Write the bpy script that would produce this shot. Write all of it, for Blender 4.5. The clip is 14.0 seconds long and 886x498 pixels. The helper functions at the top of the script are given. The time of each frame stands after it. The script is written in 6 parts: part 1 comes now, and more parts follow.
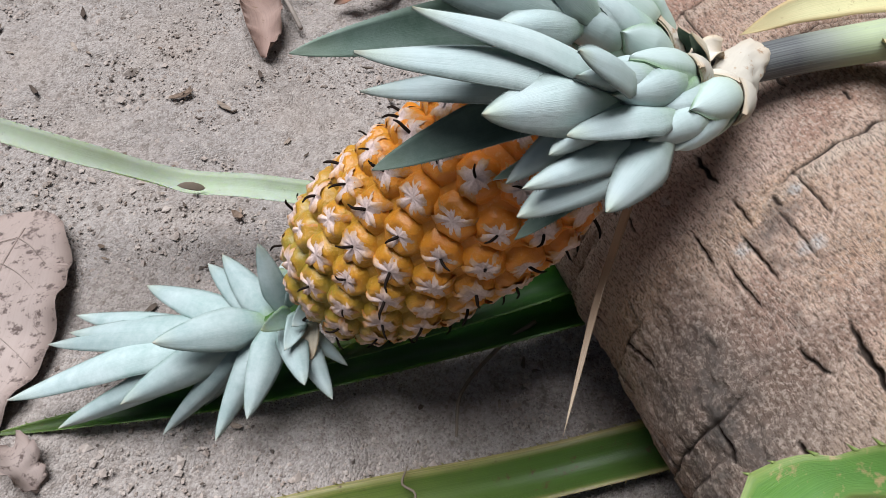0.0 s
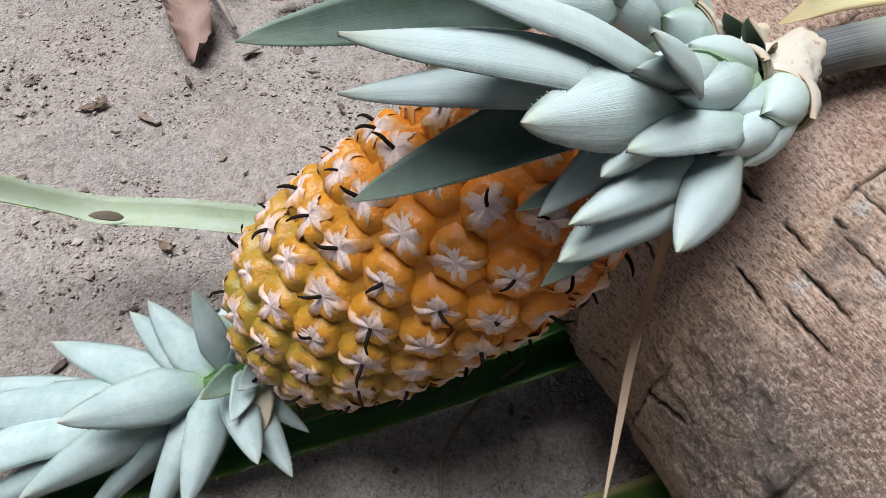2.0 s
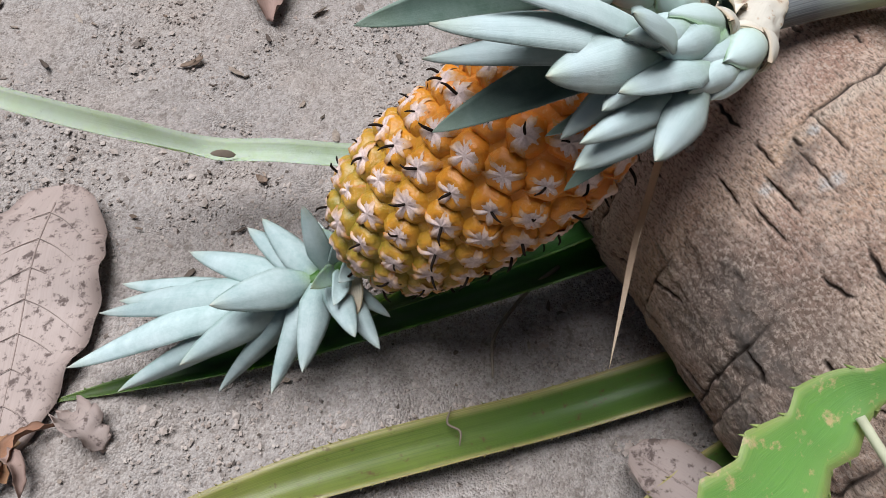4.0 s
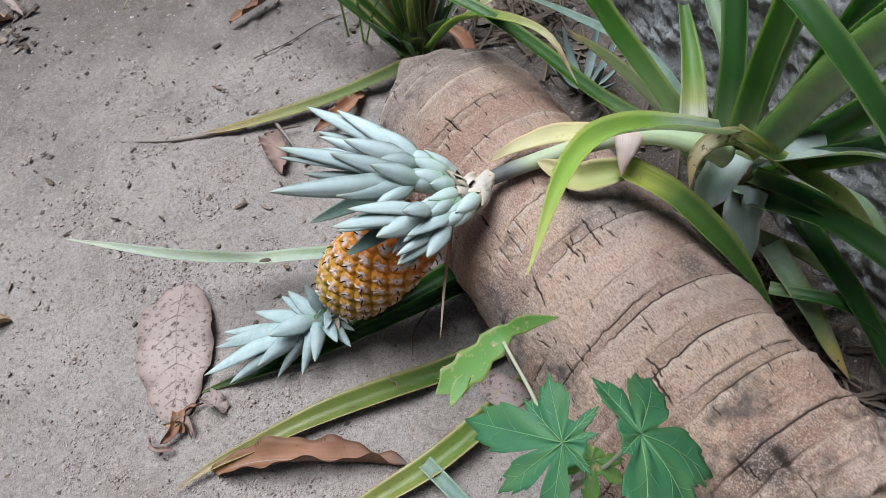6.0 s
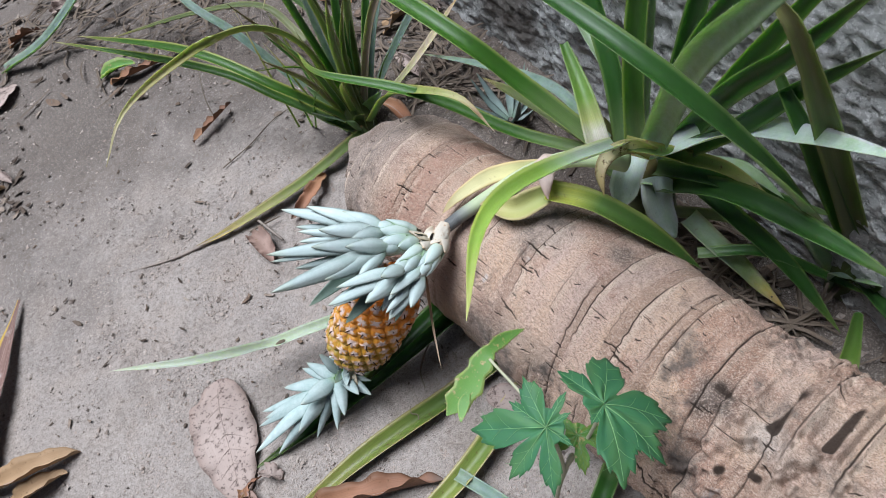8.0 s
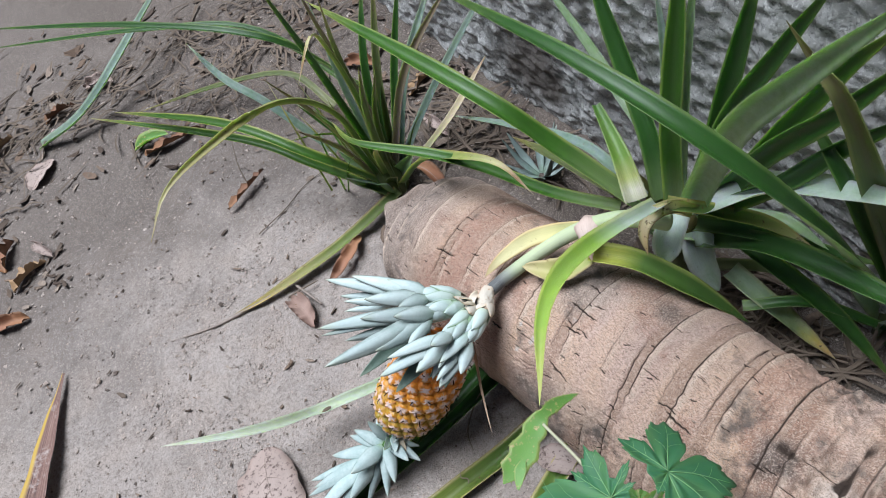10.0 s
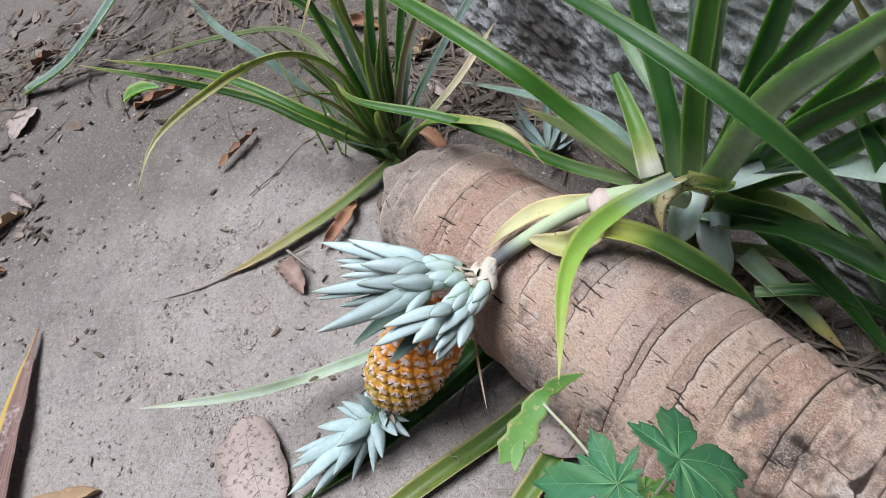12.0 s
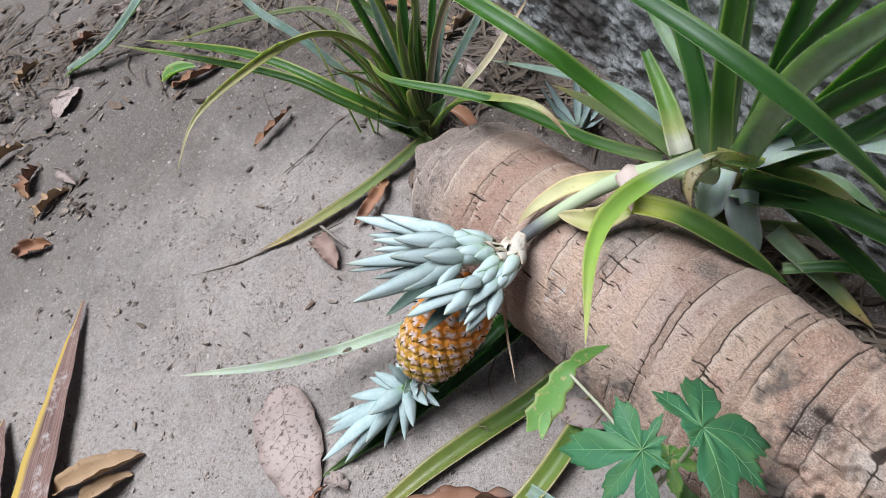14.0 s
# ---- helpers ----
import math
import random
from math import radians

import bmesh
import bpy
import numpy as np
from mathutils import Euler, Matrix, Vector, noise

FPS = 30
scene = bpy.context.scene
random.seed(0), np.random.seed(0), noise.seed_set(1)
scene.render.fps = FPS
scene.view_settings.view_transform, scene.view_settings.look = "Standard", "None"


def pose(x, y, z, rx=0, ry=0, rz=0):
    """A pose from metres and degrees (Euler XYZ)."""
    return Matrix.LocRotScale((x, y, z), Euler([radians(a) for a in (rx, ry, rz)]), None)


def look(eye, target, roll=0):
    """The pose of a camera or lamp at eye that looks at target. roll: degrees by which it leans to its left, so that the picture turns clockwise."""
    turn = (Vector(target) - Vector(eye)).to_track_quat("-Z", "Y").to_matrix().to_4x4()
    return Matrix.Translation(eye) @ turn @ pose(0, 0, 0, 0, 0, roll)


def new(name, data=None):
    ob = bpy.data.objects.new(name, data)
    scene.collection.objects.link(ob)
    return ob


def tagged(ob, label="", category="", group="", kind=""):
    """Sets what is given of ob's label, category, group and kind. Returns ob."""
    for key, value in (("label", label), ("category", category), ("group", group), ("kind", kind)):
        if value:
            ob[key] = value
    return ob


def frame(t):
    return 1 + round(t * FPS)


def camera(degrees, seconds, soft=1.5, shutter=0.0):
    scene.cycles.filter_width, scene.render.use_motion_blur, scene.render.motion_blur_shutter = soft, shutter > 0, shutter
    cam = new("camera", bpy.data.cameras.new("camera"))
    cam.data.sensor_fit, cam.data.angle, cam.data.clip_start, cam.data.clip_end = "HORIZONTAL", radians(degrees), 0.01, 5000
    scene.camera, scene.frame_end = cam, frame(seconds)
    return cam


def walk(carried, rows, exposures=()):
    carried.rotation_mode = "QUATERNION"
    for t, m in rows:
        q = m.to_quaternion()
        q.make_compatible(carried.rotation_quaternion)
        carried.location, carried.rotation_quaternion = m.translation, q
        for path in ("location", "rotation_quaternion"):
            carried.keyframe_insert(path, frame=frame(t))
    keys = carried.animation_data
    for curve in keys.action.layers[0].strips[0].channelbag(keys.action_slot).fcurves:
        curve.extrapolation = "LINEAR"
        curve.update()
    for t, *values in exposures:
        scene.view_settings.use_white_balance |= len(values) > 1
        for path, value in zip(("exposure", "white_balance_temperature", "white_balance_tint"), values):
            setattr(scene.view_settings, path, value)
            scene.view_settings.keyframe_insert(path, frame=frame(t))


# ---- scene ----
cam = camera(63.4, 14.0, 0.6)
PATH = [
    (0, (0.129, 0.079, 0.431), (0.279, 1.2, -1.218), 1.8),
    (0.5, (0.121, 0.115, 0.412), (0.361, 1.21, -1.244), 0.4),
    (1, (0.118, 0.106, 0.41), (0.323, 1.223, -1.236), 0.8),
    (1.5, (0.132, 0.098, 0.407), (0.404, 1.201, -1.239), 2.1),
    (2, (0.115, 0.132, 0.38), (0.446, 1.247, -1.247), 7.4),
    (2.5, (0.103, 0.115, 0.4), (0.381, 1.147, -1.291), 5.5),
    (2.7, (0.099, 0.103, 0.404), (0.357, 1.148, -1.282), 5.8),
    (4.8, (0.094, 0.017, 0.586), (0.225, 0.997, -1.152), -5.8),
    (5, (0.104, -0.015, 0.678), (0.237, 1.075, -0.994), -8.5),
    (5.5, (0.133, -0.131, 0.82), (0.256, 1.0, -0.824), -12.2),
    (6, (0.185, -0.166, 0.851), (0.292, 0.909, -0.832), -10.4),
    (6.5, (0.233, -0.135, 0.891), (0.251, 0.931, -0.801), -19.5),
    (7, (0.212, -0.169, 0.925), (0.159, 0.884, -0.774), -29.2),
    (7.5, (0.234, -0.233, 0.968), (0.346, 0.838, -0.717), -23.0),
    (7.7, (0.228, -0.237, 0.978), (0.352, 0.869, -0.684), -24.0),
    (9.8, (0.203, -0.199, 1.029), (0.346, 0.934, -0.613), -26.8),
    (10, (0.204, -0.201, 1.025), (0.356, 1.008, -0.561), -27.1),
    (10.5, (0.201, -0.204, 1.0), (0.329, 0.981, -0.606), -26.8),
    (11, (0.192, -0.202, 0.998), (0.279, 0.951, -0.634), -27.6),
    (11.5, (0.183, -0.189, 0.996), (0.259, 0.98, -0.625), -27.6),
    (12, (0.181, -0.174, 0.982), (0.339, 0.982, -0.642), -23.6),
    (12.5, (0.164, -0.172, 0.992), (0.324, 0.969, -0.643), -23.4),
    (13, (0.176, -0.185, 0.99), (0.317, 0.964, -0.641), -24.3),
    (13.5, (0.18, -0.192, 0.997), (0.269, 0.964, -0.632), -26.6),
    (14, (0.173, -0.192, 0.997), (0.236, 0.963, -0.635), -27.0),
]
walk(cam, [(t, look(eye, target, roll)) for t, eye, target, roll in PATH], [(0, 0.55, 5960, 10), (1, 0.61, 6000, 10), (2.5, 0.60, 6000, 10), (5, 0.45, 5900, 10), (5.5, 0.42, 5860, 9), (6, 0.46, 5720, 8), (7.5, 0.56, 5720, 9), (10, 0.64, 5720, 9), (14, 0.64, 5720, 9)])

# ---- light ----
world = bpy.data.worlds.new("overcast_sky")
scene.world = world
world.use_nodes = True
wn = world.node_tree
sky = wn.nodes.new("ShaderNodeTexSky")
sky.sky_type, sky.sun_disc = "NISHITA", False
sky.sun_elevation, sky.sun_rotation = radians(70), radians(-29)
sky.air_density, sky.dust_density = 1.0, 3.0
soft_sky = wn.nodes.new("ShaderNodeHueSaturation")
soft_sky.inputs["Saturation"].default_value = 0.7
wn.links.new(sky.outputs[0], soft_sky.inputs["Color"])
wn.links.new(soft_sky.outputs[0], wn.nodes["Background"].inputs["Color"])
wn.nodes["Background"].inputs["Strength"].default_value = 0.018
sun = new("sun", bpy.data.lights.new("sun", "SUN"))
sun.data.energy, sun.data.angle, sun.data.color = 3.9, radians(38), (1.0, 0.985, 0.96)
sun.matrix_world = look((-0.22, 0.86, 2.6), (0.2, 0.3, 0.0))


# ---- materials ----
def material(name, rough=0.7, spec=0.3):
    m = bpy.data.materials.new(name)
    m.use_nodes = True
    b = m.node_tree.nodes["Principled BSDF"]
    b.inputs["Roughness"].default_value = rough
    b.inputs["Specular IOR Level"].default_value = spec
    return m, m.node_tree, b


def node(nt, kind, **values):
    n = nt.nodes.new(kind)
    for key, value in values.items():
        n.inputs[key.replace("_", " ")].default_value = value
    return n


def coords(nt, source="Object", scale=(1, 1, 1)):
    tc = nt.nodes.new("ShaderNodeTexCoord")
    mp = nt.nodes.new("ShaderNodeMapping")
    mp.inputs["Scale"].default_value = scale
    nt.links.new(tc.outputs[source], mp.inputs["Vector"])
    return mp.outputs[0]


def noise_tex(nt, vec, scale, detail=4.0, rough=0.6):
    n = node(nt, "ShaderNodeTexNoise", Scale=scale, Detail=detail, Roughness=rough)
    nt.links.new(vec, n.inputs["Vector"])
    return n.outputs["Fac"]


def ramp(nt, fac, stops):
    r = nt.nodes.new("ShaderNodeValToRGB")
    e = r.color_ramp.elements
    while len(e) < len(stops):
        e.new(0.5)
    for k, (p, c) in enumerate(stops):
        e[k].position = p
        e[k].color = (*c, 1) if isinstance(c, tuple) else (c, c, c, 1)
    nt.links.new(fac, r.inputs[0])
    return r.outputs[0]


def mix(nt, fac, a, b, mode="MIX"):
    n = nt.nodes.new("ShaderNodeMix")
    n.data_type, n.blend_type = "RGBA", mode
    for value, slot in ((fac, 0), (a, 6), (b, 7)):
        if isinstance(value, (int, float)):
            n.inputs[slot].default_value = value
        elif isinstance(value, tuple):
            n.inputs[slot].default_value = (*value, 1)
        else:
            nt.links.new(value, n.inputs[slot])
    return n.outputs[2]


def bump(nt, bsdf, height, strength, distance):
    n = node(nt, "ShaderNodeBump", Strength=strength, Distance=distance)
    nt.links.new(height, n.inputs["Height"])
    nt.links.new(n.outputs[0], bsdf.inputs["Normal"])


def leaf_material(name, along, margin=(0.3, 0.32, 0.1), rib=(0.2, 0.3, 0.1), edge=0.25, rough=0.42, spots=0.12, spot=(0.12, 0.07, 0.03), bloom=0.0, rim_width=0.16, vein=0.45, thin=0.0):
    """A strap leaf: colours along its length, another margin, lengthwise veins, blemishes and a waxy bloom."""
    m, nt, b = material(name, rough, 0.32)
    if thin:  # light passes through the blade
        b.inputs["Subsurface Weight"].default_value = thin
        b.inputs["Subsurface Radius"].default_value = (0.7, 1.0, 0.35)
        b.inputs["Subsurface Scale"].default_value = 0.004
    tc = nt.nodes.new("ShaderNodeTexCoord")
    sep = nt.nodes.new("ShaderNodeSeparateXYZ")
    nt.links.new(tc.outputs["UV"], sep.inputs[0])
    col = ramp(nt, sep.outputs[0], along)
    across = nt.nodes.new("ShaderNodeMath")
    across.operation = "PINGPONG"
    across.inputs[1].default_value = 0.5
    nt.links.new(sep.outputs[1], across.inputs[0])
    rim = ramp(nt, across.outputs[0], [(0.02, 1.0), (rim_width, 0.0)])
    scaled = nt.nodes.new("ShaderNodeMath")
    scaled.operation = "MULTIPLY"
    scaled.inputs[1].default_value = edge
    nt.links.new(rim, scaled.inputs[0])
    col = mix(nt, scaled.outputs[0], col, margin)
    fine = nt.nodes.new("ShaderNodeMapping")
    fine.inputs["Scale"].default_value = (3, 60, 1)
    nt.links.new(tc.outputs["UV"], fine.inputs["Vector"])
    veins = noise_tex(nt, fine.outputs[0], 1.0, 3.0)
    col = mix(nt, ramp(nt, veins, [(0.40, 0.0), (0.72, vein)]), col, rib)
    obj = tc.outputs["Object"]
    patch = noise_tex(nt, obj, 22.0, 4.0)
    col = mix(nt, ramp(nt, patch, [(0.35, 0.0), (0.75, 0.28)]), col, tuple(0.55 * c for c in rib))
    blem = noise_tex(nt, obj, 130.0, 5.0, 0.7)
    col = mix(nt, ramp(nt, blem, [(0.66 - spots * 0.2, 0.0), (0.76 - spots * 0.2, min(1.0, spots * 4))]), col, spot)
    if bloom:
        dust = noise_tex(nt, obj, 45.0, 6.0, 0.75)
        col = mix(nt, ramp(nt, dust, [(0.35, 0.0), (0.7, bloom)]), col, (0.62, 0.68, 0.67))
    info = nt.nodes.new("ShaderNodeObjectInfo")
    hsv = nt.nodes.new("ShaderNodeHueSaturation")
    span = node(nt, "ShaderNodeMapRange", To_Min=0.86, To_Max=1.12)
    nt.links.new(info.outputs["Random"], span.inputs["Value"])
    nt.links.new(span.outputs[0], hsv.inputs["Value"])
    nt.links.new(col, hsv.inputs["Color"])
    nt.links.new(hsv.outputs[0], b.inputs["Base Color"])
    bump(nt, b, veins, 0.35, 0.0006)
    return m


def plain_material(name, a, c, scale, rough=0.75, spec=0.25, relief=0.4, depth=0.001, stretch=(1, 1, 1), fleck=None):
    """Two tones over a coarse and a fine noise, with relief."""
    m, nt, b = material(name, rough, spec)
    vec = coords(nt, "Object", stretch)
    big = noise_tex(nt, vec, scale * 0.25, 4.0)
    small = noise_tex(nt, vec, scale, 6.0, 0.7)
    col = mix(nt, ramp(nt, big, [(0.3, 0.0), (0.7, 1.0)]), a, c)
    col = mix(nt, ramp(nt, small, [(0.35, 0.0), (0.7, 0.6)]), col, tuple(0.55 * v for v in a))
    if fleck:
        spots = noise_tex(nt, vec, scale * 0.8 + 7, 3.0, 0.8)
        col = mix(nt, ramp(nt, spots, [(0.62, 0.0), (0.68, 0.85)]), col, fleck)
    nt.links.new(col, b.inputs["Base Color"])
    bump(nt, b, small, relief, depth)
    return m


LEAF = {
    "fresh": leaf_material("green_leaf", [(0.0, (0.22, 0.28, 0.12)), (0.2, (0.040, 0.108, 0.011)), (0.8, (0.034, 0.096, 0.008)), (1.0, (0.24, 0.24, 0.06))], (0.33, 0.36, 0.11), (0.055, 0.13, 0.022), 0.6, 0.40, rim_width=0.10, thin=0.45),
    "edged": leaf_material("yellow_edged_leaf", [(0.0, (0.16, 0.22, 0.10)), (0.2, (0.045, 0.115, 0.012)), (0.8, (0.040, 0.10, 0.010)), (0.93, (0.16, 0.17, 0.04)), (1.0, (0.40, 0.32, 0.18))], (0.36, 0.36, 0.09), (0.055, 0.12, 0.02), 0.85, 0.42, rim_width=0.16, thin=0.45),
    "dark": leaf_material("dark_green_leaf", [(0.0, (0.16, 0.22, 0.10)), (0.2, (0.028, 0.082, 0.016)), (0.8, (0.024, 0.074, 0.012)), (1.0, (0.10, 0.13, 0.03))], (0.18, 0.24, 0.08), (0.036, 0.09, 0.018), 0.6, 0.40, rim_width=0.10, thin=0.45),
    "pale": leaf_material("pale_green_leaf", [(0.0, (0.32, 0.40, 0.22)), (0.4, (0.27, 0.38, 0.19)), (1.0, (0.20, 0.34, 0.10))], (0.10, 0.18, 0.05), (0.24, 0.32, 0.20), 0.6, bloom=0.25, thin=0.45),
    "grey": leaf_material("grey_green_leaf", [(0.0, (0.15, 0.20, 0.13)), (0.3, (0.11, 0.175, 0.135)), (0.8, (0.115, 0.17, 0.12)), (1.0, (0.22, 0.23, 0.13))], (0.16, 0.22, 0.11), (0.15, 0.21, 0.16), 0.3, 0.6, 0.2, bloom=0.18, thin=0.45),
    "olive": leaf_material("olive_leaf", [(0.0, (0.18, 0.18, 0.10)), (0.3, (0.10, 0.125, 0.048)), (0.7, (0.085, 0.108, 0.034)), (1.0, (0.18, 0.13, 0.05))], (0.24, 0.22, 0.10), (0.16, 0.19, 0.08), 0.4, 0.5, 0.25, thin=0.45),
    "brown": leaf_material("browned_leaf", [(0.0, (0.24, 0.20, 0.15)), (0.5, (0.20, 0.16, 0.11)), (1.0, (0.15, 0.11, 0.07))], (0.26, 0.2, 0.13), (0.2, 0.16, 0.1), 0.3, 0.75, 0.3, thin=0.45),
    "glow": leaf_material("bright_green_leaf", [(0.0, (0.42, 0.48, 0.43)), (0.25, (0.44, 0.50, 0.44)), (0.36, (0.32, 0.42, 0.22)), (0.48, (0.23, 0.36, 0.05)), (0.85, (0.27, 0.39, 0.05)), (1.0, (0.46, 0.42, 0.12))], (0.38, 0.40, 0.08), (0.22, 0.36, 0.12), 0.6, thin=0.45),
    "lime": leaf_material("yellowing_leaf", [(0.0, (0.36, 0.36, 0.06)), (0.16, (0.30, 0.32, 0.06)), (0.30, (0.075, 0.135, 0.025)), (0.6, (0.045, 0.095, 0.018)), (1.0, (0.04, 0.085, 0.016))], (0.26, 0.28, 0.08), (0.05, 0.10, 0.02), 0.7, 0.4, 0.2, thin=0.45),
    "fallen": leaf_material("yellow_tipped_leaf", [(0.0, (0.05, 0.12, 0.022)), (0.35, (0.095, 0.155, 0.032)), (0.65, (0.19, 0.21, 0.05)), (0.82, (0.33, 0.29, 0.10)), (0.92, (0.48, 0.37, 0.22)), (1.0, (0.42, 0.28, 0.16))], (0.36, 0.27, 0.12), (0.07, 0.11, 0.025), 0.85, 0.36, 0.3, (0.10, 0.065, 0.03), 0.0, 0.16, 0.7, thin=0.45),
    "arched": leaf_material("whitish_green_leaf", [(0.0, (0.26, 0.33, 0.20)), (0.3, (0.40, 0.46, 0.32)), (0.8, (0.46, 0.50, 0.37)), (1.0, (0.50, 0.50, 0.34))], (0.22, 0.30, 0.16), (0.36, 0.42, 0.28), 0.4, 0.55, 0.15, (0.12, 0.13, 0.08), 0.3, thin=0.45),
    "dried": leaf_material("dried_curled_leaf", [(0.0, (0.24, 0.28, 0.08)), (0.2, (0.62, 0.57, 0.26)), (0.6, (0.74, 0.66, 0.42)), (0.85, (0.58, 0.44, 0.22)), (1.0, (0.22, 0.13, 0.06))], (0.10, 0.06, 0.02), (0.52, 0.44, 0.26), 0.9, 0.6, 0.5, (0.12, 0.07, 0.03), rim_width=0.24, thin=0.45),
    "tipped": leaf_material("orange_tipped_leaf", [(0.0, (0.20, 0.27, 0.15)), (0.4, (0.22, 0.31, 0.15)), (0.62, (0.20, 0.26, 0.07)), (0.78, (0.40, 0.34, 0.08)), (0.92, (0.44, 0.26, 0.06)), (1.0, (0.30, 0.20, 0.10))], (0.30, 0.26, 0.10), (0.14, 0.21, 0.10), 0.5, 0.5, 0.25, bloom=0.2, thin=0.45),
    "silver": leaf_material("silvery_leaf_base", [(0.0, (0.46, 0.54, 0.46)), (0.5, (0.42, 0.51, 0.42)), (1.0, (0.26, 0.37, 0.20))], (0.42, 0.44, 0.36), (0.20, 0.28, 0.20), 0.7, 0.5, 0.15, bloom=0.45, thin=0.45),
    "scorched": leaf_material("scorched_leaf", [(0.0, (0.10, 0.15, 0.05)), (0.45, (0.11, 0.19, 0.03)), (0.7, (0.30, 0.33, 0.10)), (0.85, (0.52, 0.47, 0.26)), (0.93, (0.30, 0.15, 0.09)), (1.0, (0.42, 0.34, 0.26))], (0.36, 0.28, 0.09), (0.13, 0.19, 0.05), 0.7, 0.5, 0.3, thin=0.45),
    "yellow": leaf_material("yellowed_leaf", [(0.0, (0.10, 0.15, 0.04)), (0.45, (0.15, 0.19, 0.05)), (0.7, (0.35, 0.32, 0.12)), (0.9, (0.50, 0.45, 0.28)), (1.0, (0.30, 0.22, 0.14))], (0.42, 0.36, 0.14), (0.2, 0.2, 0.06), 0.5, 0.55, 0.25, thin=0.45),
    "cream": leaf_material("dry_cream_leaf", [(0.0, (0.26, 0.30, 0.14)), (0.3, (0.52, 0.46, 0.30)), (0.75, (0.50, 0.42, 0.28)), (1.0, (0.30, 0.17, 0.09))], (0.5, 0.4, 0.22), (0.4, 0.33, 0.2), 0.3, 0.7, 0.2, thin=0.45),
    "stub": leaf_material("cut_leaf", [(0.0, (0.46, 0.44, 0.34)), (0.10, (0.60, 0.58, 0.48)), (0.22, (0.44, 0.46, 0.18)), (0.42, (0.14, 0.25, 0.04)), (1.0, (0.05, 0.13, 0.02))], (0.2, 0.24, 0.07), (0.14, 0.2, 0.06), 0.4, thin=0.45),
    "litter": leaf_material("withered_leaf", [(0.0, (0.09, 0.14, 0.03)), (0.4, (0.15, 0.19, 0.05)), (0.7, (0.34, 0.30, 0.12)), (0.85, (0.40, 0.30, 0.10)), (1.0, (0.22, 0.12, 0.06))], (0.24, 0.17, 0.07), (0.08, 0.09, 0.03), 0.8, 0.6, 0.3, thin=0.45),
}
GLAUCOUS = leaf_material("glaucous_leaf", [(0.0, (0.26, 0.37, 0.22)), (0.25, (0.40, 0.50, 0.47)), (0.8, (0.50, 0.595, 0.59)), (0.95, (0.46, 0.52, 0.42)), (1.0, (0.34, 0.28, 0.15))], (0.06, 0.085, 0.06), (0.32, 0.41, 0.39), 0.85, 0.5, 0.05, (0.20, 0.24, 0.19), 0.5, 0.17, 0.5)
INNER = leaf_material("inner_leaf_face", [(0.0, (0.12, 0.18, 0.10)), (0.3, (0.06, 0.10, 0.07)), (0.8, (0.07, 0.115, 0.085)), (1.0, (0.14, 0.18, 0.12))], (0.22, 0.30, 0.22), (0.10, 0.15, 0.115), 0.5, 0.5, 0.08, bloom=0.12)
CROWN = leaf_material("crown_leaf", [(0.0, (0.22, 0.32, 0.12)), (0.16, (0.29, 0.385, 0.36)), (0.8, (0.35, 0.435, 0.425)), (0.95, (0.38, 0.43, 0.37)), (1.0, (0.42, 0.34, 0.22))], (0.16, 0.24, 0.20), (0.25, 0.35, 0.33), 0.8, 0.6, 0.05, (0.24, 0.28, 0.24), 0.5, 0.09, 0.6)
RIMMED = leaf_material("slip_base_leaf", [(0.0, (0.44, 0.50, 0.36)), (0.2, (0.44, 0.53, 0.47)), (0.5, (0.47, 0.56, 0.53)), (1.0, (0.49, 0.58, 0.56))], (0.10, 0.20, 0.04), (0.30, 0.39, 0.33), 0.9, 0.6, 0.08, bloom=0.3, rim_width=0.22, vein=0.3)
PAPERY = leaf_material("papery_bract", [(0.0, (0.54, 0.48, 0.35)), (0.5, (0.66, 0.60, 0.47)), (1.0, (0.48, 0.37, 0.25))], (0.44, 0.33, 0.20), (0.38, 0.32, 0.22), 0.8, 0.8, 0.25, (0.10, 0.07, 0.05), 0.0, 0.12, 0.8)
WHITE_BRACT = leaf_material("white_papery_bract", [(0.0, (0.60, 0.50, 0.38)), (0.3, (0.58, 0.53, 0.45)), (0.8, (0.60, 0.55, 0.46)), (1.0, (0.50, 0.34, 0.20))], (0.52, 0.40, 0.26), (0.56, 0.50, 0.42), 0.7, 0.85, 0.45, (0.34, 0.20, 0.11), 0.0, 0.12, 0.7)
PINK_BRACT = leaf_material("pinkish_bract", [(0.0, (0.50, 0.38, 0.32)), (0.6, (0.58, 0.48, 0.42)), (1.0, (0.40, 0.28, 0.22))], (0.42, 0.30, 0.24), (0.40, 0.30, 0.25), 0.6, 0.75, 0.15, vein=0.8)
YELLOW_BRACT = leaf_material("yellow_bract", [(0.0, (0.42, 0.46, 0.20)), (0.3, (0.64, 0.59, 0.28)), (0.8, (0.68, 0.61, 0.34)), (1.0, (0.44, 0.29, 0.14))], (0.54, 0.34, 0.15), (0.50, 0.48, 0.24), 0.85, 0.6, 0.2, (0.22, 0.12, 0.06), 0.0, 0.2, 0.8)
OLIVE_BRACT = leaf_material("olive_bract", [(0.0, (0.24, 0.28, 0.08)), (0.6, (0.42, 0.40, 0.15)), (1.0, (0.52, 0.42, 0.24))], (0.5, 0.36, 0.2), (0.28, 0.3, 0.1), 0.7, 0.6, 0.15)
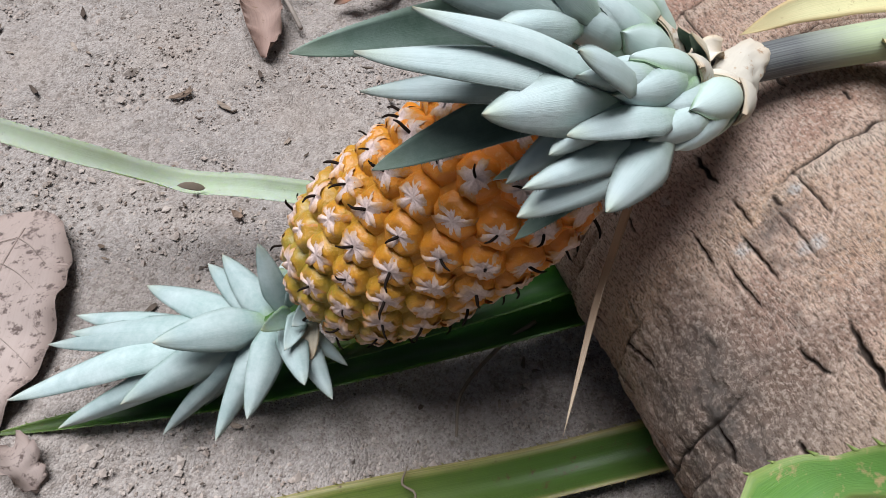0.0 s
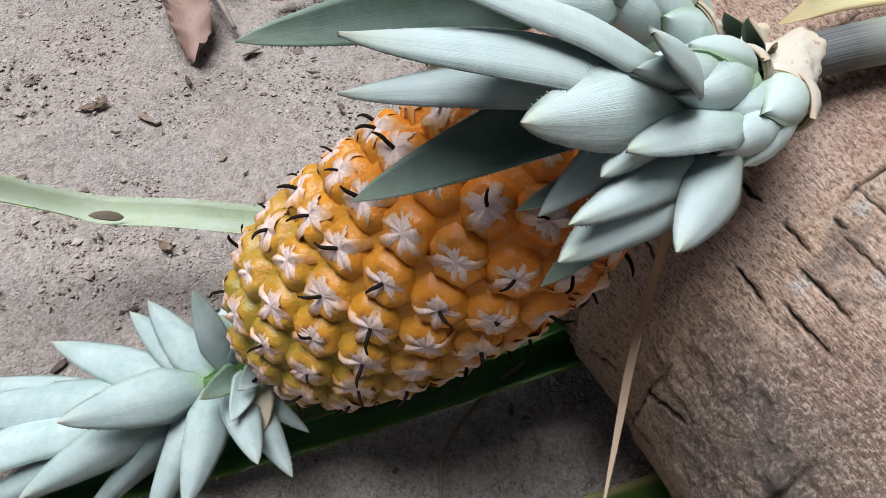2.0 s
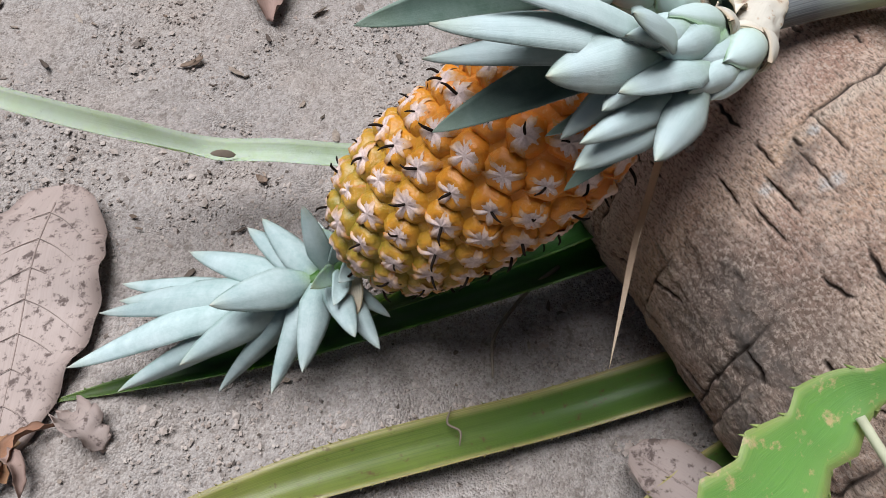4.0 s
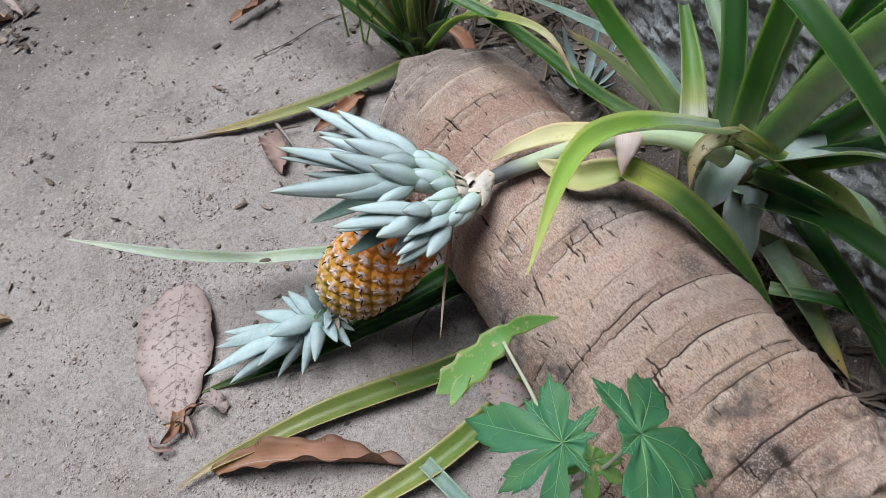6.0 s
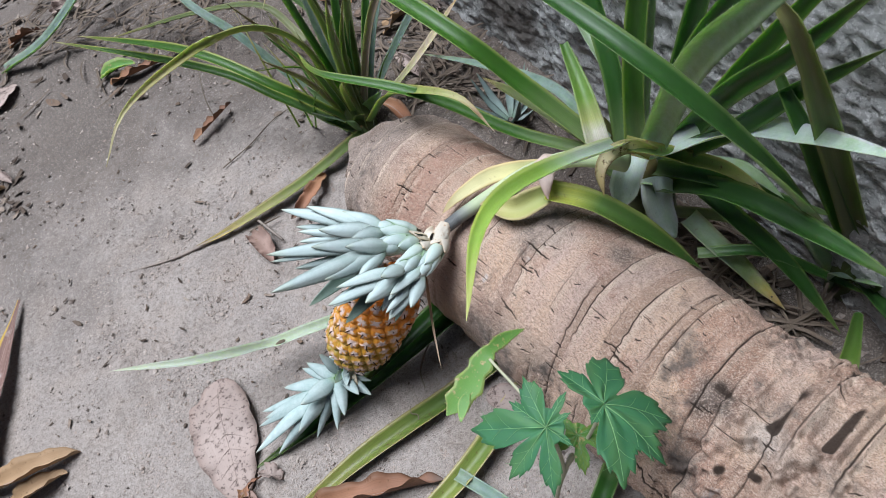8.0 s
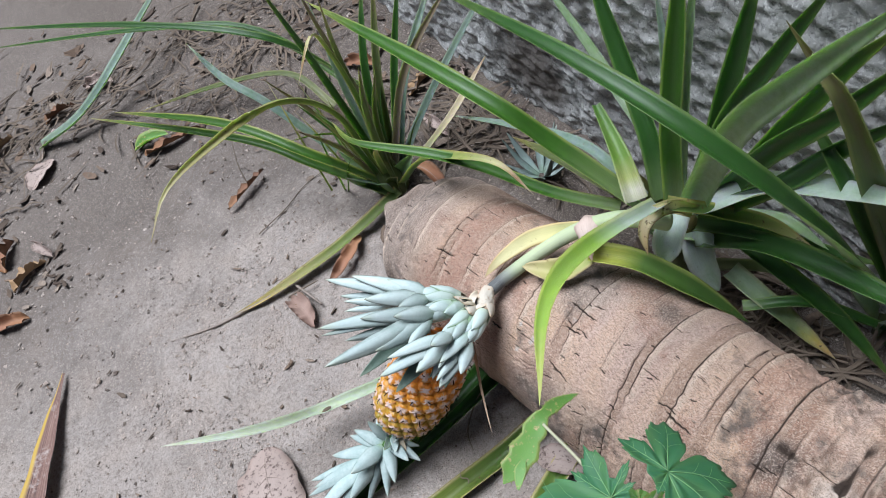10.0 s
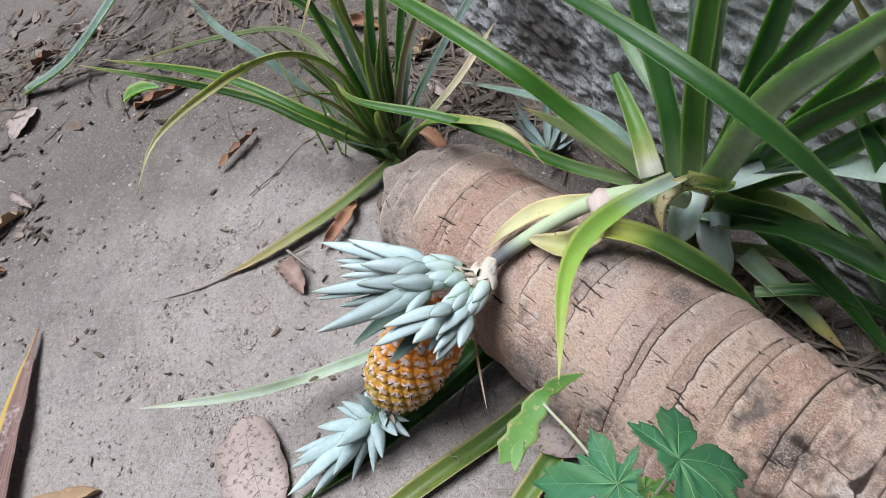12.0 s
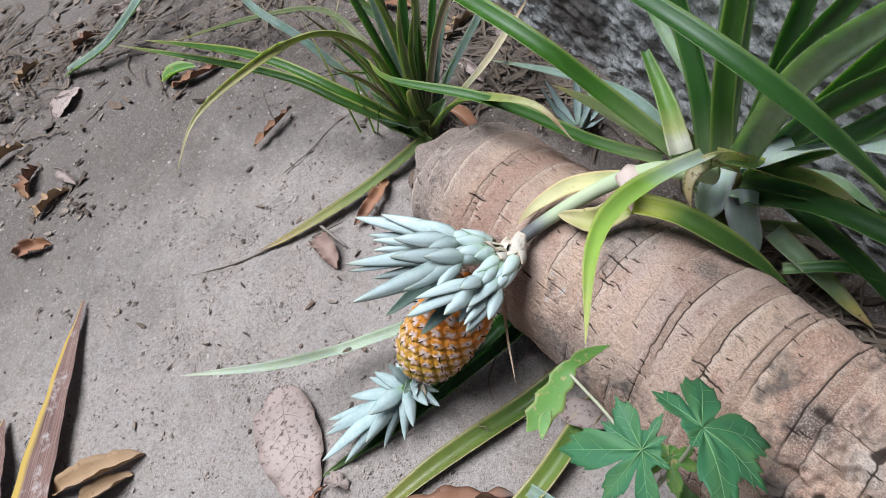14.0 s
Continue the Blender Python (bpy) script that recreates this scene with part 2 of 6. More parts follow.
DRY_RED = leaf_material("dry_strip", [(0.0, (0.22, 0.10, 0.05)), (0.4, (0.34, 0.20, 0.12)), (0.75, (0.58, 0.46, 0.34)), (1.0, (0.62, 0.52, 0.38))], (0.3, 0.18, 0.1), (0.30, 0.18, 0.10), 0.5, 0.75, 0.1, vein=0.8)
PINK_LEAF = leaf_material("dry_pink_leaf", [(0.0, (0.34, 0.265, 0.23)), (0.5, (0.38, 0.305, 0.27)), (1.0, (0.35, 0.275, 0.24))], (0.24, 0.17, 0.14), (0.27, 0.205, 0.18), 0.6, 0.75, 0.62, (0.10, 0.07, 0.06))
BROWN_LEAF = leaf_material("dry_brown_leaf", [(0.0, (0.32, 0.17, 0.085)), (0.5, (0.31, 0.15, 0.085)), (0.9, (0.24, 0.12, 0.075)), (1.0, (0.10, 0.08, 0.07))], (0.09, 0.045, 0.025), (0.11, 0.055, 0.03), 0.6, 0.65, 0.3)
TAN_LEAF = leaf_material("dry_tan_leaf", [(0.0, (0.34, 0.22, 0.12)), (1.0, (0.40, 0.27, 0.16))], (0.24, 0.14, 0.07), (0.26, 0.17, 0.09), 0.5, 0.7, 0.3)
DULL_LEAF = leaf_material("dull_brown_leaf", [(0.0, (0.24, 0.16, 0.13)), (0.5, (0.33, 0.23, 0.19)), (1.0, (0.25, 0.16, 0.13))], (0.12, 0.07, 0.05), (0.15, 0.09, 0.07), 0.6, 0.7, 0.3)
WEED_GREEN = leaf_material("seedling_leaf", [(0.0, (0.060, 0.175, 0.075)), (0.6, (0.038, 0.130, 0.060)), (1.0, (0.042, 0.135, 0.058))], (0.16, 0.25, 0.08), (0.045, 0.14, 0.06), 0.3, 0.6, 0.08, thin=0.4)
WEED_LIGHT = leaf_material("yellow_green_seedling_leaf", [(0.0, (0.125, 0.27, 0.06)), (1.0, (0.15, 0.30, 0.065))], (0.32, 0.34, 0.10), (0.09, 0.22, 0.05), 0.6, 0.5, 0.5, (0.42, 0.32, 0.16), thin=0.4)
VEIN = plain_material("leaf_vein", (0.22, 0.38, 0.17), (0.18, 0.34, 0.14), 60)
PETIOLE = plain_material("petiole", (0.46, 0.46, 0.32), (0.40, 0.38, 0.26), 60)
STALK = leaf_material("fruit_stalk", [(0.0, (0.40, 0.52, 0.24)), (0.45, (0.54, 0.60, 0.36)), (0.60, (0.46, 0.53, 0.30)), (0.65, (0.22, 0.235, 0.19)), (0.69, (0.075, 0.075, 0.08)), (0.90, (0.06, 0.058, 0.065)), (1.0, (0.20, 0.16, 0.10))], (0.36, 0.42, 0.22), (0.34, 0.36, 0.33), 0.1, 0.6, 0.1, vein=0.4)
TWIG = plain_material("twig_bark", (0.16, 0.12, 0.09), (0.22, 0.18, 0.14), 80)
RIB = plain_material("dry_leaf_rib", (0.34, 0.265, 0.23), (0.30, 0.23, 0.20), 90)
PALE_TWIG = plain_material("pale_twig", (0.34, 0.28, 0.24), (0.26, 0.22, 0.19), 80)
SPIKE = plain_material("dried_style", (0.014, 0.010, 0.009), (0.028, 0.019, 0.014), 300, 0.9, 0.05)
STRAW = plain_material("dry_straw", (0.21, 0.16, 0.12), (0.085, 0.065, 0.05), 30)


def scrap_material():
    m, nt, b = material("leaf_scraps", 0.85, 0.2)
    geo = nt.nodes.new("ShaderNodeNewGeometry")
    col = ramp(nt, geo.outputs["Random Per Island"], [(0.0, (0.07, 0.05, 0.04)), (0.4, (0.13, 0.10, 0.078)), (0.7, (0.21, 0.145, 0.105)), (1.0, (0.34, 0.28, 0.23))])
    fine = noise_tex(nt, geo.outputs["Position"], 260.0, 4.0, 0.7)
    col = mix(nt, ramp(nt, fine, [(0.4, 0.5), (0.6, 0.0)]), col, (0.06, 0.045, 0.035))
    nt.links.new(col, b.inputs["Base Color"])
    bump(nt, b, fine, 0.5, 0.001)
    return m


def crumb_material():
    m, nt, b = material("soil_crumbs", 0.92, 0.15)
    geo = nt.nodes.new("ShaderNodeNewGeometry")
    col = ramp(nt, geo.outputs["Random Per Island"], [(0.0, (0.085, 0.068, 0.058)), (0.3, (0.15, 0.12, 0.10)), (0.65, (0.28, 0.225, 0.19)), (1.0, (0.50, 0.43, 0.38))])
    fine = noise_tex(nt, geo.outputs["Position"], 500.0, 4.0, 0.7)
    col = mix(nt, ramp(nt, fine, [(0.4, 0.5), (0.6, 0.0)]), col, (0.09, 0.075, 0.065))
    nt.links.new(col, b.inputs["Base Color"])
    bump(nt, b, fine, 0.6, 0.001)
    return m


SCRAP, CRUMB = scrap_material(), crumb_material()


def streaked_material():
    """A dead strap leaf: yellow along one margin, purple-brown streaks over the rest, bleached patches."""
    m, nt, b = material("dry_streaked_leaf", 0.7, 0.3)
    tc = nt.nodes.new("ShaderNodeTexCoord")
    sep = nt.nodes.new("ShaderNodeSeparateXYZ")
    nt.links.new(tc.outputs["UV"], sep.inputs[0])
    fine = nt.nodes.new("ShaderNodeMapping")
    fine.inputs["Scale"].default_value = (3, 34, 1)
    nt.links.new(tc.outputs["UV"], fine.inputs["Vector"])
    veins = noise_tex(nt, fine.outputs[0], 1.0, 4.0, 0.7)
    col = ramp(nt, veins, [(0.34, (0.055, 0.033, 0.03)), (0.46, (0.15, 0.085, 0.07)), (0.57, (0.23, 0.14, 0.115)), (0.70, (0.38, 0.29, 0.24))])
    pale = noise_tex(nt, tc.outputs["Object"], 26.0, 5.0, 0.7)
    col = mix(nt, ramp(nt, pale, [(0.56, 0.0), (0.68, 0.7)]), col, (0.44, 0.39, 0.36))
    side = nt.nodes.new("ShaderNodeMath")
    side.operation = "MULTIPLY_ADD"
    side.inputs[1].default_value = 0.22
    nt.links.new(veins, side.inputs[0])
    nt.links.new(sep.outputs[1], side.inputs[2])
    col = mix(nt, ramp(nt, side.outputs[0], [(0.21, 0.9), (0.29, 0.0)]), col, (0.46, 0.31, 0.06))
    nt.links.new(col, b.inputs["Base Color"])
    bump(nt, b, veins, 0.6, 0.0015)
    return m


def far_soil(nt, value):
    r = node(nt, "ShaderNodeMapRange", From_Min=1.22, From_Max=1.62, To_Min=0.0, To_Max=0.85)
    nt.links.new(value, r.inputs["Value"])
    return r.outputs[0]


def sand_material():
    m, nt, b = material("sandy_soil", 0.92, 0.15)
    vec = coords(nt)
    col = mix(nt, ramp(nt, noise_tex(nt, vec, 3.5, 5.0), [(0.35, 0.0), (0.68, 1.0)]), (0.40, 0.355, 0.325), (0.325, 0.29, 0.27))
    col = mix(nt, ramp(nt, noise_tex(nt, vec, 11.0, 5.0), [(0.45, 0.0), (0.75, 0.55)]), col, (0.40, 0.325, 0.27))
    col = mix(nt, ramp(nt, noise_tex(nt, vec, 1.4, 3.0), [(0.56, 0.0), (0.70, 0.5)]), col, (0.17, 0.15, 0.135))
    # darker leaf mould along the wall foot and under far plants, their shade put into its colour
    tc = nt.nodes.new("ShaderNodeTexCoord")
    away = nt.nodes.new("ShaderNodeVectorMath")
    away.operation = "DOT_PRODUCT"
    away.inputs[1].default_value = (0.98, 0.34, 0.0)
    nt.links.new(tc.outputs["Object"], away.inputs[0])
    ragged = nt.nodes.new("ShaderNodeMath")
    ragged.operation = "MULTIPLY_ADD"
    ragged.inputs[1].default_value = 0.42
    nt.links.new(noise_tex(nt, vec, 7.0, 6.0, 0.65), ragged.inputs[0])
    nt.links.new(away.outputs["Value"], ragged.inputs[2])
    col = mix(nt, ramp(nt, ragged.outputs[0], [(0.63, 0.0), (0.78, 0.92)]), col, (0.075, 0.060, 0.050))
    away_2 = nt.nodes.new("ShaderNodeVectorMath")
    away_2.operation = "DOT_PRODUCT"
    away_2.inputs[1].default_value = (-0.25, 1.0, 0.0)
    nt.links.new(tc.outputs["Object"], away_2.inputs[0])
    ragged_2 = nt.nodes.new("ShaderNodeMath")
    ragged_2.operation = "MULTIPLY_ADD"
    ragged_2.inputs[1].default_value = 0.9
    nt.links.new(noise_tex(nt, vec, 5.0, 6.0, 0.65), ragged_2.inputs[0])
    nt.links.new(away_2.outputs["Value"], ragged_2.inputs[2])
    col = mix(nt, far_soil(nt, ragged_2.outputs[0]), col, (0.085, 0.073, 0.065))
    damp = noise_tex(nt, vec, 5.2, 6.0, 0.7)
    col = mix(nt, ramp(nt, damp, [(0.52, 0.0), (0.66, 0.5)]), col, (0.19, 0.165, 0.148))
    cell = node(nt, "ShaderNodeTexVoronoi", Scale=640.0)
    nt.links.new(vec, cell.inputs["Vector"])
    tone = nt.nodes.new("ShaderNodeSeparateColor")
    nt.links.new(cell.outputs["Color"], tone.inputs[0])
    col = mix(nt, ramp(nt, tone.outputs[0], [(0.0, 0.62), (0.42, 0.0)]), col, (0.15, 0.115, 0.10))
    col = mix(nt, ramp(nt, tone.outputs[1], [(0.66, 0.0), (0.98, 0.45)]), col, (0.50, 0.435, 0.39))
    fine = noise_tex(nt, vec, 420.0, 4.0, 0.7)
    col = mix(nt, ramp(nt, fine, [(0.35, 0.35), (0.6, 0.0)]), col, (0.16, 0.125, 0.10))
    mottle = noise_tex(nt, vec, 150.0, 5.0, 0.7)
    col = mix(nt, ramp(nt, mottle, [(0.38, 0.5), (0.48, 0.0)]), col, (0.20, 0.165, 0.14))
    col = mix(nt, ramp(nt, mottle, [(0.56, 0.0), (0.68, 0.5)]), col, (0.50, 0.44, 0.39))
    crumb = noise_tex(nt, vec, 95.0, 3.0, 0.65)
    col = mix(nt, ramp(nt, crumb, [(0.60, 0.0), (0.68, 0.7)]), col, (0.16, 0.13, 0.11))
    nt.links.new(col, b.inputs["Base Color"])
    total = nt.nodes.new("ShaderNodeMath")
    total.operation = "SUBTRACT"
    nt.links.new(fine, total.inputs[0])
    nt.links.new(cell.outputs["Distance"], total.inputs[1])
    bump(nt, b, total.outputs[0], 0.7, 0.0022)
    return m


def band_at(nt, value, middle, half):
    """1 at the middle, falling to 0 at half to either side."""
    r = node(nt, "ShaderNodeMapRange", From_Min=-half, From_Max=half, To_Min=-1.0, To_Max=1.0)
    off = nt.nodes.new("ShaderNodeMath")
    off.operation = "SUBTRACT"
    off.inputs[1].default_value = middle
    nt.links.new(value, off.inputs[0])
    nt.links.new(off.outputs[0], r.inputs["Value"])
    size = nt.nodes.new("ShaderNodeMath")
    size.operation = "ABSOLUTE"
    nt.links.new(r.outputs[0], size.inputs[0])
    rest = nt.nodes.new("ShaderNodeMath")
    rest.operation = "SUBTRACT"
    rest.use_clamp = True
    rest.inputs[0].default_value = 1.0
    nt.links.new(size.outputs[0], rest.inputs[1])
    return rest.outputs[0]


def ragged_blotch(nt, col, centre, radius, colour, strength):
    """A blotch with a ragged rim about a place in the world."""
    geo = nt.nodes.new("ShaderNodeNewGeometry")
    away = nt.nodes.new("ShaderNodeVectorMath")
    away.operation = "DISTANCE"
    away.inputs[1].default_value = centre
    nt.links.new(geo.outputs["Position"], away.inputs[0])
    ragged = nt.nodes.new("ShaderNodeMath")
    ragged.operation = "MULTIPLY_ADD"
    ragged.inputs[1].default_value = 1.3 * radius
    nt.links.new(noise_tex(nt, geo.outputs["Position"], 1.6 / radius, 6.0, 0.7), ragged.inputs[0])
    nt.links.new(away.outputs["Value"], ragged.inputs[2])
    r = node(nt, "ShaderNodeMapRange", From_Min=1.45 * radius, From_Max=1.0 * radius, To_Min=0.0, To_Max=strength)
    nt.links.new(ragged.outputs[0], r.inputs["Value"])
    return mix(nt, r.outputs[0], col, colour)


def trunk_material():
    """Weathered palm wood: ochre and pinkish tan, grey weathering, short fibres along the grain, soot-dark patches, dark splits."""
    m, nt, b = material("palm_wood", 0.88, 0.2)
    vec = coords(nt)
    fibre = noise_tex(nt, coords(nt, "Object", (1, 1, 0.30)), 1050.0, 4.0, 0.7)
    grain = noise_tex(nt, coords(nt, "Object", (1, 1, 0.34)), 520.0, 5.0, 0.75)
    dash = noise_tex(nt, coords(nt, "Object", (1, 1, 0.18)), 150.0, 3.0, 0.55)
    speck = noise_tex(nt, vec, 520.0, 3.0, 0.7)
    band = noise_tex(nt, coords(nt, "Object", (0.3, 0.3, 1)), 16.0, 5.0, 0.6)
    big = noise_tex(nt, vec, 6.0, 5.0)
    rust = noise_tex(nt, vec, 8.0, 5.0, 0.6)
    col = mix(nt, ramp(nt, band, [(0.36, 0.0), (0.62, 1.0)]), (0.66, 0.45, 0.31), (0.61, 0.44, 0.37))
    col = mix(nt, ramp(nt, rust, [(0.50, 0.0), (0.58, 0.75)]), col, (0.41, 0.23, 0.165))
    col = mix(nt, ramp(nt, big, [(0.50, 0.0), (0.64, 0.6)]), col, (0.38, 0.31, 0.255))
    tc = nt.nodes.new("ShaderNodeTexCoord")
    sep = nt.nodes.new("ShaderNodeSeparateXYZ")
    nt.links.new(tc.outputs["Object"], sep.inputs[0])
    wob = nt.nodes.new("ShaderNodeMath")
    wob.operation = "MULTIPLY_ADD"
    wob.inputs[1].default_value, wob.inputs[2].default_value = 0.16, -0.08
    nt.links.new(big, wob.inputs[0])
    add = nt.nodes.new("ShaderNodeMath")
    nt.links.new(sep.outputs[2], add.inputs[0])
    nt.links.new(wob.outputs[0], add.inputs[1])
    far_end = node(nt, "ShaderNodeMapRange", From_Min=-0.20, From_Max=-0.28, To_Min=0.0, To_Max=0.8)
    nt.links.new(add.outputs[0], far_end.inputs["Value"])
    col = mix(nt, ramp(nt, band_at(nt, add.outputs[0], -0.16, 0.055), [(0.0, 0.0), (0.7, 0.75)]), col, (0.40, 0.21, 0.15))
    col = mix(nt, far_end.outputs[0], col, (0.29, 0.25, 0.225))
    ridge = nt.nodes.new("ShaderNodeAttribute")
    ridge.attribute_name = "ridge"
    worn = nt.nodes.new("ShaderNodeMath")
    worn.operation = "MULTIPLY"
    nt.links.new(ramp(nt, ridge.outputs["Fac"], [(0.12, 0.0), (0.8, 0.9)]), worn.inputs[0])
    nt.links.new(ramp(nt, noise_tex(nt, vec, 40.0, 4.0, 0.6), [(0.35, 0.25), (0.6, 1.0)]), worn.inputs[1])
    col = mix(nt, worn.outputs[0], col, (0.76, 0.61, 0.48))
    hollow = nt.nodes.new("ShaderNodeAttribute")
    hollow.attribute_name = "band"
    col = mix(nt, ramp(nt, hollow.outputs["Fac"], [(0.1, 0.0), (0.9, 0.6)]), col, (0.33, 0.20, 0.14))
    # darker grey-brown area on the flank below the fruit
    col = ragged_blotch(nt, col, (0.268, 0.195, 0.115), 0.085, (0.19, 0.15, 0.125), 0.7)
    col = ragged_blotch(nt, col, (0.405, 0.235, 0.209), 0.075, (0.33, 0.30, 0.27), 0.6)
    col = ragged_blotch(nt, col, (0.432, -0.055, 0.223), 0.040, (0.10, 0.09, 0.085), 0.8)
    col = ragged_blotch(nt, col, (0.459, 0.151, 0.205), 0.028, (0.12, 0.10, 0.09), 0.75)
    col = ragged_blotch(nt, col, (0.445, -0.114, 0.226), 0.034, (0.70, 0.67, 0.63), 0.45)
    for place in ((0.3106, 0.262, 0.1859), (0.3062, 0.2349, 0.1801), (0.3112, 0.2353, 0.1838), (0.2885, 0.2453, 0.1655), (0.2691, 0.2853, 0.151)):  # lichen
        col = ragged_blotch(nt, col, place, 0.0055, (0.70, 0.68, 0.66), 0.8)
    col = mix(nt, ramp(nt, grain, [(0.36, 0.6), (0.49, 0.0)]), col, (0.22, 0.145, 0.105))
    col = mix(nt, ramp(nt, fibre, [(0.42, 0.8), (0.49, 0.0)]), col, (0.15, 0.10, 0.075))
    col = mix(nt, ramp(nt, dash, [(0.27, 0.8), (0.33, 0.0)]), col, (0.09, 0.08, 0.06))
    col = mix(nt, ramp(nt, speck, [(0.50, 0.0), (0.60, 0.55)]), col, (0.76, 0.61, 0.50))
    soot = noise_tex(nt, vec, 9.5, 6.0, 0.7)
    col = mix(nt, ramp(nt, soot, [(0.55, 0.0), (0.66, 0.85)]), col, (0.11, 0.095, 0.085))
    pale = noise_tex(nt, vec, 17.0, 6.0, 0.75)
    col = mix(nt, ramp(nt, pale, [(0.65, 0.0), (0.74, 0.7)]), col, (0.50, 0.48, 0.46))
    scar = nt.nodes.new("ShaderNodeAttribute")
    scar.attribute_name = "scar"
    col = mix(nt, ramp(nt, scar.outputs["Fac"], [(0.15, 0.0), (0.7, 0.95)]), col, (0.04, 0.027, 0.02))
    nt.links.new(col, b.inputs["Base Color"])
    total = nt.nodes.new("ShaderNodeMath")
    nt.links.new(noise_tex(nt, coords(nt, "Object", (1, 1, 0.3)), 900.0, 4.0, 0.75), total.inputs[0])
    nt.links.new(noise_tex(nt, vec, 1500.0, 3.0, 0.7), total.inputs[1])
    rough = nt.nodes.new("ShaderNodeMath")
    rough.operation = "MULTIPLY_ADD"
    rough.inputs[1].default_value = 1.6
    nt.links.new(fibre, rough.inputs[0])
    nt.links.new(total.outputs[0], rough.inputs[2])
    bump(nt, b, rough.outputs[0], 1.0, 0.0013)
    return m


def fruit_material(name, gloss):
    """Ripe skin: green and yellow near the crown, orange towards the stalk."""
    m, nt, b = material(name, gloss, 0.45)
    b.inputs["Subsurface Weight"].default_value = 0.08
    b.inputs["Subsurface Radius"].default_value = (0.006, 0.003, 0.001)
    geo = nt.nodes.new("ShaderNodeNewGeometry")
    dot = nt.nodes.new("ShaderNodeVectorMath")
    dot.operation = "DOT_PRODUCT"
    dot.inputs[1].default_value = FRUIT_AXIS
    nt.links.new(geo.outputs["Position"], dot.inputs[0])
    mid = FRUIT_AXIS.dot(FRUIT_MIDDLE)
    along = node(nt, "ShaderNodeMapRange", From_Min=mid - 0.09, From_Max=mid + 0.09)
    nt.links.new(dot.outputs["Value"], along.inputs["Value"])
    patch = noise_tex(nt, geo.outputs["Position"], 38.0, 4.0)
    shift = nt.nodes.new("ShaderNodeMath")
    shift.operation = "MULTIPLY_ADD"
    shift.inputs[1].default_value = 0.5
    nt.links.new(patch, shift.inputs[0])
    nt.links.new(along.outputs[0], shift.inputs[2])
    col = ramp(nt, shift.outputs[0], [(0.25, (0.60, 0.165, 0.014)), (0.55, (0.60, 0.21, 0.015)), (0.8, (0.56, 0.24, 0.018)), (1.0, (0.46, 0.25, 0.03))])
    green = noise_tex(nt, geo.outputs["Position"], 75.0, 3.0)
    gfac = nt.nodes.new("ShaderNodeMath")
    gfac.operation = "MULTIPLY"
    nt.links.new(ramp(nt, green, [(0.50, 0.0), (0.66, 0.8)]), gfac.inputs[0])
    nt.links.new(ramp(nt, along.outputs[0], [(0.5, 0.0), (0.95, 1.0)]), gfac.inputs[1])
    col = mix(nt, gfac.outputs[0], col, (0.16, 0.15, 0.02))
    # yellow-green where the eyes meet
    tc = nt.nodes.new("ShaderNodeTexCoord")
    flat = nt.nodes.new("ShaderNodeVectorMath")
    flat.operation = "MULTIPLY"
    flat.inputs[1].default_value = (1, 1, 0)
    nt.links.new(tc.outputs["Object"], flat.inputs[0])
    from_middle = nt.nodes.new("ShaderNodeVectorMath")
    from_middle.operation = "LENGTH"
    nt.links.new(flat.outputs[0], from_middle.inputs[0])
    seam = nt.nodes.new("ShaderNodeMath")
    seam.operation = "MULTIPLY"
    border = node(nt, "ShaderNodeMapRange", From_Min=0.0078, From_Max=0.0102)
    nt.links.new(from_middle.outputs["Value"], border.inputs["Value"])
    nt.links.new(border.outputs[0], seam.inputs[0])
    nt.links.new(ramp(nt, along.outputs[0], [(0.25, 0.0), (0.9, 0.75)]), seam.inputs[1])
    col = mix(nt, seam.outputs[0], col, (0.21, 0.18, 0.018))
    fine = noise_tex(nt, geo.outputs["Position"], 420.0, 4.0, 0.7)
    col = mix(nt, ramp(nt, fine, [(0.55, 0.0), (0.75, 0.4)]), col, (0.66, 0.44, 0.20))
    nt.links.new(col, b.inputs["Base Color"])
    bump(nt, b, noise_tex(nt, geo.outputs["Position"], 190.0, 5.0, 0.65), 0.5, 0.0022)
    return m


def star_material():
    """Papery eye scales: pinkish white in the middle, running out into the orange skin."""
    m, nt, b = material("eye_scale", 0.7, 0.3)
    tc = nt.nodes.new("ShaderNodeTexCoord")
    sep = nt.nodes.new("ShaderNodeSeparateXYZ")
    nt.links.new(tc.outputs["UV"], sep.inputs[0])
    fine = noise_tex(nt, coords(nt), 800.0, 3.0, 0.7)
    ragged = nt.nodes.new("ShaderNodeMath")
    ragged.operation = "MULTIPLY_ADD"
    ragged.inputs[1].default_value, ragged.inputs[2].default_value = 0.5, -0.25
    nt.links.new(noise_tex(nt, coords(nt), 450.0, 3.0, 0.6), ragged.inputs[0])
    reach = nt.nodes.new("ShaderNodeMath")
    nt.links.new(sep.outputs[0], reach.inputs[0])
    nt.links.new(ragged.outputs[0], reach.inputs[1])
    col = ramp(nt, reach.outputs[0], [(0.0, (0.68, 0.54, 0.50)), (0.36, (0.68, 0.52, 0.47)), (0.58, (0.58, 0.38, 0.24)), (0.80, (0.49, 0.20, 0.020))])
    col = mix(nt, ramp(nt, fine, [(0.35, 0.5), (0.55, 0.0)]), col, (0.44, 0.28, 0.22))
    nt.links.new(col, b.inputs["Base Color"])
    bump(nt, b, fine, 0.4, 0.0004)
    return m


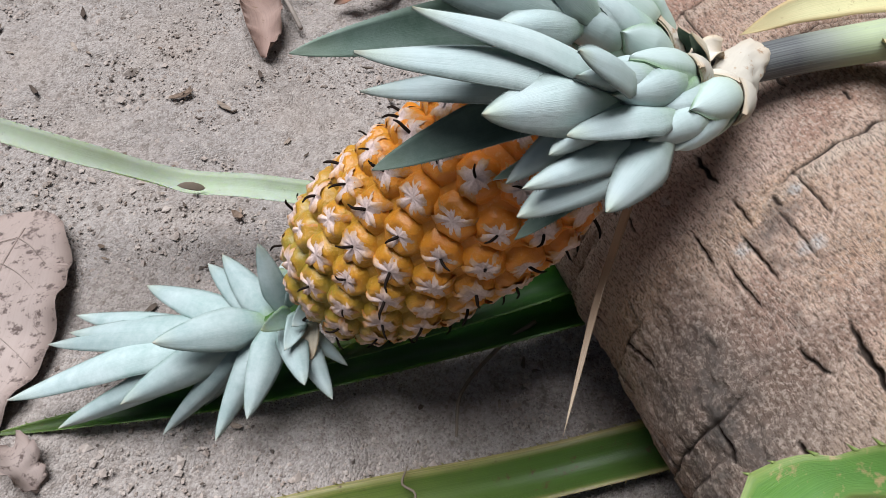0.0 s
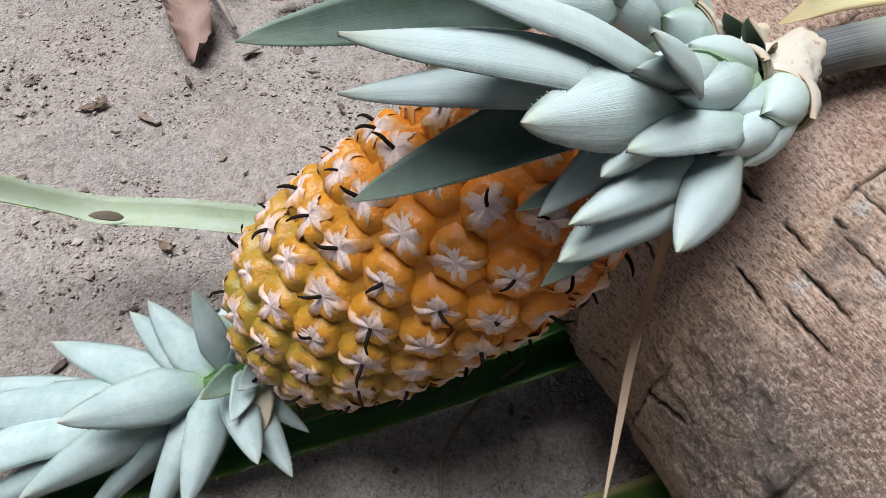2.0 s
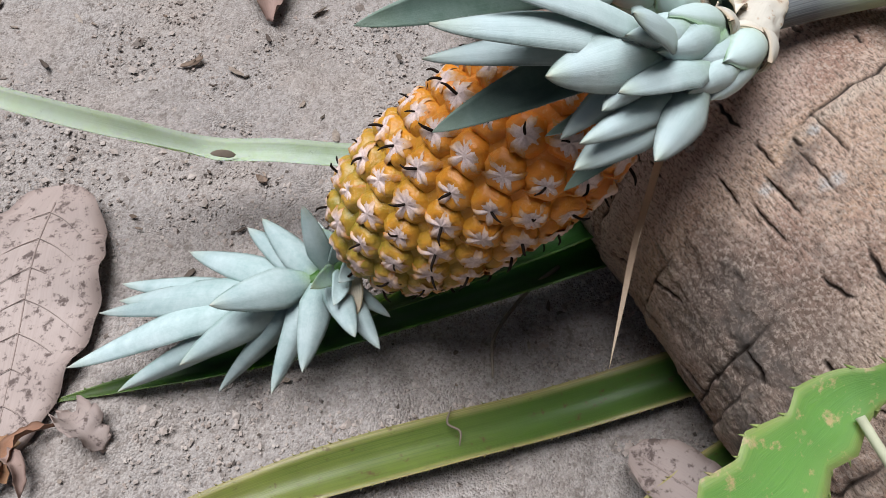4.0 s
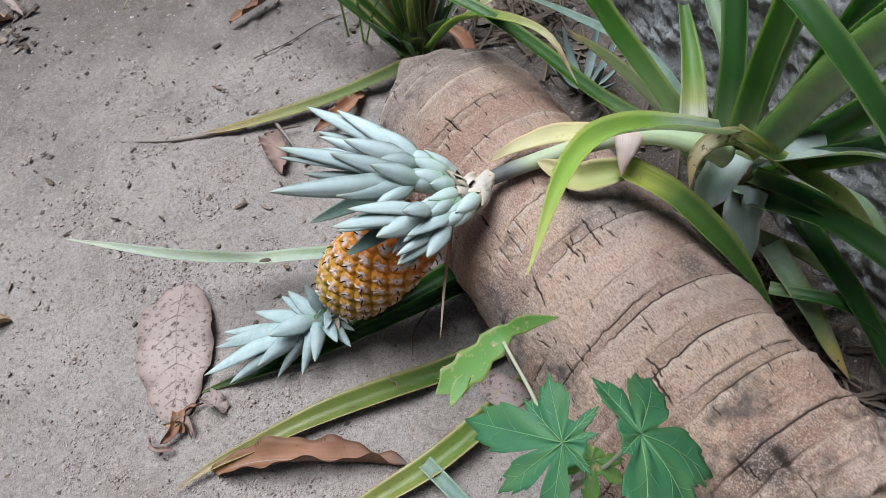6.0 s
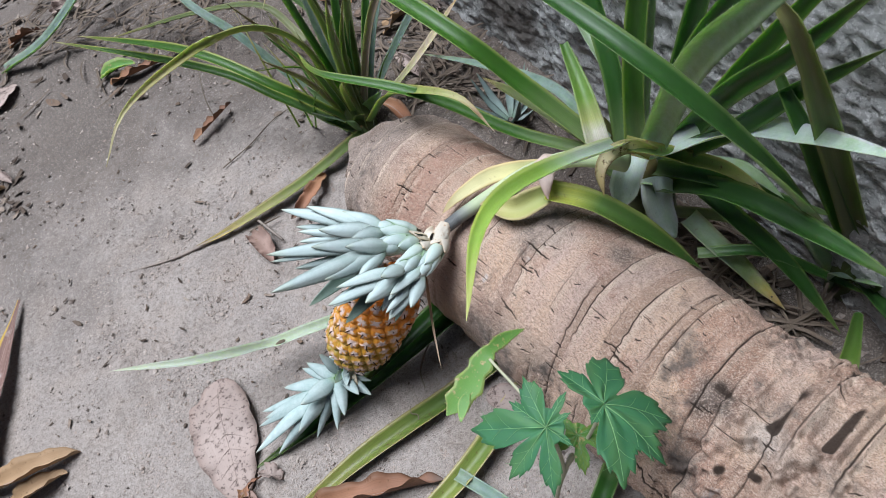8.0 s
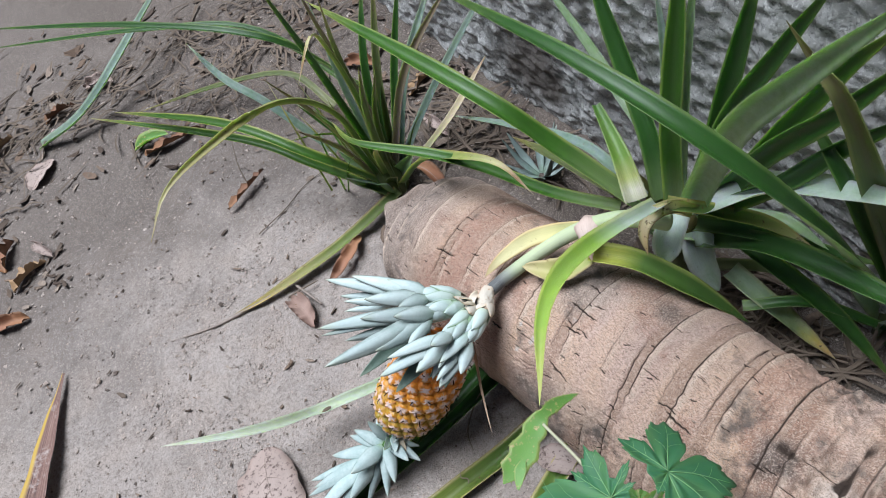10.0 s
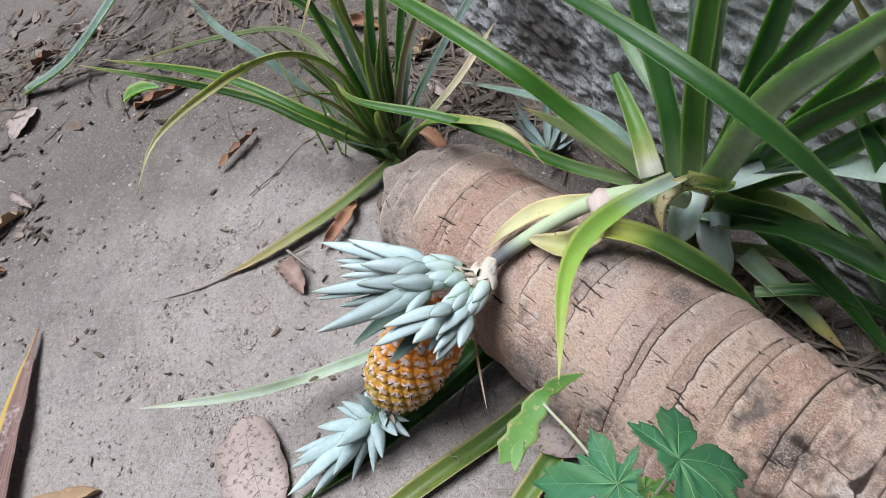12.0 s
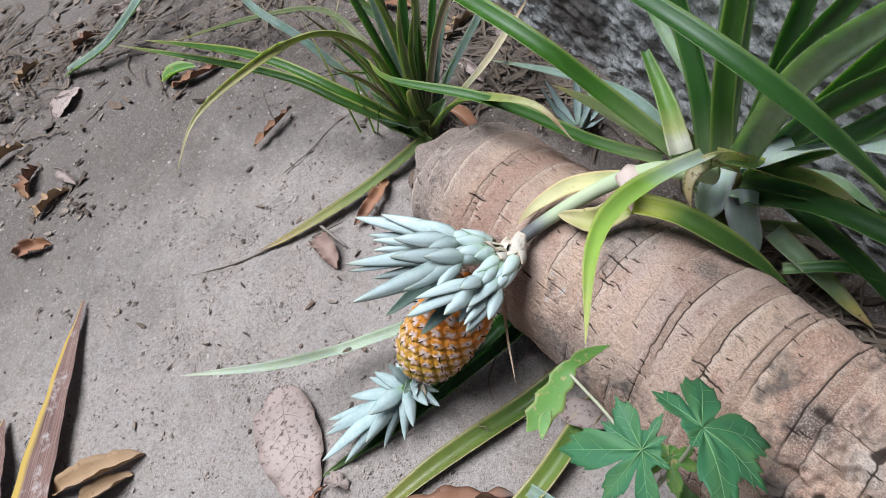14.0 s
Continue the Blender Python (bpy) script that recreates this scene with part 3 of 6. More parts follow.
def wall_material():
    """Rough cast concrete: grey with pale lumps, pits painted dark as shade, soil splash and shade painted on its foot.
    """
    m, nt, b = material("rough_concrete", 0.95, 0.12)
    vec = coords(nt)
    lump = noise_tex(nt, coords(nt, "Object", (1, 1, 1.3)), 110.0, 8.0, 0.68)
    col = mix(nt, ramp(nt, noise_tex(nt, vec, 7.0, 5.0), [(0.3, 0.0), (0.7, 1.0)]), (0.52, 0.515, 0.50), (0.38, 0.375, 0.365))
    # shade in the hollows of the relief, put into the colour
    col = mix(nt, ramp(nt, lump, [(0.38, 0.75), (0.47, 0.0)]), col, (0.15, 0.15, 0.145))
    col = mix(nt, ramp(nt, noise_tex(nt, vec, 190.0, 4.0, 0.7), [(0.52, 0.0), (0.62, 0.7)]), col, (0.72, 0.715, 0.70))
    # splashed soil and the shade at the foot, painted together as one blotch
    col = ragged_blotch(nt, col, (0.62, 0.743, 0.096), 0.15, (0.13, 0.11, 0.095), 0.85)
    nt.links.new(col, b.inputs["Base Color"])
    bump(nt, b, lump, 1.0, 0.007)
    return m


FRUIT_MIDDLE = Vector((0.1526, 0.2950, 0.1440))
FRUIT_AXIS = Vector((-0.658, 0.1017, -0.746)).normalized()
STREAKED = streaked_material()
SAND, WOOD, CONCRETE = sand_material(), trunk_material(), wall_material()
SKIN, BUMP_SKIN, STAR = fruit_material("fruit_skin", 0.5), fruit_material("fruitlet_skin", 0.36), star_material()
PEBBLE = plain_material("sand_grains", (0.52, 0.45, 0.40), (0.30, 0.225, 0.185), 240, 0.8)


# ---- building helpers ----
def mesh_object(name, verts, faces, mat, parent=None, uv=None, smooth=True, at=None, inner=None):
    """One mesh object. Vertices are given in the world; the object's origin is put at `at`, or at its parent's place."""
    me = bpy.data.meshes.new(name)
    home, up_to = Vector((0, 0, 0)), parent
    while up_to:
        home += Vector(up_to.location)
        up_to = up_to.parent
    base = Vector(at) if at is not None else home
    v = np.asarray(verts, dtype=float) - np.array(base)
    me.from_pydata(v.tolist(), [], faces)
    me.materials.append(mat)
    if inner:
        me.materials.append(inner[0])
        index = np.zeros(len(me.polygons), dtype=np.int32)
        index[inner[1] : 2 * inner[1]] = 1
        me.polygons.foreach_set("material_index", index)
    if uv is not None:
        layer = me.uv_layers.new(name="UVMap")
        idx = np.empty(len(me.loops), dtype=np.int32)
        me.loops.foreach_get("vertex_index", idx)
        layer.data.foreach_set("uv", np.asarray(uv, dtype=np.float32)[idx].ravel())
    if smooth:
        me.polygons.foreach_set("use_smooth", [True] * len(me.polygons))
    me.update()
    ob = new(name, me)
    if parent:
        ob.parent = parent
        ob.location = base - home
    else:
        ob.location = base
    return ob


def thing(name, at, label, category, group="", kind=""):
    ob = new(name)
    ob.location = at
    ob.empty_display_size = 0.05
    return tagged(ob, label, category, group, kind)


def curve(points, n):
    """n places along a smooth curve through the points."""
    p = np.array(points, dtype=float)
    if len(p) == 2:
        return p[0] + np.linspace(0, 1, n)[:, None] * (p[1] - p[0])
    q = np.vstack([2 * p[0] - p[1], p, 2 * p[-1] - p[-2]])
    length = np.r_[0, np.cumsum(np.linalg.norm(np.diff(p, axis=0), axis=1))]
    out = []
    for s in np.linspace(0, length[-1], n):
        k = min(int(np.searchsorted(length, s, side="right")) - 1, len(p) - 2)
        u = (s - length[k]) / max(1e-9, length[k + 1] - length[k])
        a, b, c, d = q[k : k + 4]
        out.append(0.5 * (2 * b + (c - a) * u + (2 * a - 5 * b + 4 * c - d) * u**2 + (3 * b - a - 3 * c + d) * u**3))
    return np.array(out)


def unit(v):
    return v / np.maximum(1e-9, np.linalg.norm(v, axis=-1, keepdims=True))


def profile(kind, u):
    if kind == "strap":
        return np.where(u < 0.5, 1.0 - 0.12 * u, 0.94 * np.maximum(0, 1 - (np.maximum(0, u - 0.5) / 0.5) ** 1.7)) + 0.02
    if kind == "lance":
        return np.maximum(0.02, np.minimum(1, (0.45 + 1.9 * u)) * np.maximum(0, 1 - u**2.6) ** 0.8)
    if kind == "broad":
        return np.maximum(0.03, (0.75 + 0.25 * np.sin(np.pi * u)) * np.maximum(0, 1 - u**3.5) ** 0.7)
    if kind == "spear":
        return np.maximum(0.015, 1 - u) ** 0.72
    if kind == "forked":
        return np.interp(u, [0, 0.12, 0.3, 0.40, 0.46, 0.56, 0.62, 0.74, 0.80, 0.90, 0.94, 1], [0.03, 0.24, 0.50, 0.36, 0.58, 0.86, 0.66, 1.05, 0.80, 0.92, 0.45, 0.04])
    if kind == "torn":
        return np.interp(u, [0, 0.15, 0.4, 0.7, 0.9, 1], [0.55, 0.85, 0.95, 0.55, 0.22, 0.05])
    if kind == "cut":
        return 1.0 - 0.62 * u**1.3
    if kind == "ovate":
        return np.maximum(0.04, np.sin(np.pi * np.clip(u, 0, 1) ** 0.85) ** 0.55)
    return np.ones_like(u)


def blade(points, width, shape="strap", fold=0.22, up=(0, 0, 1), thick=0.0012, n=26, spines=0.0, step=0.006, wave=0.0, seed=1, twist=0.0):
    """A leaf blade along a curve: channelled across, thicker along the middle, with a toothed margin. Returns verts, faces, uv."""
    rng = np.random.default_rng(seed)
    c = curve(points, n)
    t = unit(np.gradient(c, axis=0))
    if up is None:
        up = (0, 0, 1) if abs(t[:, 2]).mean() < 0.6 else (-0.75, -0.6, 0.3)
    hint = np.tile(np.array(up, dtype=float), (n, 1))
    side = unit(np.cross(t, hint))
    nor = unit(np.cross(side, t))
    u = np.linspace(0, 1, n)
    if twist:
        a = twist * u[:, None]
        side, nor = side * np.cos(a) + nor * np.sin(a), nor * np.cos(a) - side * np.sin(a)
    half = width * 0.5 * profile(shape, u)
    ks = np.array([-1, -0.72, -0.36, 0, 0.36, 0.72, 1.0])
    wob = wave * width * (np.sin(u * 19 + rng.uniform(0, 6)) + 0.6 * np.sin(u * 41 + rng.uniform(0, 6)))
    verts, uv = [], []
    for sgn in (1, -1):
        for k in ks:
            lift = fold * abs(k) ** 1.5 * half * 2 + sgn * thick * 0.5 * (1 - 0.75 * abs(k)) + wob * k * abs(k) * 0.5
            verts.append(c + side * (half * k)[:, None] + nor * lift[:, None])
            uv.append(np.c_[u, np.full(n, k * 0.5 + 0.5)])
    m = len(ks)
    verts, uv = np.concatenate(verts), np.concatenate(uv)
    faces = []
    for layer in range(2):
        o = layer * m * n
        for j in range(m - 1):
            for i in range(n - 1):
                q = (o + j * n + i, o + (j + 1) * n + i, o + (j + 1) * n + i + 1, o + j * n + i + 1)
                faces.append(q if layer == 0 else q[::-1])
    for j, flip in ((0, False), (m - 1, True)):
        for i in range(n - 1):
            q = (j * n + i, j * n + i + 1, m * n + j * n + i + 1, m * n + j * n + i)
            faces.append(q[::-1] if flip else q)
    if spines:
        total = np.linalg.norm(np.diff(c, axis=0), axis=1).sum()
        count = int(total / step)
        extra, euv = [], []
        for j in (0, m - 1):
            edge = verts[j * n : (j + 1) * n]
            for q in np.linspace(0.06, 0.94, count):
                q = min(0.97, q + rng.normal() * 0.2 / max(4, count))
                i = int(q * (n - 1))
                f = q * (n - 1) - i
                p = edge[i] * (1 - f) + edge[min(i + 1, n - 1)] * f
                out = side[i] * (-1 if j == 0 else 1)
                size = spines * rng.uniform(0.7, 1.25)
                b = len(verts) + len(extra)
                extra += [p - t[i] * size * 0.55 - out * 0.0002, p + t[i] * size * 0.45 - out * 0.0002, p + out * size + t[i] * size * 0.9, p + nor[i] * size * 0.25]
                euv += [(q, 0.01)] * 4
                faces += [(b, b + 1, b + 2), (b, b + 2, b + 3), (b + 1, b + 3, b + 2)]
        if extra:
            verts, uv = np.vstack([verts, np.array(extra)]), np.vstack([uv, np.array(euv)])
    return verts, faces, uv


def tube(points, radii, sides=10, n=24):
    """A rounded, capped stem along a curve. Returns verts, faces, uv."""
    c = curve(points, n)
    t = unit(np.gradient(c, axis=0))
    ref = np.array([0.0, 0.0, 1.0]) if abs(t[:, 2]).mean() < 0.8 else np.array([1.0, 0.0, 0.0])
    a = unit(np.cross(t, ref))
    b = np.cross(t, a)
    u = np.linspace(0, 1, n)
    r = np.interp(u, np.linspace(0, 1, len(radii)), radii)
    ang = np.linspace(0, 2 * np.pi, sides, endpoint=False)
    verts = np.concatenate([c[i] + r[i] * (np.cos(ang)[:, None] * a[i] + np.sin(ang)[:, None] * b[i]) for i in range(n)])
    uv = np.concatenate([np.c_[np.full(sides, u[i]), ang / 6.2832] for i in range(n)])
    faces = [(i * sides + j, i * sides + (j + 1) % sides, (i + 1) * sides + (j + 1) % sides, (i + 1) * sides + j) for i in range(n - 1) for j in range(sides)]
    faces += [tuple(range(sides))[::-1], tuple((n - 1) * sides + j for j in range(sides))]
    return verts, faces, uv


def leaf(parent, kind, width, *points, name="leaf", seed=0, n=30, shape=None, fold=0.38):
    spread = 0.0016 if width > 0.03 else 0.0012
    v, f, uv = blade(points, width, shape or ("cut" if kind == "stub" else "strap"), fold, None, 0.0016, n, spread, 0.008, 0.02, seed)
    return mesh_object(name, v, f, LEAF[kind], parent, uv, inner=(LEAF["silver"] if kind == "glow" else LEAF["pale"] if kind in ("fresh", "dark", "stub") else LEAF[kind], 6 * (n - 1)))


# ---- the setting ----
def fractal(x, y, z=0.0, octaves=4):
    return np.array([noise.fractal(Vector((a, b, z)), 0.9, 2.1, octaves) for a, b in zip(x, y)])


def value_noise(rng, shape, cells):
    """Smooth random field, with that many cells along each side."""
    ny, nx = shape
    g = rng.normal(size=(cells[0] + 3, cells[1] + 3))
    yy, xx = np.linspace(0, cells[0], ny), np.linspace(0, cells[1], nx)
    iy, ix = yy.astype(int), xx.astype(int)
    fy, fx = yy - iy, xx - ix
    fy, fx = fy * fy * (3 - 2 * fy), fx * fx * (3 - 2 * fx)
    a = g[iy][:, ix] * (1 - fx) + g[iy][:, ix + 1] * fx
    b = g[iy + 1][:, ix] * (1 - fx) + g[iy + 1][:, ix + 1] * fx
    return a * (1 - fy)[:, None] + b * fy[:, None]


def grid_faces(ny, nx):
    i = np.arange(ny * nx).reshape(ny, nx)
    return np.stack([i[:-1, :-1], i[:-1, 1:], i[1:, 1:], i[1:, :-1]], -1).reshape(-1, 4).tolist()


GROUND_X, GROUND_Y = (-0.75, 0.85), (-0.35, 1.75)


def ground_height(x, y):
    """Trodden sand: shallow dents and ripples, no more than a few millimetres."""
    dip = -0.026 * np.exp(-(((x - 0.21) / 0.11) ** 2) - ((y - 0.18) / 0.15) ** 2)
    return dip + 0.004 * np.sin(x * 9 + 1.3 * np.sin(y * 5)) * np.sin(y * 7 + 0.8) + 0.002 * np.sin(x * 31 + y * 17) * np.sin(y * 27 - x * 11)


def build_ground():
    rng = np.random.default_rng(5)
    far = np.array([0.1, 0.25, 0.6, 1.5, 4, 10, 30, 90, 300.0])
    xs = np.r_[GROUND_X[0] - far[::-1], np.linspace(*GROUND_X, 380), GROUND_X[1] + far]
    ys = np.r_[GROUND_Y[0] - far[::-1], np.linspace(*GROUND_Y, 480), GROUND_Y[1] + far]
    x, y = np.meshgrid(xs, ys)
    z = ground_height(x, y)
    shape = (480, 380)
    rough = 0.0016 * value_noise(rng, shape, (42, 34)) + 0.0011 * value_noise(rng, shape, (120, 95)) + 0.0007 * rng.normal(size=shape)
    lump = value_noise(rng, shape, (85, 70))
    rough += 0.003 * np.clip(lump - 1.1, 0, 2)
    z[9:-9, 9:-9] += rough
    v = np.c_[x.ravel(), y.ravel(), z.ravel()]
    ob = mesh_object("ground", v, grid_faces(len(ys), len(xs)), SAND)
    tagged(ob, "grey-brown trodden sand with crumbs and small stones", "sand", kind="structure")


def build_wall():
    rng = np.random.default_rng(9)
    ox, oy, dx, dy = 0.626, 0.70, 0.144, -0.9896
    nx_, ny_ = -0.9896, -0.144
    us = np.r_[-4.5, -2.5, -1.5, np.linspace(-1.0, 1.3, 480), 1.8, 3.0]
    zs = np.r_[-0.06, np.linspace(-0.02, 0.95, 230), 1.0, 1.05, 1.1]
    u, z = np.meshgrid(us, zs)
    shape = (230, 480)
    d = np.zeros_like(u)
    d[1:-3, 3:-2] = 0.004 * value_noise(rng, shape, (9, 20)) + 0.0028 * value_noise(rng, shape, (52, 84)) + 0.0026 * value_noise(rng, shape, (115, 180)) + 0.0005 * rng.normal(size=shape)
    front = np.c_[(ox + dx * u + nx_ * d).ravel(), (oy + dy * u + ny_ * d).ravel(), z.ravel()]
    n = len(front)
    faces = [f[::-1] for f in grid_faces(len(zs), len(us))]
    w = len(us)
    back = np.array([(ox + dx * a - nx_ * 0.2, oy + dy * a - ny_ * 0.2, b) for b in (-0.06, 1.1) for a in (us[0], us[-1])])
    rim = [(0, w - 1, n + 1, n), (n - w, n + 2, n + 3, n - 1), (0, n, n + 2, n - w), (w - 1, n - 1, n + 3, n + 1), (n, n + 1, n + 3, n + 2)]
    ob = mesh_object("wall_east", np.vstack([front, back]), faces + rim, CONCRETE)
    tagged(ob, "rough unpainted grey concrete wall behind the plants", "wall", kind="structure")


build_ground()
build_wall()


# ---- the palm trunk ----
LOG_O, LOG_R = Vector((0.381, 0.26, 0.079)), 0.1275
LOG_D = Vector((0.2417, -0.9688, 0.0550)).normalized()


LOG_TURN = LOG_D.to_track_quat("Z", "X")
TOP_LEFT = LOG_TURN.inverted() @ Vector((-0.45, -0.1, 0.9))
OPEN_SIDE = math.atan2(TOP_LEFT.y, TOP_LEFT.x) % (2 * math.pi)


RINGS = [-0.335, -0.296, -0.245, -0.193, -0.180, -0.137, -0.086, -0.074, -0.020, 0.040, 0.056, 0.115, 0.147, 0.160, 0.198, 0.214, 0.250, 0.264, 0.317, 0.340, 0.392, 0.410, 0.462, 0.530, 0.600, 0.665]
# long cracks along the grain: place along the trunk, angle round it, half length
CRACKS = [(-0.019, 0.744, 0.010), (0.004, 0.647, 0.017), (-0.015, 0.93, 0.012), (0.010, 0.89, 0.016), (0.004, 0.791, 0.016), (-0.125, 0.422, 0.015), (-0.008, 0.527, 0.016),
          (0.170, 0.225, 0.015), (0.153, 0.782, 0.014), (0.218, 0.02, 0.009), (0.270, 0.248, 0.007), (0.290, 0.697, 0.015), (0.355, 0.374, 0.018), (0.361, 0.088, 0.022), (0.317, 0.346, 0.010)]


def build_log():
    """A felled palm trunk, with leaf-scar rings, splits along the grain, and a rotted far end. Its own z runs along it."""
    rng = np.random.default_rng(21)
    ns, na = 1000, 500
    s = np.r_[np.linspace(-0.372, 0.5, 920), np.linspace(0.503, 0.72, 80)]
    turn = np.linspace(0, 2 * np.pi, 4000)
    density = np.cumsum(1.0 + 3.0 * np.exp(-(((turn - OPEN_SIDE + np.pi) % (2 * np.pi) - np.pi) / 1.35) ** 4))
    a = np.interp(np.linspace(density[0], density[-1], na, endpoint=False), density, turn)
    S, A = np.meshgrid(s, a, indexing="ij")
    shape = (ns, na + 1)

    def field(cs, ca):
        f = value_noise(rng, shape, (cs, ca))
        w = np.linspace(0, 1, na + 1) ** 8
        f = f * (1 - w) + f[:, :1] * w
        return np.stack([np.interp(a / (2 * np.pi), np.linspace(0, 1, na + 1), row) for row in f])

    R = LOG_R + 0.014 * S + 0.003 * field(4, 5) + 0.002 * field(14, 12)
    # leaf-scar rings: a step with a shadowed groove, wandering round the trunk
    scar, ridge = np.zeros_like(R), np.zeros_like(R)
    sway = 0.005 * np.sin(A - OPEN_SIDE) + 0.003 * np.sin(2 * (A - OPEN_SIDE))
    places = [(p, rng.uniform(0.0018, 0.0032), rng.uniform(-1, 1)) for p in RINGS]
    jig = 0.0009 * field(40, 120) + 0.0010 * field(5, 9)
    band = np.zeros_like(R)
    for p, q in zip(RINGS[1:], RINGS[2:]):  # darker wood between the two rims of a double ring
        if q - p < 0.026:
            d = S - sway - jig
            band += 1 / (1 + np.exp(-(d - p) / 0.0012)) / (1 + np.exp((d - q) / 0.0012))
    R -= 0.0016 * band
    for p, h, tilt in places:
        d = S - p - sway - jig - 0.004 * tilt * np.sin(A * 1.0 + tilt)
        keep = np.clip(0.75 + 0.6 * np.sin(A * 2 + 7 * tilt) + 0.4 * np.sin(5 * A + 3 * p), 0.15, 1)
        R += (1.0 * h * np.exp(-np.maximum(d, 0) / 0.012) / (1 + np.exp(-d / 0.0005)) - 0.8 * h * np.exp(-((d + 0.0008) / 0.0011) ** 2)) * keep
        ridge += np.exp(-((d - 0.0040) / 0.0036) ** 2) * keep
        scar += 0.85 * np.exp(-((d + 0.0007) / 0.0013) ** 2) * keep
    # splits along the grain
    for k in range(430):
        s0, a0 = rng.uniform(-0.36, 0.70), rng.uniform(0, 2 * np.pi)
        if k % 3:  # short rungs that start at a ring
            s0 = places[rng.integers(len(places))][0] + rng.uniform(-0.004, 0.014)
        long_one = rng.random() < 0.20
        length, depth = (rng.uniform(0.012, 0.034), rng.uniform(0.002, 0.005)) if long_one else (rng.uniform(0.003, 0.010), rng.uniform(0.0012, 0.0035))
        lean = rng.normal() * 0.22
        i0, i1 = np.searchsorted(s, [s0 - length, s0 + length])
        if i1 <= i0:
            continue
        da = (A[i0:i1] - a0 - lean * (S[i0:i1] - s0) / LOG_R + np.pi) % (2 * np.pi) - np.pi
        off = da * LOG_R + 0.0006 * np.sin(S[i0:i1] * 190 + a0) + 0.0004 * np.sin(S[i0:i1] * 800 + 3 * a0)
        g = np.exp(-(off / (0.0009 if long_one else 0.0008)) ** 2) * np.clip(1.25 - 1.25 * ((S[i0:i1] - s0) / length) ** 2, 0, 1)
        R[i0:i1] -= depth * g
        if long_one:  # a lifted lip on one side
            R[i0:i1] += 0.0012 * np.exp(-((off - 0.0022) / 0.0016) ** 2) * np.clip(1 - ((S[i0:i1] - s0) / length) ** 2, 0, 1)
        scar[i0:i1] += (1.3 if long_one else 1.1) * g
    for s0, a0, length in CRACKS:
        i0, i1 = np.searchsorted(s, [s0 - length, s0 + length])
        da = (A[i0:i1] - a0 + np.pi) % (2 * np.pi) - np.pi
        off = da * LOG_R + 0.0004 * np.sin(S[i0:i1] * 150 + 40 * a0) + 0.0002 * np.sin(S[i0:i1] * 900 + 9 * a0)
        g = np.exp(-(off / 0.0006) ** 2) * np.clip(1.4 - 1.4 * ((S[i0:i1] - s0) / length) ** 2, 0, 1)
        R[i0:i1] -= 0.0035 * g
        R[i0:i1] += 0.0006 * np.exp(-((off - 0.0024) / 0.0018) ** 2) * np.clip(1 - ((S[i0:i1] - s0) / length) ** 2, 0, 1)
        scar[i0:i1] += 0.9 * g
    # short rungs across, between the rings
    fine = field(70, 230)
    R += 0.0003 * fine + 0.0004 * field(260, 230) + 0.0003 * field(60, 70) + 0.0002 * rng.normal(size=R.shape)
    # pits and torn bark towards the near end
    torn = np.clip(field(46, 34) - 1.0, 0, 2) * np.clip((S - 0.15) / 0.2, 0.15, 1)
    R -= 0.005 * torn
    # broken, flaking bark at the near end
    rag = 1.5 * np.clip((S - 0.24) / 0.16, 0, 1)
    flake = field(64, 60)
    R += 1.1 * rag * (0.0045 * field(34, 16) - 0.007 * np.clip(field(26, 14) - 0.7, 0, 1.5))
    R += rag * (0.0036 * flake + 0.0026 * field(150, 130) - 0.005 * np.clip(field(44, 40) - 0.8, 0, 1.5))
    scar += rag * 0.8 * np.clip(field(60, 50) - 0.9, 0, 1)
    # the far end: rounded over and ragged
    e = np.clip((-0.235 - S + 0.012 * field(60, 9)) / 0.14, 0, 1)
    R *= 1 - 0.42 * e**2.0
    S2 = S + 0.010 * field(20, 14) * np.clip((-0.30 - S) / 0.06, 0, 1)
    v = np.stack([R * np.cos(A), R * np.sin(A), S2], -1).reshape(-1, 3)
    i = np.arange(ns * na).reshape(ns, na)
    j = np.roll(i, -1, 1)
    faces = np.stack([i[:-1], j[:-1], j[1:], i[1:]], -1).reshape(-1, 4).tolist()
    # end faces, with a rotted hollow
    ends = []
    for row, depth, sign in ((0, 0.02, 1), (ns - 1, 0.01, -1)):
        ring = i[row]
        start = len(v)
        rings = [ring]
        for k, q in enumerate((0.8, 0.55, 0.28)):
            c = v[ring] * np.array([q, q, 1]) + np.array([0, 0, sign * depth * (k + 1) / 3]) + rng.normal(size=(na, 3)) * 0.0012
            v = np.vstack([v, c])
            rings.append(np.arange(len(v) - na, len(v)))
        for r0, r1 in zip(rings, rings[1:]):
            q = np.stack([r0, np.roll(r0, -1), np.roll(r1, -1), r1], -1)
            ends += (q[:, ::-1] if sign > 0 else q).tolist()
        ends.append(rings[-1][:: -sign].tolist())
    me_v = v
    me = bpy.data.meshes.new("palm_log")
    me.from_pydata(me_v.tolist(), [], faces + ends)
    me.materials.append(WOOD)
    at = me.attributes.new("scar", "FLOAT", "POINT")
    at.data.foreach_set("value", np.r_[np.clip(scar, 0, 1).ravel(), np.zeros(len(v) - ns * na)].astype(np.float32))
    at = me.attributes.new("band", "FLOAT", "POINT")
    at.data.foreach_set("value", np.r_[np.clip(band, 0, 1).ravel(), np.zeros(len(v) - ns * na)].astype(np.float32))
    at = me.attributes.new("ridge", "FLOAT", "POINT")
    at.data.foreach_set("value", np.r_[np.clip(ridge, 0, 1).ravel(), np.zeros(len(v) - ns * na)].astype(np.float32))
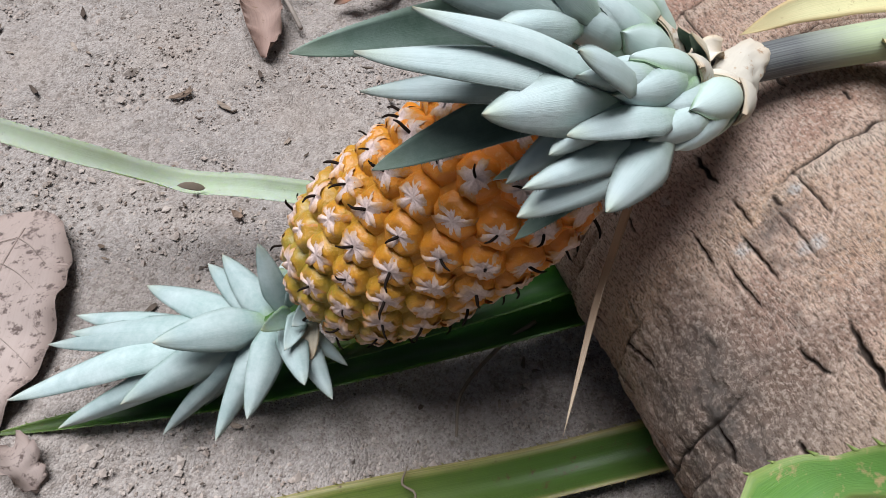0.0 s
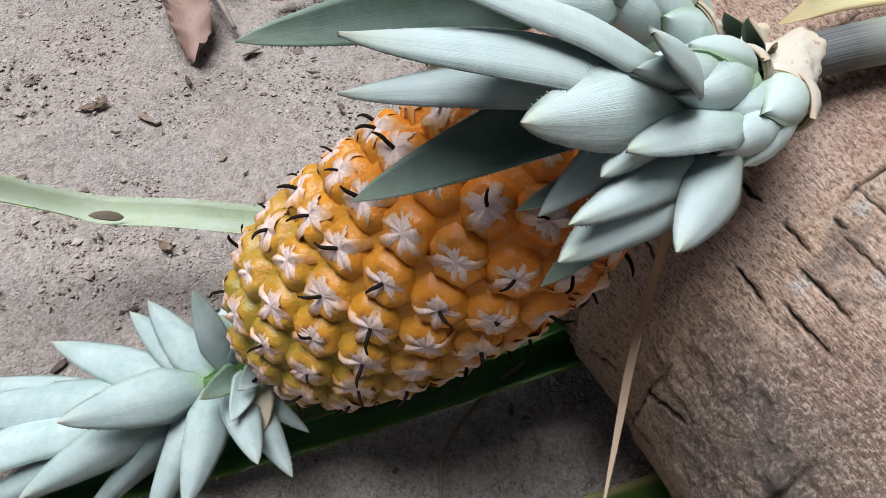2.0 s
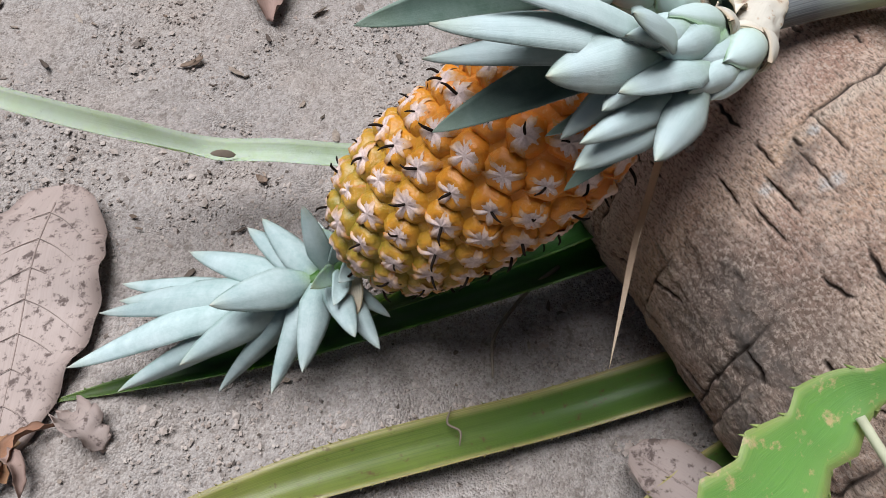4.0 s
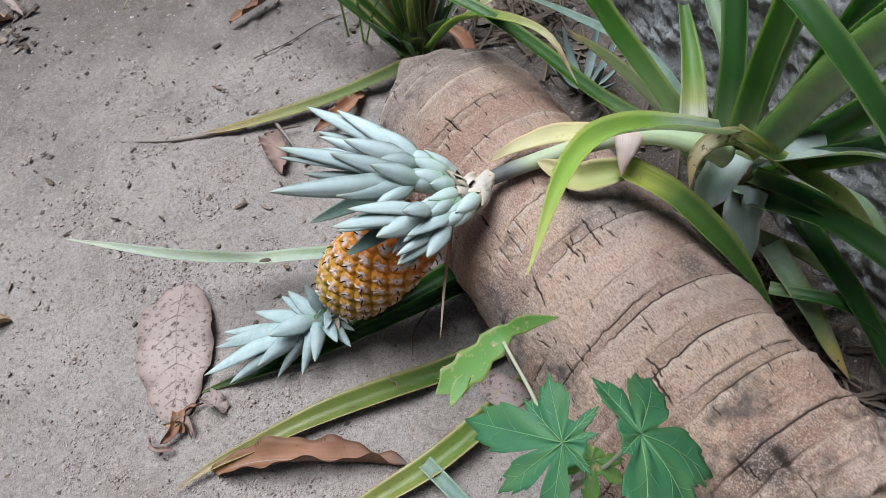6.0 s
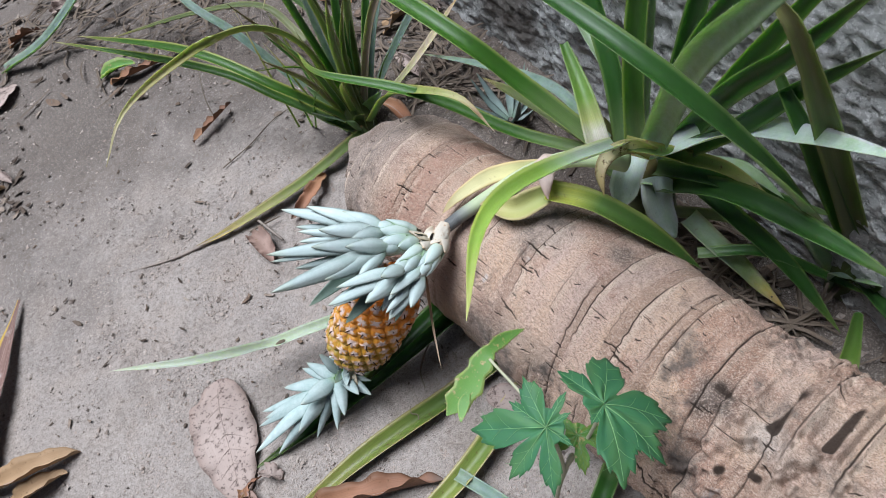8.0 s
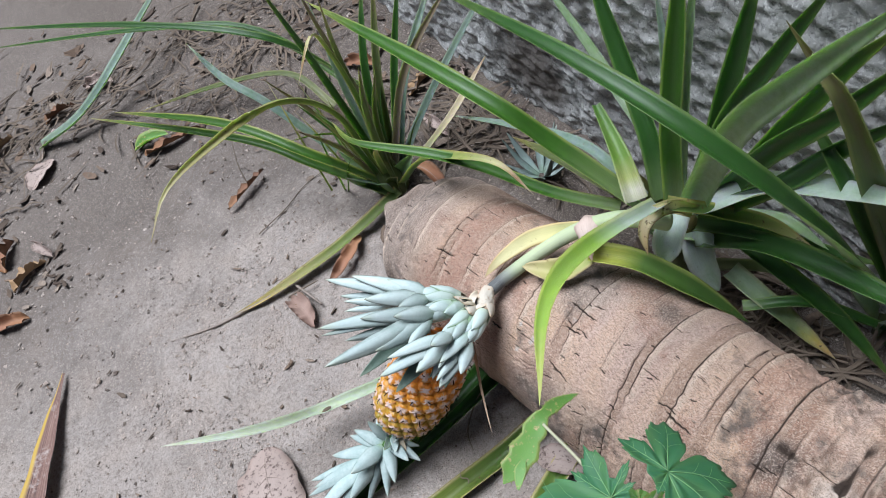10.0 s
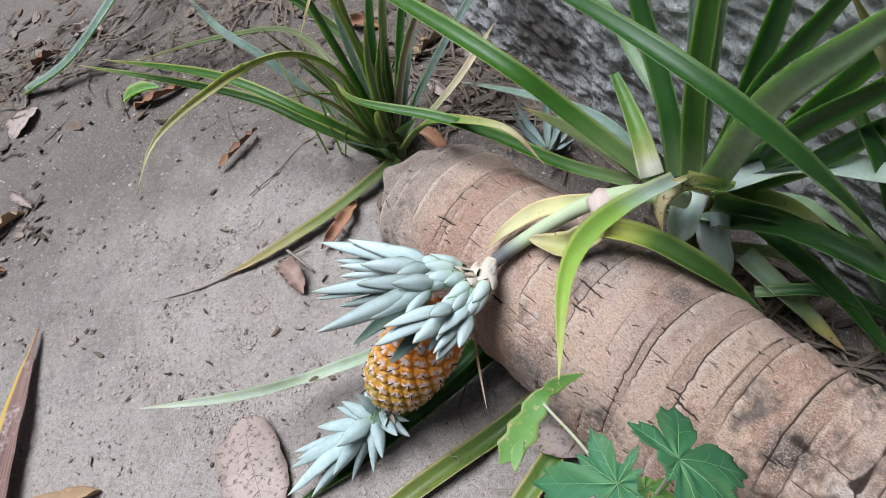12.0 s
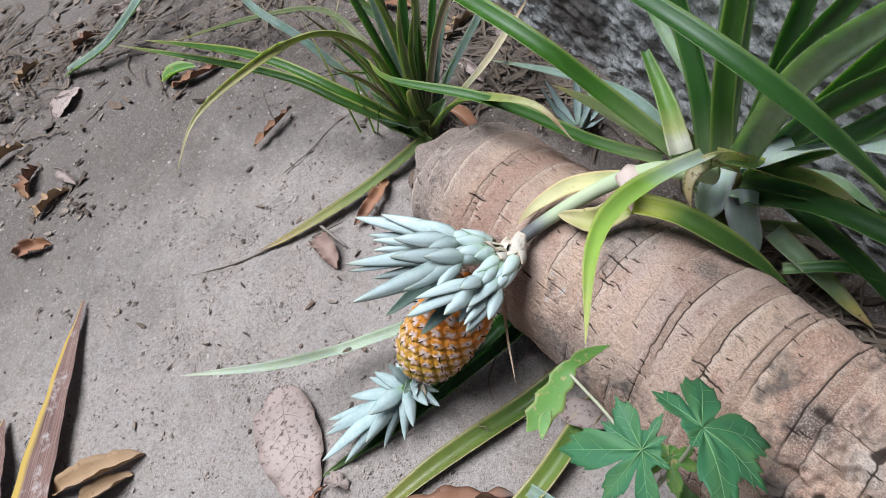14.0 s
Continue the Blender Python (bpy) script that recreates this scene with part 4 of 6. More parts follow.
    me.polygons.foreach_set("use_smooth", [True] * len(me.polygons))
    me.update()
    ob = new("palm_log", me)
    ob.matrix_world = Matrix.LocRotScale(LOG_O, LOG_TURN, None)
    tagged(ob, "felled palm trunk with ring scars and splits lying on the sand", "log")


build_log()


# ---- the fruit ----
def frame_of(z_axis, x_hint):
    z = Vector(z_axis).normalized()
    x = (Vector(x_hint) - z * Vector(x_hint).dot(z)).normalized()
    y = z.cross(x)
    return Matrix((x, y, z)).transposed().to_4x4()


def fruit_radius(s):
    return 0.0492 * (1 + 0.55 * s) * max(0.0, 1 - abs(s / 0.0985) ** 3.0) ** 0.5


EYE_LUMPS = [(-0.0064, 0.0, 0.0040, 0.0030), (0.0040, 0.0062, 0.0026, 0.0018), (0.0040, -0.0062, 0.0026, 0.0018), (-0.0020, 0.0074, 0.0024, 0.0016), (-0.0020, -0.0074, 0.0024, 0.0016), (0.0082, 0.0, 0.0022, 0.0012)]


def eye_height(x, y, r):
    h = 0.0025 * (1 - min(1.2, r) ** 4) - 0.0030 * max(0.0, r - 0.84) / 0.3
    return h + 0.8 * sum(q * math.exp(-((x - lx) ** 2 + (y - ly) ** 2) / w**2) for lx, ly, w, q in EYE_LUMPS)


def fruitlet_mesh(seed):
    """One eye of the skin: a low six-sided cushion with a glossy lip on the stalk side and smaller swellings round it."""
    rng = np.random.default_rng(seed)
    verts, around = [(0, 0, eye_height(0, 0, 0))], 18
    radii = (0.18, 0.36, 0.54, 0.70, 0.84, 0.96, 1.08)
    for r in radii:
        for j in range(around):
            a = j * 2 * np.pi / around
            q = 0.0108 * r * (1.0 + 0.07 * np.cos(6 * a))
            x, y = q * np.cos(a) * 0.96, q * np.sin(a) * 1.05
            verts.append((x, y, eye_height(x, y, r) + rng.normal() * 0.00018))
    faces = [(0, 1 + j, 1 + (j + 1) % around) for j in range(around)]
    for k in range(len(radii) - 1):
        o = 1 + k * around
        faces += [(o + j, o + around + j, o + around + (j + 1) % around, o + (j + 1) % around) for j in range(around)]
    me = bpy.data.meshes.new("eye")
    me.from_pydata([tuple(map(float, p)) for p in verts], [], faces)
    me.polygons.foreach_set("use_smooth", [True] * len(me.polygons))
    me.materials.append(BUMP_SKIN)
    return me


def star_mesh(seed):
    """The papery scales of an eye: a ragged pointed patch that clings to the cushion, its points running out into the skin."""
    rng = np.random.default_rng(100 + seed)
    around, rings = 40, (0.25, 0.5, 0.75, 1.0)
    points = int(rng.integers(5, 8))
    at = np.arange(points) * 2 * np.pi / points + rng.normal(size=points) * 0.26
    long = rng.uniform(0.0064, 0.0112, points) + 0.0016 * np.maximum(0, np.cos(at))
    verts, uv, faces = [(0.0006, 0, eye_height(0, 0, 0) + 0.0006)], [(0, 0)], []
    ang = np.arange(around) * 2 * np.pi / around
    reach = np.full(around, 0.0056)
    for a, q in zip(at, long):
        gap = np.abs((ang - a + np.pi) % (2 * np.pi) - np.pi)
        reach = np.maximum(reach, 0.0056 + (q - 0.0056) * np.clip(1 - gap / 0.5, 0, 1) ** 1.2)
    reach = reach * (1 + 0.10 * rng.normal(size=around))
    pleat = 0.00022 * np.sin(ang * 5 + rng.uniform(0, 6)) + 0.00040 * rng.normal(size=around)
    tip = int(np.argmin(np.abs((at + np.pi) % (2 * np.pi) - np.pi)))
    for q in rings:
        for k, a in enumerate(ang):
            p = reach[k] * q
            x, y = p * math.cos(a), p * math.sin(a)
            near = abs((a - at[tip] + math.pi) % (2 * math.pi) - math.pi)
            lift = 0.0026 * q**3 * max(0.0, 1 - near / 0.4)  # one point stands off towards the crown
            verts.append((x, y, eye_height(x, y, p / 0.0108) + 0.0005 * (1 - q**3) - 0.0006 * q**6 + pleat[k] * q * (1.3 - q) * 2 + lift))
            uv.append((p / 0.0112, 0.5))
    faces = [(0, 1 + j, 1 + (j + 1) % around) for j in range(around)]
    for k in range(len(rings) - 1):
        o = 1 + k * around
        faces += [(o + j, o + around + j, o + around + (j + 1) % around, o + (j + 1) % around) for j in range(around)]
    me = bpy.data.meshes.new("bract")
    me.from_pydata([tuple(map(float, p)) for p in verts], [], faces)
    layer = me.uv_layers.new(name="UVMap")
    idx = np.empty(len(me.loops), dtype=np.int32)
    me.loops.foreach_get("vertex_index", idx)
    layer.data.foreach_set("uv", np.array(uv, dtype=np.float32)[idx].ravel())
    me.polygons.foreach_set("use_smooth", [True] * len(me.polygons))
    me.materials.append(STAR)
    return me


def spike_mesh(seed):
    """A dried dark style: a short crooked thread."""
    rng = np.random.default_rng(200 + seed)
    length = rng.uniform(0.0045, 0.0095)
    bend = rng.uniform(-0.25, 0.25, 2)
    pts = [(0, 0, 0.003), (0.25 * length, bend[0] * 0.001, 0.0045 + 0.25 * length), (0.55 * length, bend[0] * 0.003, 0.005 + 0.5 * length), (0.9 * length, bend[1] * 0.004, 0.005 + 0.62 * length)]
    v, f, _ = tube(pts, [0.0008, 0.0009, 0.0008, 0.0004], 6, 8)
    me = bpy.data.meshes.new("spike")
    me.from_pydata(v.tolist(), [], f)
    me.polygons.foreach_set("use_smooth", [True] * len(me.polygons))
    me.materials.append(SPIKE)
    return me


PINEAPPLE = thing("pineapple", (0.211, 0.283, 0.209), "small ripe orange pineapple with blue-green crown leaning off a log", "pineapple")


def build_fruit():
    m = frame_of(FRUIT_AXIS, (0, 0, 1))
    rot = m.to_3x3()
    ss = np.linspace(-0.0985, 0.0985, 40)
    verts, faces, sides = [], [], 40
    for s in ss:
        r = max(0.0005, fruit_radius(s) - 0.0022)
        verts += [tuple(FRUIT_MIDDLE + rot @ Vector((r * math.cos(a), r * math.sin(a), s))) for a in np.linspace(0, 2 * np.pi, sides, endpoint=False)]
    faces = [(i * sides + j, i * sides + (j + 1) % sides, (i + 1) * sides + (j + 1) % sides, (i + 1) * sides + j) for i in range(39) for j in range(sides)]
    faces += [tuple(range(sides))[::-1], tuple(39 * sides + j for j in range(sides))]
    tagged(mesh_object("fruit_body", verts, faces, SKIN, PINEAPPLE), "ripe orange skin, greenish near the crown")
    rng = np.random.default_rng(3)
    eyes, stars, spikes = [fruitlet_mesh(k) for k in range(4)], [star_mesh(k) for k in range(6)], [spike_mesh(k) for k in range(7)]
    # even spread over the skin: equal areas from end to end, turning by the golden angle
    fine = np.linspace(-0.095, 0.095, 2000)
    area = np.cumsum([fruit_radius(s) for s in fine])
    count = 136
    for k in range(count):
        s = float(np.interp((k + 0.5) / count * area[-1], area, fine))
        a = k * 2.399963
        r = fruit_radius(s) - 0.0008
        slope = (fruit_radius(s + 0.001) - fruit_radius(s - 0.001)) / 0.002
        radial = Vector((math.cos(a), math.sin(a), 0))
        normal = rot @ (radial - Vector((0, 0, 1)) * slope).normalized()
        place = FRUIT_MIDDLE + rot @ (radial * r + Vector((0, 0, s)))
        size = 0.64 + 0.31 * min(1.0, fruit_radius(s) / 0.047)
        frame_m = frame_of(normal, FRUIT_AXIS)
        e = new("eye", eyes[k % 4])
        e.parent = PINEAPPLE
        e.matrix_local = Matrix.Translation(place - PINEAPPLE.location) @ frame_m @ Matrix.Rotation(rng.normal() * 0.08, 4, "Z") @ Matrix.Scale(size, 4)
        b = new("bract", stars[int(rng.integers(6))])
        b.parent = e
        b.matrix_local = Matrix.Rotation(rng.normal() * 0.25, 4, "Z") @ Matrix.Scale(rng.uniform(1.0, 1.22), 4)
        if rng.random() < 0.62:
            t = new("spike", spikes[int(rng.integers(7))])
            t.parent = e
            t.matrix_local = Matrix.Rotation(rng.normal() * 1.1, 4, "Z") @ Matrix.Scale(rng.uniform(0.6, 0.95) / size, 4)


build_fruit()


def lance(parent, mat, base, tip, width, out, bow=0.08, seed=0, shape="lance", name="leaf", fold=-0.20, thick=0.0015):
    """A stiff pointed leaf of a crown or slip, bowed outwards, its back rounded."""
    base, tip, out = np.array(base, dtype=float), np.array(tip, dtype=float), unit(np.array(out, dtype=float))
    length = np.linalg.norm(tip - base)
    mid = (base + tip) / 2 + out * length * bow
    q = base * 0.75 + tip * 0.25 + out * length * bow * 0.8
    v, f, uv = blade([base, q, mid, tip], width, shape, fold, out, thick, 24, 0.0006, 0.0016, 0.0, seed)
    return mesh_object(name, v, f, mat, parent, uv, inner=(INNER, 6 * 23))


def build_crown():
    j = np.array([0.068, 0.290, 0.066])
    axis = unit(np.array([-0.115, -0.030, -0.020]))
    v, f, uv = tube([(0.085, 0.301, 0.072), j, j + axis * 0.03, j + axis * 0.055], [0.007, 0.0055, 0.004, 0.002], 12, 12)
    crown = mesh_object("crown", v, f, LEAF["fresh"], PINEAPPLE, uv)
    tagged(crown, "pale blue-green spiky crown resting on the sand")
    tips = [
        (0.040, -0.100, 0.269, 0.030, 0.024), (0.036, -0.072, 0.253, 0.020, 0.022), (0.028, -0.026, 0.251, 0.050, 0.026),
        (0.044, -0.081, 0.301, 0.035, 0.020), (0.042, -0.070, 0.323, 0.030, 0.020), (0.034, -0.067, 0.305, 0.040, 0.024),
        (0.022, -0.021, 0.328, 0.050, 0.024), (0.010, 0.029, 0.333, 0.070, 0.020), (0.012, 0.018, 0.334, 0.060, 0.020),
        (0.002, 0.059, 0.309, 0.112, 0.016), (0.020, -0.011, 0.243, 0.020, 0.017), (0.014, 0.023, 0.231, 0.033, 0.018),
    ]
    more = [
        (0.006, 0.045, 0.233, 0.055, 0.022), (0.000, 0.091, 0.242, 0.050, 0.018), (0.002, 0.078, 0.244, 0.068, 0.019), (0.012, 0.001, 0.267, 0.088, 0.027),
        (0.004, 0.062, 0.338, 0.050, 0.018), (0.010, 0.020, 0.320, 0.030, 0.020), (0.030, -0.060, 0.285, 0.014, 0.020), (0.020, 0.010, 0.262, 0.012, 0.020), (0.000, 0.100, 0.262, 0.050, 0.012),
    ]
    for k, (s, x, y, z, w) in enumerate(tips + more):
        base = j + axis * s
        tip = np.array([x, y, z])
        d = tip - base
        out = d - axis * (d @ axis)
        out = unit(out) * 0.45 + np.array([0.10, -0.42, 0.80])
        lance(crown, CROWN, base + unit(out) * 0.003, tip, w * 0.98, out, 0.07, k)
    # small green and papery bracts where the crown meets the fruit
    for k in range(18):
        a = k * 2.4
        out = unit(np.array([0.2, math.cos(a), math.sin(a)]))
        base = j - axis * (0.0135 - 0.0008 * k) + out * 0.004
        tip = base + unit(out * 0.9 + axis * (0.75 - 0.16 * (k % 7))) * (0.019 + 0.0022 * (k % 5))
        lance(crown, PAPERY if k % 9 == 4 else CROWN if k % 2 else LEAF["pale"] if k % 3 == 0 else LEAF["grey"], base, tip, 0.0135, np.array([0.10, -0.42, 0.80]) + out * 0.6, 0.12, 40 + k, "lance", "bract", 0.15)


build_crown()


def sheath(parent, mat, line, tangent, radii, q0, q1, turn, half, seed, proud, flare):
    """A leaf base that clasps the core: broad below, running out to a toothed point."""
    rng = np.random.default_rng(seed)
    n, m = 40, 11
    u = np.linspace(0, 1, n)
    width = half * np.maximum(0.015, 1 - np.clip((u - 0.22) / 0.78, 0, 1) ** 1.5)
    width = width * (1 + 0.024 * np.where(np.arange(n) % 2, 1, -1)) * (1 + 0.01 * rng.normal(size=n))
    span = np.linspace(0, 1, len(radii))
    start = np.interp(q0, span, radii)
    verts, uv = [], []
    for layer in (0, 1):
        for k in np.linspace(-1, 1, m):
            for i in range(n):
                q = q0 + (q1 - q0) * u[i]
                p = min(39.0, q * 39)
                a, f = int(p), p - int(p)
                b = min(a + 1, 39)
                c, t = line[a] * (1 - f) + line[b] * f, unit(tangent[a] * (1 - f) + tangent[b] * f)
                if q > 1:
                    c = c + t * (q - 1) * 0.08
                x = unit(np.cross(t, (0.2, 0.1, 1.0)))
                y = np.cross(t, x)
                ang = turn + k * width[i]
                r = max(np.interp(q, span, radii), start * (1 - 0.35 * u[i])) + proud + flare * u[i] - 0.0009 * layer + 0.0012 * math.sin(math.pi * min(1.0, 0.15 + u[i])) * (1 - k * k) - 0.0018 * k * k
                verts.append(c + r * (math.cos(ang) * x + math.sin(ang) * y))
                uv.append((u[i], 0.5 + 0.5 * k))
    faces = []
    for layer in (0, 1):
        o = layer * n * m
        for j in range(m - 1):
            for i in range(n - 1):
                q = (o + j * n + i, o + (j + 1) * n + i, o + (j + 1) * n + i + 1, o + j * n + i + 1)
                faces.append(q if layer else q[::-1])
    for j in (0, m - 1):
        faces += [(j * n + i, j * n + i + 1, n * m + j * n + i + 1, n * m + j * n + i) for i in range(n - 1)]
    return mesh_object("scale", np.array(verts), faces, mat, parent, np.array(uv))


def build_slip(core, radii, leaves, seed, label):
    """A side shoot at the foot of the fruit: a short scaly core and long overlapping pointed leaves."""
    rng = np.random.default_rng(seed)
    radii = [r * 0.62 for r in radii]
    v, f, uv = tube(core, radii, 12, 12)
    slip = mesh_object("slip", v, f, RIMMED, PINEAPPLE, uv)
    tagged(slip, label)
    line = curve(core, 40)
    tangent = unit(np.gradient(line, axis=0))
    # clasping leaf bases, wrapped round the core and overlapping
    for k in range(11):
        q0 = 0.070 * k
        papery = k < 2
        sheath(slip, WHITE_BRACT if papery else RIMMED if k < 5 else GLAUCOUS, line, tangent, radii, q0, q0 + (0.26 if papery else rng.uniform(0.42, 0.52)),
               k * 2.4 + seed * 1.7, 1.3 if papery else rng.uniform(1.15, 1.35), seed * 50 + k, 0.00042 * (11 - k), 0.0022 if papery else 0.0014)
    for k, (q, x, y, z, w) in enumerate(leaves):
        i = int(q * 39)
        tip = np.array([x, y, z])
        d = tip - line[i]
        side = d - tangent[i] * (d @ tangent[i])
        out = unit(side) * 0.35 + np.array([-0.25, -0.35, 0.85])
        if w < 0:  # a leaf turned over, showing its darker inner face
            out = -out
        lance(slip, GLAUCOUS, line[i] + unit(side) * 0.004 + (np.array([-0.003, -0.004, 0.005]) if w > 0 else 0.0), tip, abs(w), out, 0.07 if w > 0 else -0.05, seed * 70 + k)


build_slip([(0.268, 0.306, 0.212), (0.245, 0.288, 0.231), (0.227, 0.277, 0.240), (0.200, 0.265, 0.252)], [0.011, 0.015, 0.015, 0.006],
    [(0.80, 0.123, 0.255, 0.283, 0.027), (0.72, 0.142, 0.267, 0.289, 0.020), (0.75, 0.162, 0.242, 0.266, 0.026), (0.85, 0.125, 0.259, 0.223, -0.022),
     (0.85, 0.123, 0.272, 0.251, 0.018), (0.70, 0.187, 0.242, 0.244, 0.016), (0.75, 0.173, 0.242, 0.230, 0.015), (0.65, 0.194, 0.254, 0.279, 0.022)], 1, "pale blue-green slip arching over the fruit")
build_slip([(0.284, 0.299, 0.210), (0.267, 0.285, 0.219), (0.249, 0.272, 0.225), (0.224, 0.258, 0.232)], [0.011, 0.014, 0.014, 0.006],
    [(0.80, 0.175, 0.228, 0.228, 0.024), (0.75, 0.206, 0.225, 0.231, 0.022), (0.85, 0.170, 0.250, 0.223, -0.014), (0.85, 0.179, 0.239, 0.198, -0.015),
     (0.80, 0.176, 0.231, 0.240, 0.016), (0.65, 0.192, 0.243, 0.252, 0.020)], 2, "pale blue-green slip hanging beside the stalk")
build_slip([(0.262, 0.318, 0.208), (0.248, 0.320, 0.220), (0.233, 0.320, 0.230), (0.195, 0.318, 0.255)], [0.011, 0.016, 0.016, 0.006],
    [(0.80, 0.092, 0.325, 0.337, 0.025), (0.85, 0.091, 0.319, 0.329, 0.018), (0.75, 0.079, 0.272, 0.338, 0.026), (0.85, 0.110, 0.310, 0.306, 0.020),
     (0.85, 0.099, 0.286, 0.258, -0.022), (0.70, 0.135, 0.278, 0.299, 0.027), (0.75, 0.140, 0.320, 0.314, 0.024), (0.70, 0.170, 0.275, 0.273, 0.020), (0.60, 0.175, 0.308, 0.296, 0.024)], 3, "long blue-green slip spreading over the fruit")
build_slip([(0.264, 0.326, 0.208), (0.252, 0.334, 0.220), (0.240, 0.341, 0.229), (0.205, 0.365, 0.240)], [0.011, 0.015, 0.015, 0.006],
    [(0.80, 0.120, 0.450, 0.258, 0.024), (0.75, 0.154, 0.423, 0.267, 0.022), (0.85, 0.127, 0.403, 0.254, 0.020), (0.75, 0.153, 0.376, 0.269, 0.025),
     (0.85, 0.120, 0.398, 0.241, 0.018), (0.65, 0.185, 0.335, 0.269, 0.024), (0.65, 0.192, 0.389, 0.261, 0.022), (0.85, 0.124, 0.429, 0.236, 0.018)], 4, "blue-green slip at the back of the stalk")

STEM = [(0.520, 0.222, 0.270), (0.502, 0.233, 0.280), (0.467, 0.262, 0.280), (0.428, 0.292, 0.257), (0.373, 0.316, 0.224), (0.311, 0.318, 0.212), (0.272, 0.309, 0.209), (0.215, 0.285, 0.205)]
v, f, uv = tube(STEM, [0.012, 0.0112, 0.0104, 0.0098, 0.0094, 0.0088, 0.0085, 0.011], 14, 60)
tagged(mesh_object("stalk", v, f, STALK, PINEAPPLE, uv), "pale green fruit stalk, blackened near the fruit")


def bract(mat, width, points, fold, up, shape="broad", n=20, wave=0.09):
    v, f, uv = blade(points, width, shape, fold, up, 0.0012, n, 0.0, 0.01, wave, int(width * 1e5))
    return mesh_object("bract", v, f, mat, PINEAPPLE, uv)


tagged(bract(YELLOW_BRACT, 0.024, [(0.436, 0.290, 0.262), (0.408, 0.322, 0.242), (0.377, 0.341, 0.229), (0.334, 0.346, 0.217), (0.307, 0.345, 0.204)], 0.10, (-0.35, -0.5, 0.9)), "yellowed bract clasping the stalk")
tagged(bract(OLIVE_BRACT, 0.034, [(0.432, 0.266, 0.233), (0.405, 0.271, 0.229), (0.381, 0.277, 0.227), (0.353, 0.312, 0.225)], 0.35, (0.1, -0.5, 0.9)), "curled olive bract under the stalk")
tagged(bract(PINK_BRACT, 0.034, [(0.449, 0.296, 0.270), (0.441, 0.282, 0.284), (0.432, 0.266, 0.280), (0.425, 0.254, 0.266), (0.421, 0.246, 0.252)], -0.22, (-0.3, -0.3, 1), "torn", 24, 0.05), "pinkish papery bract at the bend of the stalk")
tagged(bract(WHITE_BRACT, 0.013, [(0.284, 0.318, 0.216), (0.2748, 0.3137, 0.223), (0.2625, 0.3000, 0.225), (0.255, 0.2905, 0.214)], 0.25, (-0.4, -0.4, 1), "cut"), "pinkish papery bract between the slips")
tagged(bract(DRY_RED, 0.0034, [(0.242, 0.276, 0.196), (0.231, 0.255, 0.175), (0.219, 0.231, 0.156), (0.208, 0.205, 0.141), (0.198, 0.181, 0.126)], 0.2, (-0.4, -0.6, 0.6), "strap", 24), "long dry strip hanging from the stalk")
tagged(bract(DRY_RED, 0.0022, [(0.245, 0.279, 0.197), (0.236, 0.262, 0.180), (0.226, 0.243, 0.165), (0.219, 0.228, 0.155)], 0.2, (-0.4, -0.6, 0.6), "strap", 20), "short reddish dry strip hanging beside another")
# the crumpled papery sleeve where slips and stalk meet
rng = np.random.default_rng(77)
v, f, uv = tube([(0.301, 0.319, 0.213), (0.292, 0.312, 0.213), (0.283, 0.301, 0.212), (0.276, 0.291, 0.214)], [0.0088, 0.0105, 0.0118, 0.0090], 30, 18)
grid = v.reshape(18, 30, 3)
middle = grid.mean(1, keepdims=True)
crease = np.array([[0.05 * math.sin(5 * j * 0.2094 + 0.5 * i) + 0.05 * math.sin(11 * j * 0.2094 - 0.9 * i) for j in range(30)] for i in range(18)]) + 0.012 * rng.normal(size=(18, 30))
grid = middle + (grid - middle) * (1 + crease)[..., None]
tagged(mesh_object("bract", grid.reshape(-1, 3), f[:-2], WHITE_BRACT, PINEAPPLE, uv), "crumpled whitish papery sleeve round the stalk")
for k in range(9):
    a = k * 0.7
    bx = np.array([0.272, 0.304, 0.214]) + 0.010 * np.array([0.2 * math.cos(a), math.cos(a), math.sin(a)])
    lance(PINEAPPLE, PAPERY, bx, bx + np.array([-0.014, -0.004, 0.004]) + 0.014 * np.array([0, math.cos(a), math.sin(a)]), 0.011, (0, math.cos(a), math.sin(a)), 0.15, 300 + k, "broad", "bract", -0.3, 0.001)


# ---- the plants ----
MAIN = thing("pineapple_plant", (0.60, 0.27, 0.0), "large pineapple plant with arching toothed green leaves behind the log", "plant", "pineapple plants")
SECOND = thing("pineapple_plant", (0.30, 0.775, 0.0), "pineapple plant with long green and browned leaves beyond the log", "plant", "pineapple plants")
RIGHT = thing("pineapple_plant", (0.745, 0.035, 0.0), "dark green pineapple plant standing against the concrete wall", "plant", "pineapple plants")


def stump(parent, points, radii):
    v, f, uv = tube(points, radii, 12, 12)
    mesh_object("stem", v, f, LEAF["olive"], parent, uv)


stump(MAIN, [(0.60, 0.27, -0.01), (0.595, 0.275, 0.08), (0.575, 0.27, 0.18)], [0.035, 0.034, 0.018])
stump(SECOND, [(0.30, 0.775, -0.01), (0.30, 0.778, 0.04), (0.302, 0.78, 0.09)], [0.03, 0.026, 0.010])
stump(RIGHT, [(0.745, 0.035, -0.01), (0.745, 0.035, 0.06), (0.742, 0.04, 0.12)], [0.03, 0.028, 0.012])
leaf(MAIN, "fresh", 0.030, (0.538, 0.33, 0.188), (0.482, 0.424, 0.27), (0.426, 0.533, 0.34), (0.326, 0.902, 0.36), seed=0)
